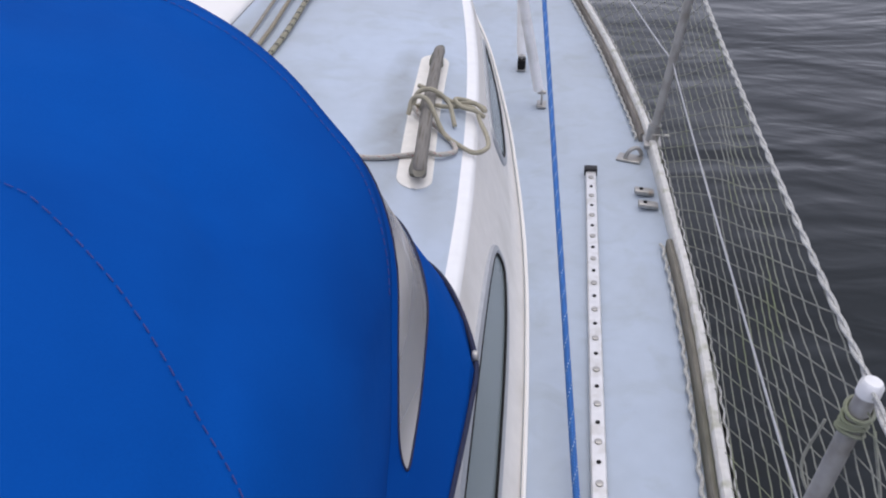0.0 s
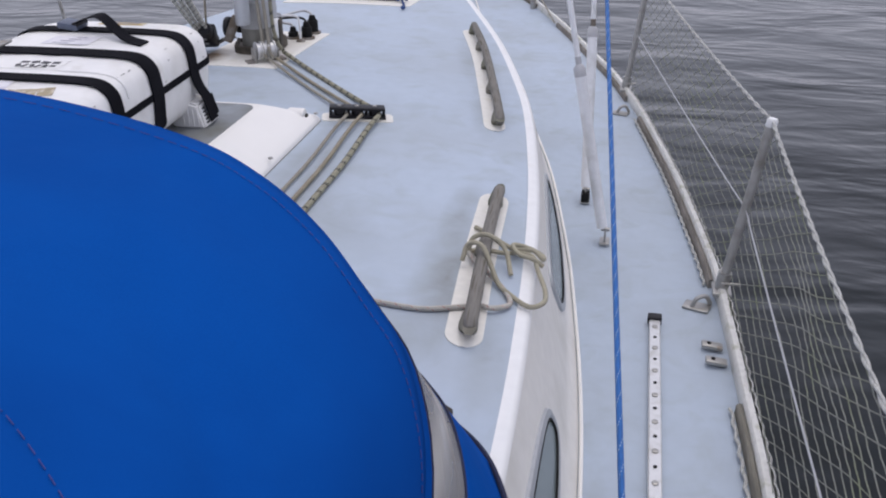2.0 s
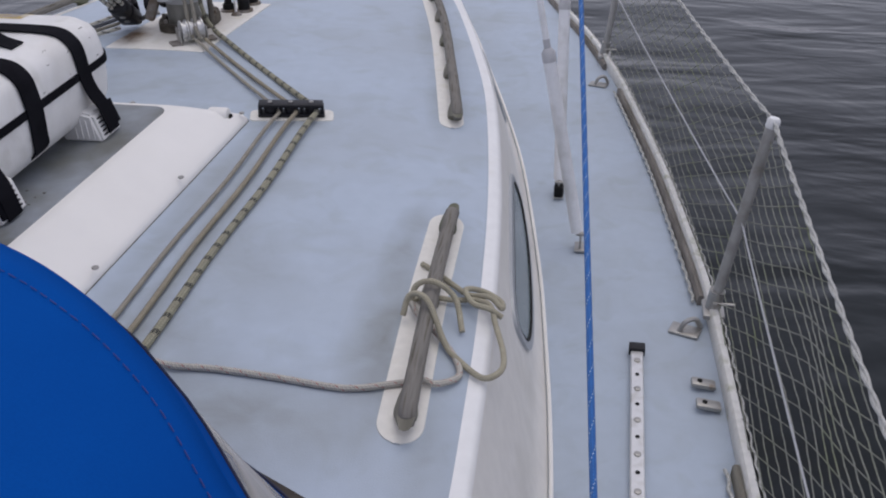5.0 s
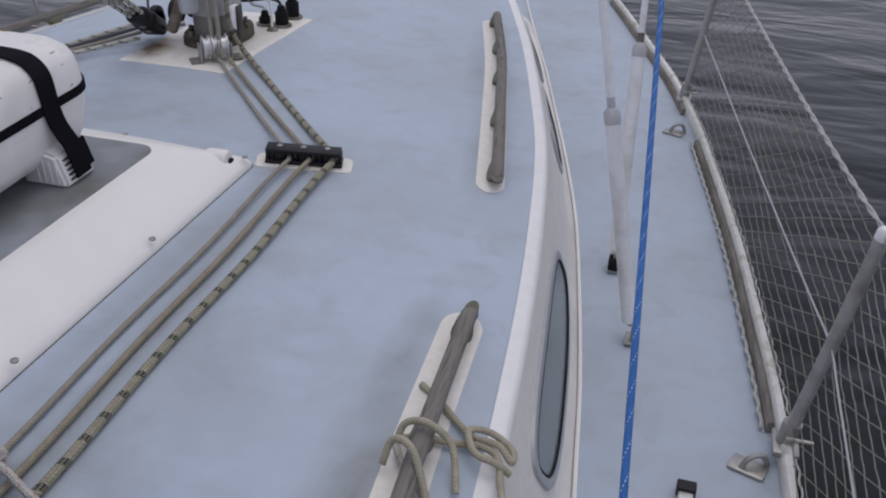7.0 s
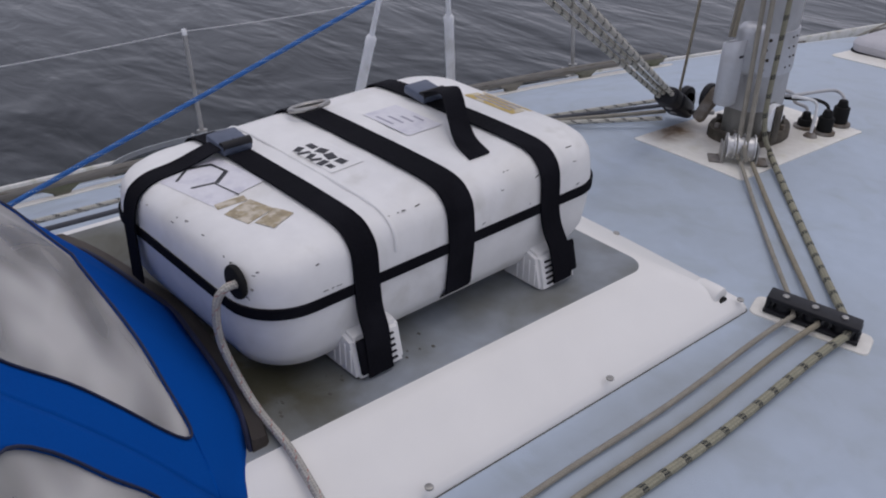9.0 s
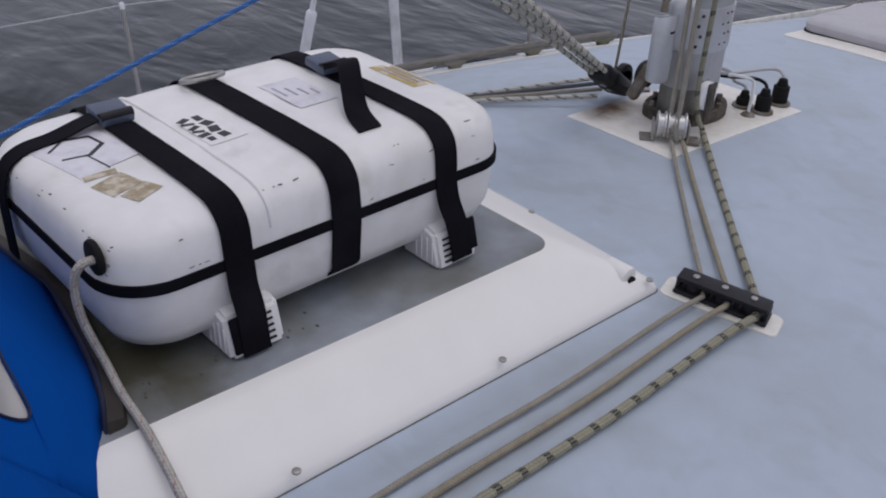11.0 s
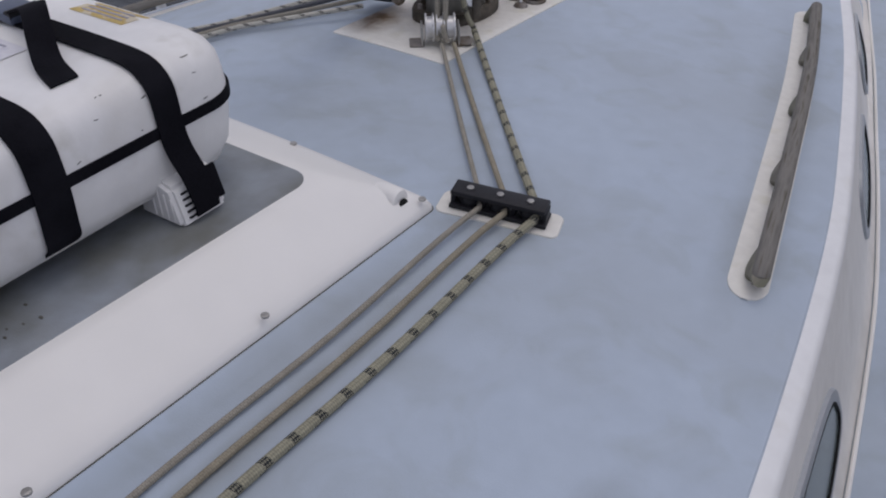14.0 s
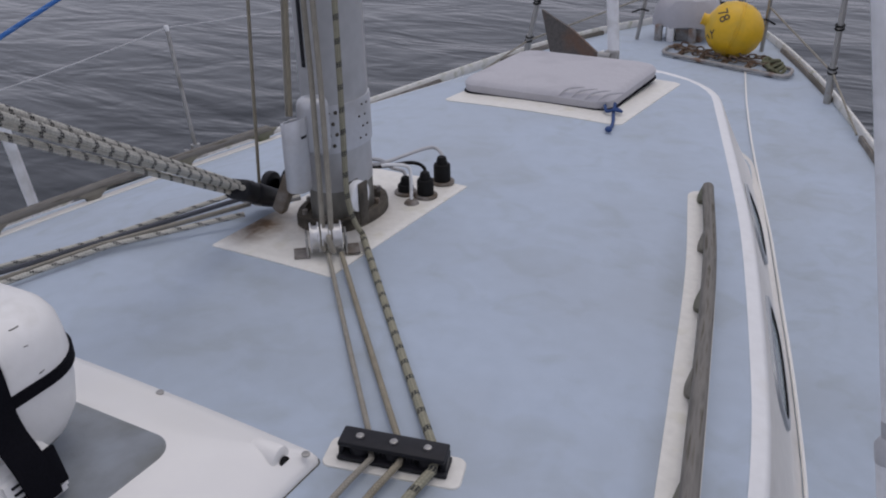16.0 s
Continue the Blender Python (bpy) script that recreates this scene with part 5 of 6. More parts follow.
tail = [(-0.69, 1.562, 0.020), (-0.668, 1.552, 0.027), (-0.640, 1.540, 0.030), (-0.612, 1.527, 0.030), (-0.58, 1.521, 0.018), (-0.545, 1.526, 0.010), (-0.49, 1.537, 0.008), (-0.398, 1.543, 0.008), (-0.285, 1.549, 0.008),
        (-0.213, 1.580, 0.010), (-0.175, 1.598, 0.012), (-0.15, 1.595, 0.014), (-0.122, 1.628, 0.010), (-0.135, 1.672, 0.010), (-0.175, 1.722, 0.014), (-0.215, 1.762, 0.016), (-0.232, 1.785, 0.022)]
tagged(tube("mooring_tail", [(x, y, roof_z(x, y) + h) for x, y, h in tail], 0.0054, ROPE_PAINTER), "grey rope led across the roof to the short handrail", "rope")
# coil knotted round the handrail
coil = [(-0.232, 1.785, 0.022), (-0.222, 1.80, 0.050), (-0.190, 1.800, 0.062), (-0.155, 1.795, 0.040), (-0.135, 1.745, 0.010)]
loopb = [(-0.232, 1.740, 0.020), (-0.222, 1.758, 0.052), (-0.188, 1.738, 0.062), (-0.150, 1.690, 0.016), (-0.122, 1.660, 0.012), (-0.080, 1.632, 0.010), (-0.054, 1.660, 0.010), (-0.056, 1.705, 0.012), (-0.078, 1.775, 0.014), (-0.092, 1.815, 0.022), (-0.120, 1.830, 0.018), (-0.160, 1.822, 0.014), (-0.200, 1.815, 0.016), (-0.236, 1.800, 0.010)]
loopc = [(-0.236, 1.925, 0.010), (-0.205, 1.905, 0.010), (-0.165, 1.870, 0.012), (-0.135, 1.845, 0.016), (-0.095, 1.830, 0.030), (-0.072, 1.815, 0.022), (-0.078, 1.845, 0.016), (-0.112, 1.862, 0.018), (-0.140, 1.845, 0.026), (-0.122, 1.805, 0.028), (-0.092, 1.800, 0.026), (-0.070, 1.800, 0.014)]
coils = thing("tied_rope", "olive-grey rope hitched round the handrail with a bowline loop", "rope")
for nm, pts in (("turn", coil), ("bight", loopb), ("bowline", loopc)):
    back = 0.0 if nm == "turn" else 0.005
    tube(nm, [(x - back, y + back, roof_z(x, y) + h) for x, y, h in pts], 0.0052, ROPE_OLIVE, coils)

# ---------- spray hood ----------
U = [0, .08, .16, .24, .34, .42, .50, .58, .66, .75, .84, .92, 1.0]
HOOP = [(-.065, .42, .31), (-.090, .65, .41), (-.094, .72, .455), (-.104, .80, .512), (-.120, .90, .590), (-.160, .98, .656), (-.218, 1.03, .704), (-.298, 1.10, .750),
        (-.392, 1.15, .794), (-.505, 1.18, .830), (-.72, 1.21, .862), (-.98, 1.225, .881), (-1.26, 1.23, .888)]
FOOT = [(-.04, .42, .30), (-.035, .65, .30), (-.030, .75, .305), (-.021, .90, .315), (-.022, 1.005, .325), (-.075, 1.15, .343), (-.140, 1.23, .352), (-.25, 1.285, .368),
        (-.42, 1.35, .388), (-.62, 1.418, .408), (-.80, 1.49, .440), (-.98, 1.57, .505), (-1.26, 1.615, .505)]
REAR = [(-.03, .05, .33), (-.035, -.05, .42), (-.04, -.12, .50), (-.05, -.2, .58), (-.07, -.28, .66), (-.10, -.33, .74), (-.15, -.36, .80), (-.22, -.38, .85),
        (-.32, -.40, .875), (-.47, -.40, .905), (-.70, -.40, .935), (-.95, -.40, .95), (-1.26, -.40, .955)]


def curve_of(tab):
    fine = smooth_path(tab, 10)
    keys = []
    for a, b in zip(U, U[1:]):
        keys += [a + (b - a) * k / 10 for k in range(10)]
    keys.append(1.0)

    def f(u):
        m = u > 1.0
        uu = 2.0 - u if m else u
        p = [float(np.interp(uu, keys, [q[i] for q in fine])) for i in range(3)]
        return Vector((2 * CX - p[0] if m else p[0], p[1], p[2]))
    return f


hoop_at, foot_at, rear_at = curve_of(HOOP), curve_of(FOOT), curve_of(REAR)
dodger = thing("spray_hood", "bright blue canvas spray hood with milky plastic windows over the companionway", "spray hood")


def roof_point(u, s, puff=1.0):
    a, b = hoop_at(u), rear_at(u)
    p = a.lerp(b, s)
    up = 0.012 * math.sin(math.pi * s) * math.sin(math.pi * min(u, 2 - u) / 2)
    wr = 0.0016 * noise.noise(Vector((p.x * 16 + p.y * 9, p.y * 7, 1.7))) + 0.010 * noise.noise(Vector((p.x * 5 + p.y * 3, p.y * 5, p.z * 4))) + 0.006 * noise.noise(Vector((p.x * 2 + p.y * 2.2, 3.3, p.z * 2)))
    crease = -0.006 * math.exp(-((p.x + 0.30 + (p.y - 0.55) * 0.75) / 0.03) ** 2) * max(0, 1 - abs(p.y - 0.5) / 0.35) if u < 1 else 0
    if u < 1:
        for cx, cy, dx, wd, dp in ((-0.42, 0.45, 0.5, 0.022, 0.007), (-0.20, 0.62, 1.1, 0.018, 0.006), (-0.62, 0.70, 0.2, 0.03, 0.006), (-0.16, 0.40, 0.3, 0.02, 0.008), (-0.30, 0.72, 0.8, 0.02, 0.005)):
            crease -= dp * math.exp(-((p.x - cx + (p.y - cy) * dx) / wd) ** 2) * max(0, 1 - abs(p.y - cy) / 0.3)
    k = math.sin(math.pi * min(1, s * 6) / 2)
    return p + Vector((0.004 * k * wr * 100 * 0.3, 0, (up + wr + crease) * k * puff))


bm = bmesh.new()
loft(bm, [[roof_point(u, s) for u in np.linspace(0, 2, 200)] for s in np.linspace(0, 1, 60)])
bmesh.ops.recalc_face_normals(bm, faces=bm.faces)
ob = part("roof_panel", bm, CANVAS, dodger)
sol = ob.modifiers.new("thick", "SOLIDIFY")
sol.thickness, sol.offset = 0.0025, -1


def panel_point(u, s):
    a, b = foot_at(u), hoop_at(u)
    p = a.lerp(b, s)
    bulge = math.sin(math.pi * s) * (1.0 if 0.62 < u < 1.38 else -0.5)
    n = Vector((0.35 if u < 0.5 else (-0.35 if u > 1.5 else 0), 0.75, 0.45))
    return p + n * bulge * (0.012 + 0.005 * noise.noise(Vector((u * 9, s * 3, 0))))


def panel(u0, u1, win):
    """One front panel; win: its window's outline in (u, s)."""
    n = 120
    ring = smooth_path([(a, b, 0) for a, b in win + win[:3]], 20)[20:20 * (len(win) + 1)]
    ring = [ring[int(len(ring) * k / n)] for k in range(n)]
    wu, ws = sum(p.x for p in ring) / n, sum(p.y for p in ring) / n
    inner, outer = [(p.x, p.y) for p in ring], []
    for iu, iv in inner:
        # meet the panel's border in the same direction
        c, s = (iu - wu) / (u1 - u0), iv - ws
        ku = ((u1 if c > 0 else u0) - wu) / (iu - wu) if abs(c) > 1e-6 else 1e9
        ks = ((1.0 if s > 0 else 0.0) - ws) / (iv - ws) if abs(s) > 1e-6 else 1e9
        k = min(ku, ks)
        outer.append((wu + (iu - wu) * k, ws + (iv - ws) * k))
    for cu, cv in ((u0, 0), (u0, 1), (u1, 0), (u1, 1)):
        j = min(range(n), key=lambda q: ((outer[q][0] - cu) / (u1 - u0)) ** 2 + (outer[q][1] - cv) ** 2)
        outer[j] = (cu, cv)
    bm = bmesh.new()
    loft(bm, [[panel_point(iu + (ou - iu) * t, iv + (ov - iv) * t) for (iu, iv), (ou, ov) in zip(inner, outer)] for t in (0, 0.1, 0.25, 0.4, 0.55, 0.7, 0.85, 1.0)], closed=True)
    bmesh.ops.recalc_face_normals(bm, faces=bm.faces)
    f = part("front_panel", bm, CANVAS, dodger)
    sol = f.modifiers.new("thick", "SOLIDIFY")
    sol.thickness = 0.002
    bm = bmesh.new()
    rings = []
    for t in (1.03, 0.85, 0.7, 0.55, 0.4, 0.25, 0.1):
        rings.append([panel_point(wu + (iu - wu) * t, ws + (iv - ws) * t) + Vector((0, -0.0015, -0.0015)) for iu, iv in inner])
    loft(bm, rings, closed=True)
    bm.verts.ensure_lookup_table()
    fan_cap(bm, bm.verts[-n:])
    part("plastic_window", bm, VINYL, dodger, "milky creased clear plastic window")
    bm = bmesh.new()
    ed = [panel_point(iu, iv) + Vector((0, 0.001, 0.001)) for iu, iv in inner]
    sweep(bm, ed + ed[:1], 0.0016, 6)
    part("window_hem", bm, HEM, dodger)


SIDEWIN = [(.14, .68), (.17, .88), (.30, .93), (.50, .92), (.70, .92), (.825, .90), (.842, .60), (.828, .34), (.70, .36), (.55, .43), (.40, .53), (.30, .60), (.20, .62)]
MIDWIN = [(.886, .26), (.92, .31), (1.0, .36), (1.08, .31), (1.114, .26), (1.118, .60), (1.11, .91), (1.0, .94), (.89, .91), (.882, .60)]
panel(0.0, 0.862, SIDEWIN)
panel(0.862, 1.138, MIDWIN)
panel(1.138, 2.0, [(2.0 - a, b) for a, b in SIDEWIN[::-1]])
bm = bmesh.new()
sweep(bm, [foot_at(u) + Vector((0, 0.002, 0.002)) for u in np.linspace(0, 2, 160)], 0.0045, 7)
part("bottom_hem", bm, HEM, dodger, "dark navy bottom hem")
for sv, off in ((0.022, 0.0), (0.365, 0.36)):
    bm = bmesh.new()
    dash = [roof_point(u, sv + off * max(0, 0.66 - min(u, 2 - u))) + Vector((0.0006, 0, 0.0015)) for u in np.linspace(0.3, 1.7, 420)]
    for k in range(0, len(dash) - 2, 3):
        sweep(bm, dash[k:k + 3], 0.0006, 4)
    part("stitching", bm, THREAD, dodger, "dotted reddish seam stitching")["kind"] = "stuff"
bm = bmesh.new()
cyl(bm, (-0.022, 1.005, 0.332), 0.009, 0.010, "x", 16, bevel=0.003)
part("press_stud", bm, STEEL, dodger, "metal press stud")
# timber coaming at the foot of the spray hood
bm = bmesh.new()
rows = []
for u in np.linspace(0.52, 1.48, 90):
    p = foot_at(u) + Vector((0, 0.020, 0))
    z = 0.4955 if abs(p.x - CX) < 0.36 else roof_z(p.x, p.y) + (0.020 if abs(p.x - CX) < 0.485 else 0.0)
    rows.append([(p.x, p.y - 0.016, z - 0.004), (p.x, p.y - 0.015, z + 0.014), (p.x, p.y + 0.005, z + 0.012), (p.x, p.y + 0.010, z - 0.004)])
loft(bm, rows, closed=True, cap=True)
bmesh.ops.recalc_face_normals(bm, faces=bm.faces)
tagged(part("coaming", bm, DARKWOOD), "dark weathered timber coaming at the foot of the spray hood", "coaming", kind="structure")
# companionway well under the hood, plain and dark
bm = bmesh.new()
box(bm, (CX, 0.4, 0.435), (1.0, 1.3, 0.02), 0.004)
tagged(part("companionway_lid", bm, DARKWOOD), "dark timber sliding hatch under the spray hood", "hatch", kind="structure")


# ---------- mast and its foot ----------
MX, MY = -1.250, 3.190
MZ = roof_z(MX, MY)
step = thing("mast_step_pad", "bare cream pad round the mast foot with a rust stain", "pad", kind="structure")
drape("pad", rounded(-1.245, 3.202, 0.156, 0.288, 0.006, 3), roof_z, 0.0, 0.006, RUSTPAD, step)
mast = thing("mast", "grey aluminium mast with a riveted collar bracket, stained at its foot", "mast")
LEANX, LEANY = -0.004, 0.0


def mast_ring(z, k=1.0, n=40):
    out = []
    for j in range(n):
        a = 2 * math.pi * j / n
        c, s = math.cos(a), math.sin(a)
        out.append((MX + LEANX * (z - MZ) + 0.059 * k * math.copysign(abs(c) ** 0.80, c), MY + LEANY * (z - MZ) + 0.084 * k * math.copysign(abs(s) ** 0.9, s), z))
    return out


bm = bmesh.new()
loft(bm, [mast_ring(z) for z in (MZ + 0.09, 0.62, 0.8, 1.2, 2.0, 4.0, 8.6)], closed=True, cap=True)
part("mast_tube", bm, ALU, mast)
bm = bmesh.new()
loft(bm, [mast_ring(z, 0.985) for z in (MZ + 0.0, MZ + 0.1)], closed=True, cap=True)
part("mast_heel", bm, HEELGREY, mast, "stained mast heel")
bm = bmesh.new()
loft(bm, [mast_ring(MZ + h, k) for h, k in ((0.005, 1.44), (0.026, 1.44), (0.034, 1.40), (0.034, 1.20), (0.020, 1.12), (0.020, 1.0))], closed=True)
part("mast_collar", bm, HEELMET, mast, "dark stained collar ring")
for k in range(8):
    a = 2 * math.pi * k / 8 + 0.3
    bm = bmesh.new()
    cyl(bm, (MX + 0.076 * math.cos(a), MY + 0.107 * math.sin(a), MZ + 0.038), 0.006, 0.014, seg=6)
    part("bolt", bm, ALUDARK, mast)
# sail groove
bm = bmesh.new()
x0, y0 = MX - 0.010, MY - 0.0832
loft(bm, [[(x0 + LEANX * (z - MZ) - 0.005, y0 + 0.004, z), (x0 + LEANX * (z - MZ) - 0.004, y0 - 0.0025, z), (x0 + LEANX * (z - MZ) + 0.004, y0 - 0.0025, z), (x0 + LEANX * (z - MZ) + 0.005, y0 + 0.004, z)] for z in (0.78, 2, 8.5)])
part("sail_groove", bm, BLACK, mast, "dark sail groove")
# riveted wrap plate
bm = bmesh.new()
loft(bm, [mast_ring(z, k) for z, k in ((0.595, 1.0), (0.595, 1.05), (0.597, 1.055), (0.698, 1.055), (0.700, 1.05), (0.700, 1.0))], closed=True)
wrap = part("collar_bracket", bm, PLATEMET, mast, "riveted wrap-round bracket")
random.seed(2)
for a0 in (-62, -48, 2, 14):
    for k in range(4):
        a = radians(a0 + (3 if k % 2 else -3))
        z = 0.613 + 0.024 * k
        bm = bmesh.new()
        bmesh.ops.create_uvsphere(bm, u_segments=8, v_segments=5, radius=0.0044 if a0 < 0 else 0.0026, matrix=Matrix.Translation((MX + LEANX * (z - MZ) + 0.0625 * math.copysign(abs(math.cos(a)) ** 0.80, math.cos(a)), MY + 0.0890 * math.copysign(abs(math.sin(a)) ** 0.9, math.sin(a)), z)))
        part("rivet", bm, HEELMET, wrap)
# vertical tube of the kicker bracket, aft of the mast
bm = bmesh.new()
tx, ty = -1.240, 3.030
rows = []
for z, k, sl in ((0.540, 0.9, 0.0), (0.545, 1.0, 0.0), (0.64, 1.0, 0.1), (0.690, 1.0, 0.3), (0.692, 0.96, 0.3), (0.690, 0.84, 0.3), (0.640, 0.80, 0.2)):
    rows.append([(tx + 0.025 * k * math.cos(a), ty + 0.029 * k * math.sin(a), z + sl * 0.025 * k * math.cos(a)) for a in np.linspace(0, 2 * math.pi, 29)[:-1]])
loft(bm, rows, closed=True)
kick = part("bracket_tube", bm, PLATEMET, mast, "open grey bracket tube")
bm = bmesh.new()
cyl(bm, (0, 0, 0), 0.015, 0.006, seg=20)
bmesh.ops.transform(bm, verts=bm.verts, matrix=Matrix.Translation((tx, ty, 0.660)) @ Matrix.Diagonal((1.7, 1.7, 1, 1)))
part("tube_bore", bm, BLACK, kick)
bm = bmesh.new()
box(bm, (-1.228, 3.080, 0.668), (0.066, 0.058, 0.125), 0.022, 4, rot=Matrix.Rotation(radians(35), 3, "Z"))
part("bracket_web", bm, PLATEMET, kick)
bm = bmesh.new()
box(bm, (-1.285, 3.035, 0.522), (0.03, 0.026, 0.10), 0.008, rot=Matrix.Rotation(0.45, 3, "Y"))
part("bracket_arm", bm, ALUDARK, kick)
# masthead sheaves beside the heel
for x, y in ((-1.330, 3.20), (-1.342, 3.13)):
    bm = bmesh.new()
    cyl(bm, (x, y, 0.505), 0.036, 0.018, "x", 24, bevel=0.004)
    w = part("side_sheave", bm, BLACK, mast, "black sheave on the mast side")
    bm = bmesh.new()
    cyl(bm, (x, y, 0.505), 0.012, 0.024, "x", 14)
    part("hub", bm, STEEL, w)

# three-sheave turning block
trip = thing("turning_block", "grey three-sheave turning block on a dark bracket by the mast", "block")
bx, by, bz = -1.157, 2.998, roof_z(-1.157, 2.998) + 0.006
dirx = Vector((0.77, 0.64, 0))
for k in (-1, 0, 1):
    c = Vector((bx, by, bz + 0.038)) + dirx * 0.023 * k
    bm = bmesh.new()
    rot = dirx.to_track_quat("Z", "Y").to_matrix().to_4x4()
    for h, r in ((-0.0080, 0.031), (0.0080, 0.031)):
        bmesh.ops.create_cone(bm, cap_ends=True, segments=26, radius1=r, radius2=r, depth=0.003, matrix=Matrix.Translation(c + dirx * h) @ rot)
    bmesh.ops.create_cone(bm, cap_ends=True, segments=26, radius1=0.024, radius2=0.024, depth=0.014, matrix=Matrix.Translation(c) @ rot)
    part("sheave", bm, TRACKMET, trip, "pale grey sheave")
for k in (-1, 1):
    bm = bmesh.new()
    c = Vector((bx, by, bz + 0.022)) + dirx * 0.040 * k
    box(bm, c, (0.005, 0.045, 0.050), 0.002, rot=Matrix.Rotation(0.69, 3, "Z"))
    part("cheek", bm, STEEL, trip)
    bm = bmesh.new()
    box(bm, Vector((bx, by, bz + 0.004)) + dirx * 0.052 * k, (0.032, 0.045, 0.006), 0.002, rot=Matrix.Rotation(0.69, 3, "Z"))
    part("flange", bm, ALUDARK, trip)

# halyards up the mast from the block
for k, (dx, r, m) in enumerate(((-0.008, 0.0058, ROPE_GREY), (0.014, 0.0058, ROPE_GREY))):
    p0 = Vector((bx + dx + 0.004, by - 0.004, bz + 0.065))
    pts = [(bx + dx + 0.022, by - 0.024, bz + 0.018), (bx + dx + 0.010, by - 0.022, bz + 0.050), p0, (bx + dx - 0.030, by + 0.045, 0.75), (bx + dx - 0.048, by + 0.064, 1.0), (bx + dx - 0.054, by + 0.075, 1.4), (bx + dx - 0.058, by + 0.085, 2.2), (bx + dx - 0.06, by + 0.09, 4.5), (bx + dx - 0.06, by + 0.10, 8.2)]
    tagged(tube("halyard", pts, r, m, per=6), "grey halyard running up the mast from the turning block", "rope", "halyards")
sb = thing("mast_block", "small upright block at the mast foot with a flecked halyard", "block")
sx, sy = -1.152, 3.112
bm = bmesh.new()
cyl(bm, (sx, sy, 0.512), 0.034, 0.018, "x", 26, bevel=0.003)
part("sheave", bm, SHEATH, sb, "white sheave")
for k in (-1, 1):
    bm = bmesh.new()
    box(bm, (sx + 0.0115 * k, sy + 0.004, 0.497), (0.004, 0.032, 0.095), 0.0018)
    part("cheek", bm, HEELMET, sb)
tagged(tube("halyard", [(-1.122, 3.080, MZ + 0.026), (sx + 0.012, sy - 0.034, 0.468), (sx + 0.002, sy - 0.038, 0.515), (sx - 0.003, sy - 0.034, 0.57), (sx - 0.006, sy - 0.026, 0.732), (sx - 0.008, sy - 0.020, 0.964), (sx - 0.006, sy - 0.014, 1.4), (sx, sy - 0.008, 2.0), (sx + 0.03, sy + 0.0, 4.0), (sx + 0.06, sy + 0.02, 8.2)], 0.0062, ROPE_FLECK, per=6),
       "flecked halyard up the side of the mast", "rope", "halyards")
for x, y, z, r, m in ((-1.415, 3.10, 0.485, 0.0038, ROPE_TAN), (-1.262, 3.040, 0.695, 0.0042, ROPE_GREY), (-1.246, 3.030, 0.70, 0.0048, ROPE_TAN)):
    tagged(tube("halyard", [(x, y, z), (x + 0.068 * (0.8 - z), y, 0.8), (x + 0.068 * (1.3 - z), y + 0.004, 1.3), (x + 0.068 * (1.8 - z), y + 0.008, 1.8), (x + 0.10, y + 0.01, 2.4), (x + 0.11, y + 0.014, 4.5), (x + 0.12, y + 0.02, 8.0)], r, m, per=6), "halyard hanging beside the mast", "rope", "halyards")

# kicker tackle: blocks and rope parts rising aft
vang = thing("kicker_tackle", "cream kicker tackle with dark flecks, black blocks at the mast foot", "tackle")
v0, vd = Vector((-1.412, 3.10, 0.468)), Vector((0.300, -1.0, 0.580)).normalized()
side = vd.cross(Vector((0, 0, 1))).normalized()
upn = side.cross(vd)
for k, (a, b) in enumerate(((-0.030, 0.004), (-0.008, 0.020), (0.012, 0.002), (0.030, -0.016))):
    p = v0 + vd * 0.09 + side * a * 0.5 + upn * b * 0.5
    q = v0 + vd * 2.3 + side * a * 1.5 + upn * b * 1.5
    part("fall", sweep(bmesh.new(), [p.lerp(q, j / 12) for j in range(13)], 0.0062, 9), ROPE_SHEET, vang)
for d, w in ((0.07, 0.026), (0.015, 0.030)):
    bm = bmesh.new()
    rot = Matrix((vd, side, upn)).transposed()
    box(bm, v0 + vd * d, (0.13, w * 2.3, 0.044), 0.014, 3, rot=rot)
    blk = part("block", bm, BLACK, vang, "black plastic block")
    bm = bmesh.new()
    sweep(bm, [v0 + vd * d + upn * -0.025, v0 + vd * d + upn * 0.025], 0.009, 12)
    part("pin", bm, STEEL, blk)
bm = bmesh.new()
sweep(bm, smooth_path([v0 - vd * 0.03, v0 - vd * 0.06 + Vector((0.02, 0, 0)), (-1.345, 3.10, 0.47), (-1.315, 3.12, 0.475)]), 0.007, 8)
part("shackle", bm, STEEL, vang)
for k, dz in enumerate((0.012, 0.028)):
    bm = bmesh.new()
    cyl(bm, v0 - vd * 0.03 + Vector((0, 0.02, dz)), 0.032 - 0.004 * k, 0.020, "x", 18, bevel=0.004)
    part("cheek_block", bm, BLACK, vang)

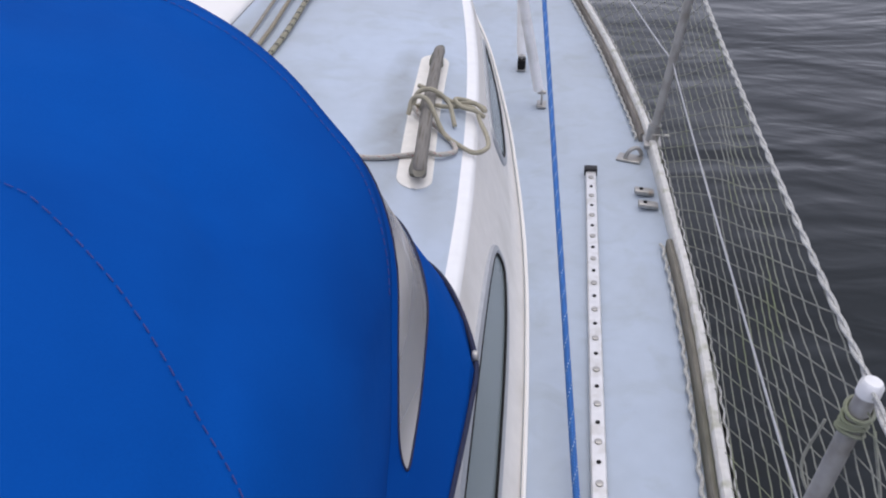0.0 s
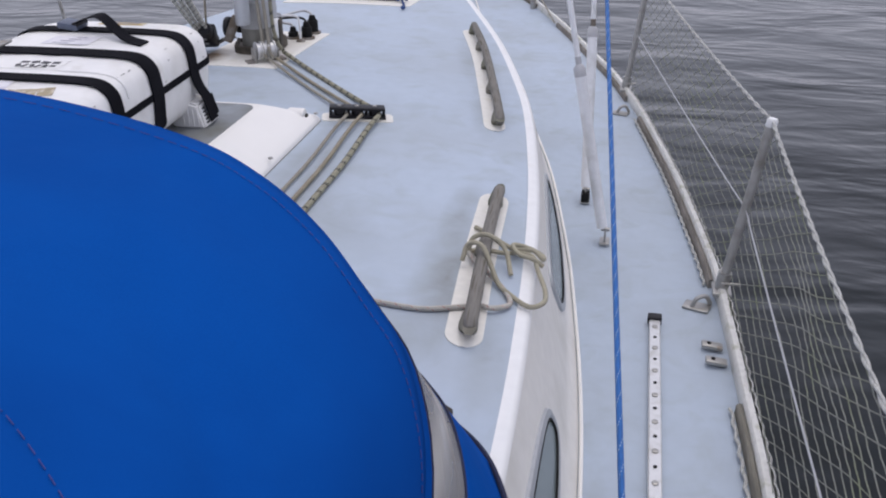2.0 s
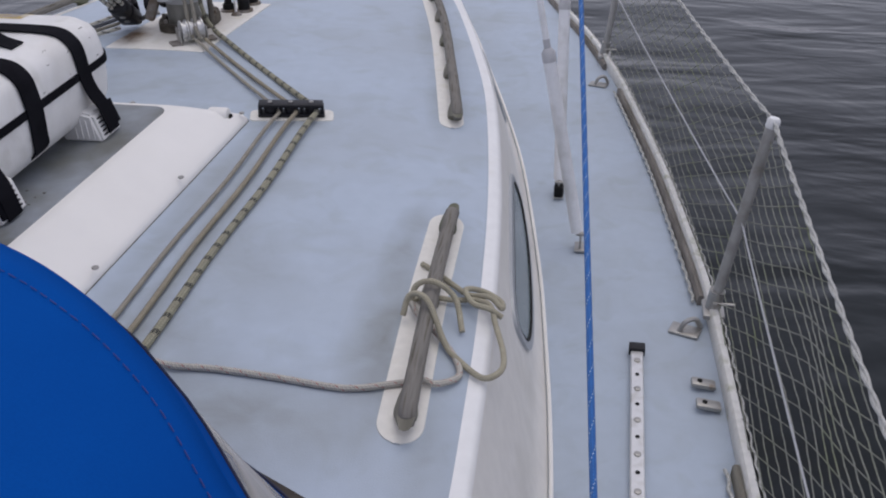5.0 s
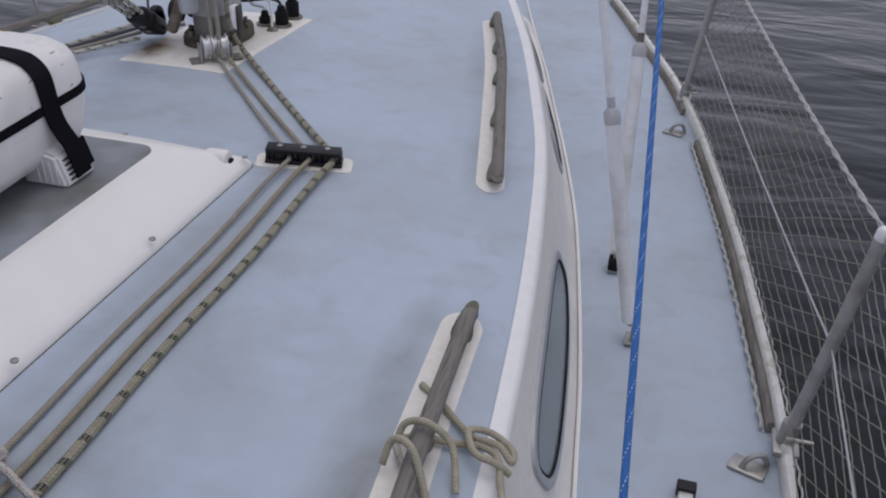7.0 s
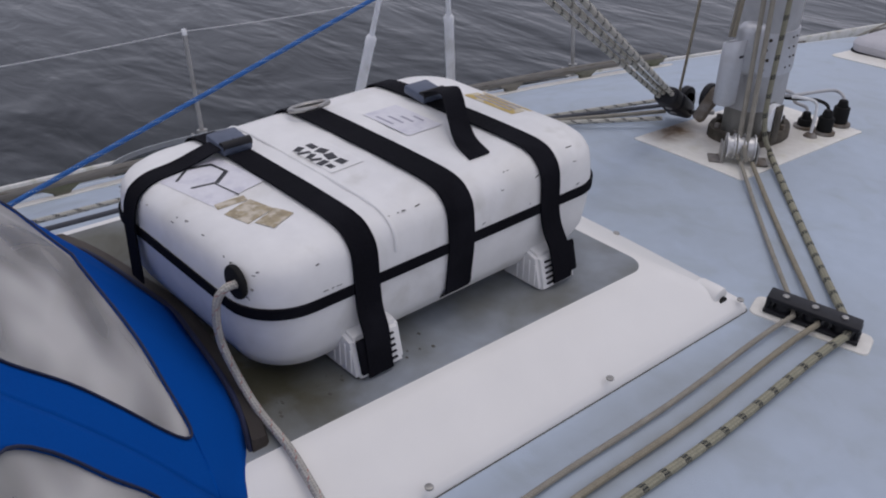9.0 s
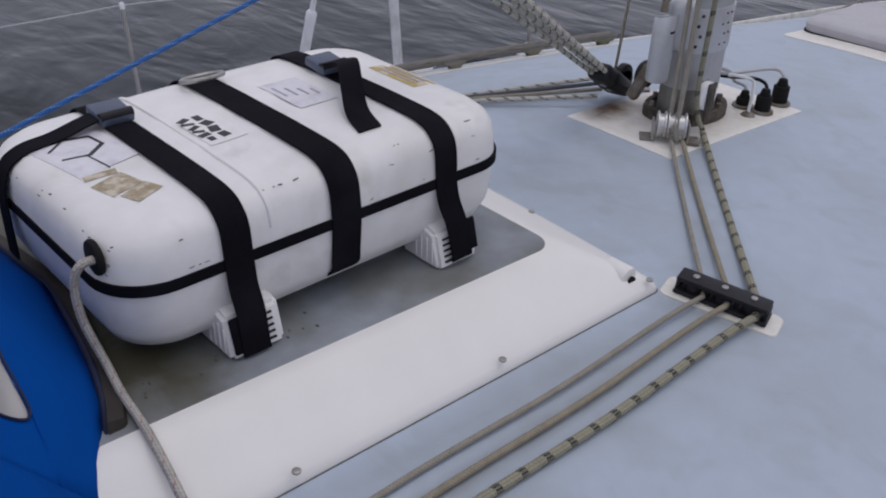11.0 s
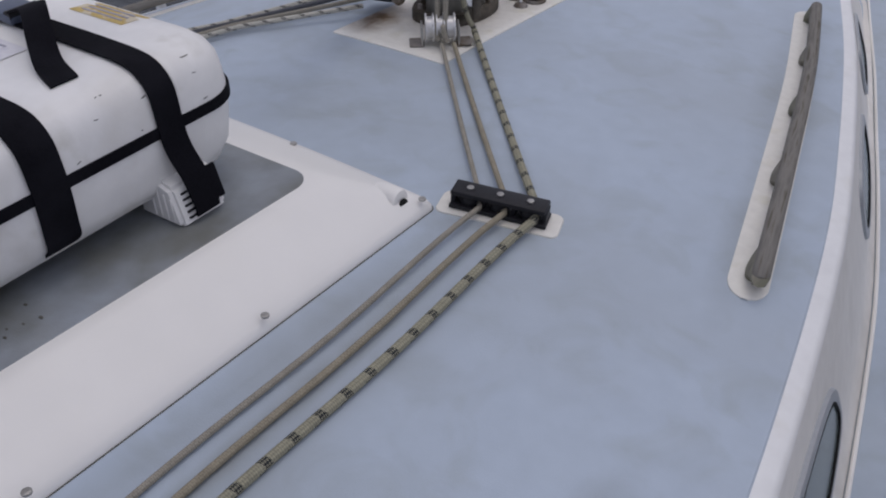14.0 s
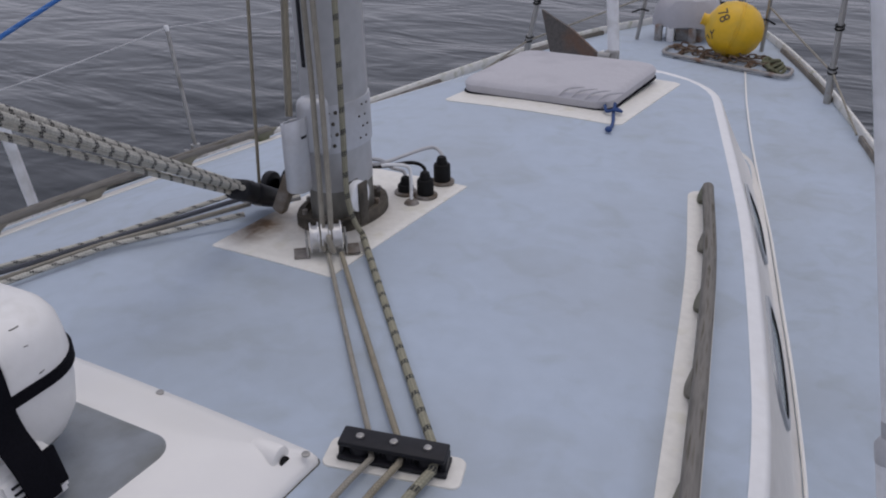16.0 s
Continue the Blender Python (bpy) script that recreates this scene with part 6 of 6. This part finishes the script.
# deck plugs and cables
for k, (x, y, h, r) in enumerate(((-1.140, 3.372, 0.046, 0.020), (-1.152, 3.474, 0.052, 0.021), (-1.192, 3.366, 0.026, 0.019))):
    z = roof_z(x, y) + 0.006
    th = thing("deck_plug", "black rubber cable plug in the deck by the mast", "plug", "deck plugs")
    bm = bmesh.new()
    cyl(bm, (x, y, z + h / 2), r, h, seg=18, bevel=0.004)
    cyl(bm, (x, y, z + h + 0.008), r * 0.75, 0.02, seg=16, r2=r * 0.5, bevel=0.002)
    part("plug_body", bm, RUBBER, th)
    bm = bmesh.new()
    cyl(bm, (x, y, z + 0.004), r * 1.45, 0.008, seg=20, bevel=0.002)
    part("flange", bm, ALUDARK, th)
    pts = [(x, y, z + h), (x - 0.012, y + 0.015, z + h + 0.022), (x - 0.045, y + 0.01, z + h + 0.030), (-1.215, 3.300, MZ + 0.088 + 0.008 * k), (-1.268, 3.292, MZ + 0.085 + 0.008 * k)]
    part("cable", sweep(bmesh.new(), smooth_path(pts), 0.0045, 8), (RUBBER, CABLEGREY, CABLEGREY)[k], th)
th = thing("cable_gland", "small white cable with a dark deck gland", "gland")
bm = bmesh.new()
cyl(bm, (-1.147, 3.318, roof_z(-1.147, 3.318) + 0.010), 0.019, 0.010, seg=20, r2=0.012, bevel=0.002)
part("gland_base", bm, ALUDARK, th)
part("cable", sweep(bmesh.new(), smooth_path([(-1.147, 3.318, MZ + 0.012), (-1.147, 3.320, MZ + 0.06), (-1.155, 3.322, MZ + 0.090), (-1.18, 3.29, MZ + 0.102), (-1.20, 3.28, MZ + 0.10)]), 0.0042, 8), SHEATH, th)

# ---------- jib sheets ----------
for side_ in (1, -1):
    if side_ == 1:
        pts = [(0.25, -0.4, 0.022), (0.212, 0.2, 0.022), (0.188, 0.5, 0.022), (0.168, 0.75, 0.022), (0.152, 0.95, 0.022)]
        pts += [(0.147 - 0.0805 * (y - 1), y, 0.300 * (y - 1) + 0.026) for y in np.linspace(1.06, 3.08, 13)]
        pts += [(-0.038, 3.22, 0.695), (-0.074, 3.34, 0.755), (-0.17, 3.70, 0.93), (-0.29, 4.2, 1.16), (-0.5, 5.1, 1.58)]
    else:
        pts = [(-2.10, -0.4, 0.0085), (-2.11, 0.2, 0.0085), (-2.115, 0.45, 0.0085)]
        pts += [(-2.128 - 0.0303 * (y - 1.108), y, 0.174 + 0.2975 * (y - 1.108)) for y in np.linspace(0.62, 5.2, 20)]
    tagged(tube("jib_sheet", pts, 0.0062, ROPE_BLUE, per=4), "bright blue jib sheet with white flecks rising from the deck", "rope", "jib sheets")

# ---------- fore hatch with cover ----------
fh = thing("fore_hatch", "fore hatch under a grey fabric cover on a white pad", "hatch")
drape("pad", rounded(-1.257, 4.540, 0.310, 0.335, 0.03, 5), roof_z, 0.0, 0.006, PAD, fh)
bm = bmesh.new()
rows = []
for h, inset in ((0.004, 0.0), (0.034, -0.004), (0.046, 0.004), (0.052, 0.02), (0.055, 0.06), (0.057, 0.14), (0.058, 0.2)):
    rows.append([(x, y, roof_z(x, y) * 0.3 + 0.7 * roof_z(-1.3, 4.54) + 0.006 + h + 0.004 * noise.noise(Vector((x * 9, y * 9, h * 30)))) for x, y in rounded(-1.297, 4.588, 0.268 - inset, 0.262 - inset, max(0.02, 0.06 - inset * 0.2), 8)])
loft(bm, rows, closed=True)
bm.verts.ensure_lookup_table()
fan_cap(bm, bm.verts[-36:])
cov = part("cover", bm, GREYCLOTH, fh, "grey fabric hatch cover")
bm = bmesh.new()
ed = [(x, y, roof_z(x, y) * 0.3 + 0.7 * roof_z(-1.3, 4.54) + 0.012) for x, y in rounded(-1.297, 4.588, 0.270, 0.264, 0.06, 8)]
sweep(bm, ed + ed[:1], 0.005, 7)
part("draw_hem", bm, NAVY, cov, "dark drawstring hem")
for k in range(4):
    bm = bmesh.new()
    x = -1.20 + 0.045 * k
    sweep(bm, smooth_path([(x, 4.325, roof_z(x, 4.3) + 0.035), (x + 0.03, 4.335, roof_z(x, 4.3) + 0.058), (x + 0.075, 4.36, roof_z(x, 4.3) + 0.062)]), 0.004, 6, taper=lambda t: 0.3 + 0.7 * math.sin(math.pi * t))
    part("fold", bm, GREYCLOTH, cov)
cord = thing("cover_cord", "short faded blue cord knotted at the hatch cover", "cord", at=(0.016, 0.035, 0.0))
for nm, pts in (("tail", [(-1.03, 4.31, 0.03), (-1.02, 4.27, 0.012), (-0.995, 4.20, 0.008), (-0.975, 4.13, 0.008), (-0.97, 4.09, 0.010)]), ("loop", [(-1.06, 4.30, 0.02), (-1.04, 4.262, 0.014), (-1.015, 4.26, 0.022), (-1.0, 4.285, 0.014), (-1.03, 4.30, 0.02)])):
    tube(nm, [(x, y, roof_z(x, y) + h) for x, y, h in pts], 0.0052, FADEDBLUE, cord)
bm = bmesh.new()
bmesh.ops.create_uvsphere(bm, u_segments=12, v_segments=8, radius=0.011, matrix=Matrix.Translation((-0.968, 4.082, roof_z(-0.968, 4.08) + 0.012)) @ Matrix.Diagonal((1, 1.2, 0.8, 1)))
part("knot", bm, FADEDBLUE, cord)

# baby stay in a white tube on the cabin front
bs = thing("baby_stay", "white sheathed stay with a steel toggle at the cabin front", "stay", at=(0.045, 0.04, 0.0))
bm = bmesh.new()
sweep(bm, [(-1.334, 5.06, 0.32), (-1.340, 5.06, 0.40), (-1.445, 5.04, 1.75)], 0.0235, 14, cap=True)
part("sheath", bm, SHEATH, bs)
bm = bmesh.new()
box(bm, (-1.338, 5.045, 0.335), (0.055, 0.03, 0.06), 0.006)
cyl(bm, (-1.363, 5.03, 0.345), 0.014, 0.05, "x", 10)
part("toggle", bm, STEEL, bs)

# ---------- foredeck ----------
fz = 0.033
buoy = thing("mooring_buoy", "yellow plastic mooring buoy with black letters, lying on the foredeck", "buoy", at=BOW)
bc, br = Vector((-1.172, 6.31, fz + 0.152)), 0.140
axis = Vector((-0.9, -0.25, 0.30)).normalized()
rotb = axis.to_track_quat("Z", "Y").to_matrix()
bm = bmesh.new()
prof = [(-1.08, 0.06), (-1.02, 0.30), (-0.98, 0.42), (-0.86, 0.62), (-0.6, 0.86), (-0.3, 0.985), (0, 1.0), (0.3, 0.97), (0.6, 0.84), (0.82, 0.62), (0.95, 0.36), (1.0, 0.24), (1.12, 0.20), (1.2, 0.22), (1.22, 0.05)]
loft(bm, [[bc + rotb @ Vector((br * r * math.cos(a), br * r * math.sin(a), br * h)) for a in np.linspace(0, 2 * math.pi, 33)[:-1]] for h, r in prof], closed=True, cap=True)
part("float", bm, YELLOW, buoy)
for h in (-0.05, 0.05):
    bm = bmesh.new()
    sweep(bm, [bc + rotb @ Vector((br * 1.0 * math.cos(a), br * 1.0 * math.sin(a), br * h)) for a in np.linspace(0, 2 * math.pi, 41)], 0.003, 6)
    part("moulding", bm, YELLOW, buoy)


def letters(text, az, lat, size, turn):
    """Text laid on the buoy's skin."""
    cu = bpy.data.curves.new("letters", "FONT")
    cu.body, cu.size, cu.align_x, cu.align_y = text, size, "CENTER", "CENTER"
    tmp = bpy.data.objects.new("letters", cu)
    me = bpy.data.meshes.new_from_object(tmp)
    bpy.data.objects.remove(tmp)
    bm = bmesh.new()
    bm.from_mesh(me)
    bmesh.ops.triangulate(bm, faces=bm.faces)
    for k in range(3):
        bmesh.ops.subdivide_edges(bm, edges=[e for e in bm.edges if e.calc_length() > 0.009], cuts=1)
        bmesh.ops.triangulate(bm, faces=bm.faces)
    d = Vector((math.cos(lat) * math.cos(az), math.cos(lat) * math.sin(az), math.sin(lat)))
    ex = Vector((-math.sin(az), math.cos(az), 0))
    ey = d.cross(ex)
    c, s = math.cos(turn), math.sin(turn)
    for v in bm.verts:
        a, b = v.co.x * c - v.co.y * s, v.co.x * s + v.co.y * c
        p = (d + (ex * a + ey * b) / br).normalized()
        slope, h = p.dot(axis), 0.0
        flatr = math.sqrt(max(1e-6, 1 - slope * slope))
        k = 1.0
        for i in range(12):
            k = 0.5 * k + 0.5 * float(np.interp(k * slope, [q[0] for q in prof], [q[1] for q in prof])) / max(0.25, flatr)
        v.co = bc + p * (br * k * 1.008)
    return part("lettering", bm, INK, buoy, "black painted letters", smooth=False)


letters("78", radians(-109), radians(38), 0.075, radians(-50))
letters("AY", radians(-133), radians(-6), 0.07, radians(10))
roller = thing("anchor_cradle", "rusty steel anchor cradle with rope and chain on the foredeck", "cradle", at=BOW)
ring = rounded(-1.17, 6.19, 0.34, 0.085, 0.05, 6)
ring = [(x, y + (x + 1.17) * -0.32) for x, y in ring]
bm = bmesh.new()
sweep(bm, [(x, y, fz + 0.018) for x, y in ring + ring[:1]], 0.010, 8)
part("frame", bm, GALV, roller, "pinkish worn steel frame")
for k in range(5):
    bm = bmesh.new()
    x = -1.42 + 0.125 * k
    box(bm, (x, 6.19 + (x + 1.17) * -0.32, fz + 0.012), (0.03, 0.16, 0.012), 0.003)
    part("bar", bm, RUST, roller)
chain = thing("anchor_chain", "heap of rusty anchor chain beside the buoy", "chain", at=BOW)
lk = bmesh.new()
sweep(lk, [(0.022 * math.copysign(abs(math.cos(a)) ** 0.8, math.cos(a)), 0.012 * math.sin(a), 0) for a in np.linspace(0, 2 * math.pi, 15)], 0.0045, 6)
first = part("link", lk, RUST, chain)
random.seed(9)
way = smooth_path([(-1.47, 6.28, 0), (-1.30, 6.20, 0), (-1.12, 6.14, 0), (-0.98, 6.10, 0), (-0.92, 6.16, 0), (-1.0, 6.24, 0), (-1.1, 6.22, 0), (-1.25, 6.27, 0), (-1.4, 6.33, 0), (-1.48, 6.30, 0)], 6)
pos, last = [], None
for p in way:
    if last is None or (p - last).length > 0.031:
        pos.append(p)
        last = p
for k, p in enumerate(pos):
    c = first if k == 0 else first.copy()
    if k:
        scene.collection.objects.link(c)
    d = (pos[min(k + 1, len(pos) - 1)] - pos[max(k - 1, 0)]).normalized()
    c.matrix_basis = pose(p.x, p.y, fz + 0.035 + 0.008 * random.random(), 90 * (k % 2) + random.uniform(-20, 20), random.uniform(-12, 12), math.degrees(math.atan2(d.y, d.x)))
warp = thing("anchor_rope", "coiled greenish mooring rope at the cradle's end", "rope", at=BOW)
for k in range(4):
    tube("coil", [(-0.90 + (0.036 + 0.006 * math.sin(3 * a + k)) * math.cos(a) - 0.012 * k, 6.09 + (0.026 + 0.008 * math.cos(2 * a + 2 * k)) * math.sin(a) + 0.018 * k, fz + 0.022 + 0.010 * k + 0.010 * math.sin(2 * a + k)) for a in np.linspace(0, 6.28, 14)], 0.009, ROPE_WEEDY, warp, per=3)

# covered windlass and stemhead
wl_ = thing("windlass", "bow windlass under a loose grey fabric cover", "windlass", at=BOW)
bm = bmesh.new()
rows = []
for h, rx_, ry_ in ((0.08, 0.185, 0.125), (0.11, 0.19, 0.13), (0.18, 0.18, 0.125), (0.225, 0.15, 0.11), (0.243, 0.09, 0.07), (0.25, 0.02, 0.02)):
    rows.append([(-1.50 + rx_ * math.cos(a) + 0.015 * noise.noise(Vector((math.cos(a) * 2, math.sin(a) * 2, h * 9))), 6.64 + ry_ * math.sin(a), fz + h + 0.02 * noise.noise(Vector((math.cos(a) * 3, math.sin(a) * 3, h * 6)))) for a in np.linspace(0, 2 * math.pi, 29)[:-1]])
loft(bm, rows, closed=True, cap=True)
part("cloth_cover", bm, GREYCLOTH, wl_, "loose grey cover")
bm = bmesh.new()
box(bm, (-1.50, 6.64, fz + 0.06), (0.20, 0.14, 0.12), 0.01)
part("body", bm, GALV, wl_)
for x in (-1.63, -1.56, -1.44):
    bm = bmesh.new()
    box(bm, (x, 6.54, fz + 0.045), (0.04, 0.03, 0.09), 0.004)
    part("leg", bm, GALV if x != -1.56 else SHEATH, wl_)

# anchor lashed at the bow rail
anc = thing("plough_anchor", "grey plough anchor with rust, lashed inside the bow rail", "anchor", at=BOW)
ax, ay, az = -1.85, 5.66, 0.06
bm = bmesh.new()
tri = [(ax - 0.115, ay + 0.02, az + 0.28), (ax + 0.06, ay + 0.0, az + 0.20), (ax + 0.28, ay - 0.03, az + 0.05), (ax + 0.24, ay - 0.03, az - 0.02), (ax + 0.08, ay + 0.0, az - 0.045), (ax - 0.04, ay + 0.03, az - 0.045)]
loft(bm, [[Vector(p) + Vector((0, -0.008, 0)) for p in tri], [Vector(p) + Vector((0, 0.008, 0)) for p in tri]], closed=True, cap=True)
bmesh.ops.recalc_face_normals(bm, faces=bm.faces)
part("fluke", bm, ANCHORMET, anc)
bm = bmesh.new()
box(bm, (ax - 0.02, ay + 0.035, az - 0.015), (0.30, 0.03, 0.035), 0.008, rot=Matrix.Rotation(0.15, 3, "Y"))
part("shank", bm, RUST, anc)

# bow rail
pul = thing("pulpit", "dull steel bow rail with lashed fenders of rope", "bow rail", at=BOW)


def post(a, b, r=0.0125):
    part("tube", sweep(bmesh.new(), [Vector(a), Vector(b)], r, 12), STEEL, pul)


for s in (1, -1):
    def mx(x, y, z):
        return (x if s == 1 else over(x, y) + 0.22 * max(0, z - 0.05), y, z)
    post(mx(-0.607, 5.72, 0.03), mx(-0.603, 5.72, 0.62), 0.0125)
    post(mx(-0.607, 5.72, 0.03), mx(-0.606, 5.72, 0.20), 0.0165)
    post(mx(-1.06, 6.52, 0.03), mx(-1.03, 6.50, 0.62), 0.011)
    part("top_tube", sweep(bmesh.new(), smooth_path([mx(-0.603, 5.72, 0.62), mx(-0.82, 6.14, 0.62), mx(-1.03, 6.50, 0.62), mx(-1.16, 6.92, 0.62), (-1.42, 7.2, 0.62)]), 0.0125, 12), STEEL, pul)
    part("guard_line", sweep(bmesh.new(), [mx(-1.04, 6.50, 0.27), mx(-0.605, 5.72, 0.17), mx(-0.43, 5.28, 0.05)], 0.0048, 8), ROPE_GREY, pul, "sloping grey guard rope")
    part("lashing", sweep(bmesh.new(), [mx(-1.09, 6.50, 0.20), mx(-1.05, 6.49, 0.21), mx(-1.0, 6.48, 0.19)], 0.005, 6), RUBBER, pul)
    for z in (0.17, 0.19, 0.36, 0.375):
        part("lashing", sweep(bmesh.new(), [mx(-0.606 + 0.018 * math.cos(a), 5.72 + 0.018 * math.sin(a), z + 0.004 * math.sin(a)) for a in np.linspace(0, 6.28, 14)], 0.004, 6), RUBBER, pul)
roll = thing("bow_roller", "steel bow roller and stemhead fitting", "bow roller", at=BOW)
for x in (-1.45, -1.31):
    bm = bmesh.new()
    box(bm, (x, 7.08, fz + 0.16), (0.012, 0.16, 0.30), 0.004)
    part("cheek_plate", bm, GALV, roll)
bm = bmesh.new()
cyl(bm, (-1.38, 7.10, fz + 0.09), 0.04, 0.12, "x", 18, bevel=0.006)
part("roller", bm, RUBBER, roll)
bm = bmesh.new()
box(bm, (-1.38, 7.05, fz + 0.01), (0.2, 0.22, 0.02), 0.004)
part("base_plate", bm, GALV, roll)

# dirt on the hatch hood
random.seed(11)
bm = bmesh.new()
for k in range(26):
    x, y = -0.93 - 0.04 * random.random() - 0.02, 1.60 + random.random() * 0.28
    bmesh.ops.create_icosphere(bm, subdivisions=1, radius=random.uniform(0.001, 0.0028), matrix=Matrix.Translation((x, y, 0.4962)) @ Matrix.Diagonal((1.6, 1, 0.3, 1)))
tagged(part("grit", bm, DIRT), "specks of dark grit on the hatch hood", "dirt", kind="stuff")
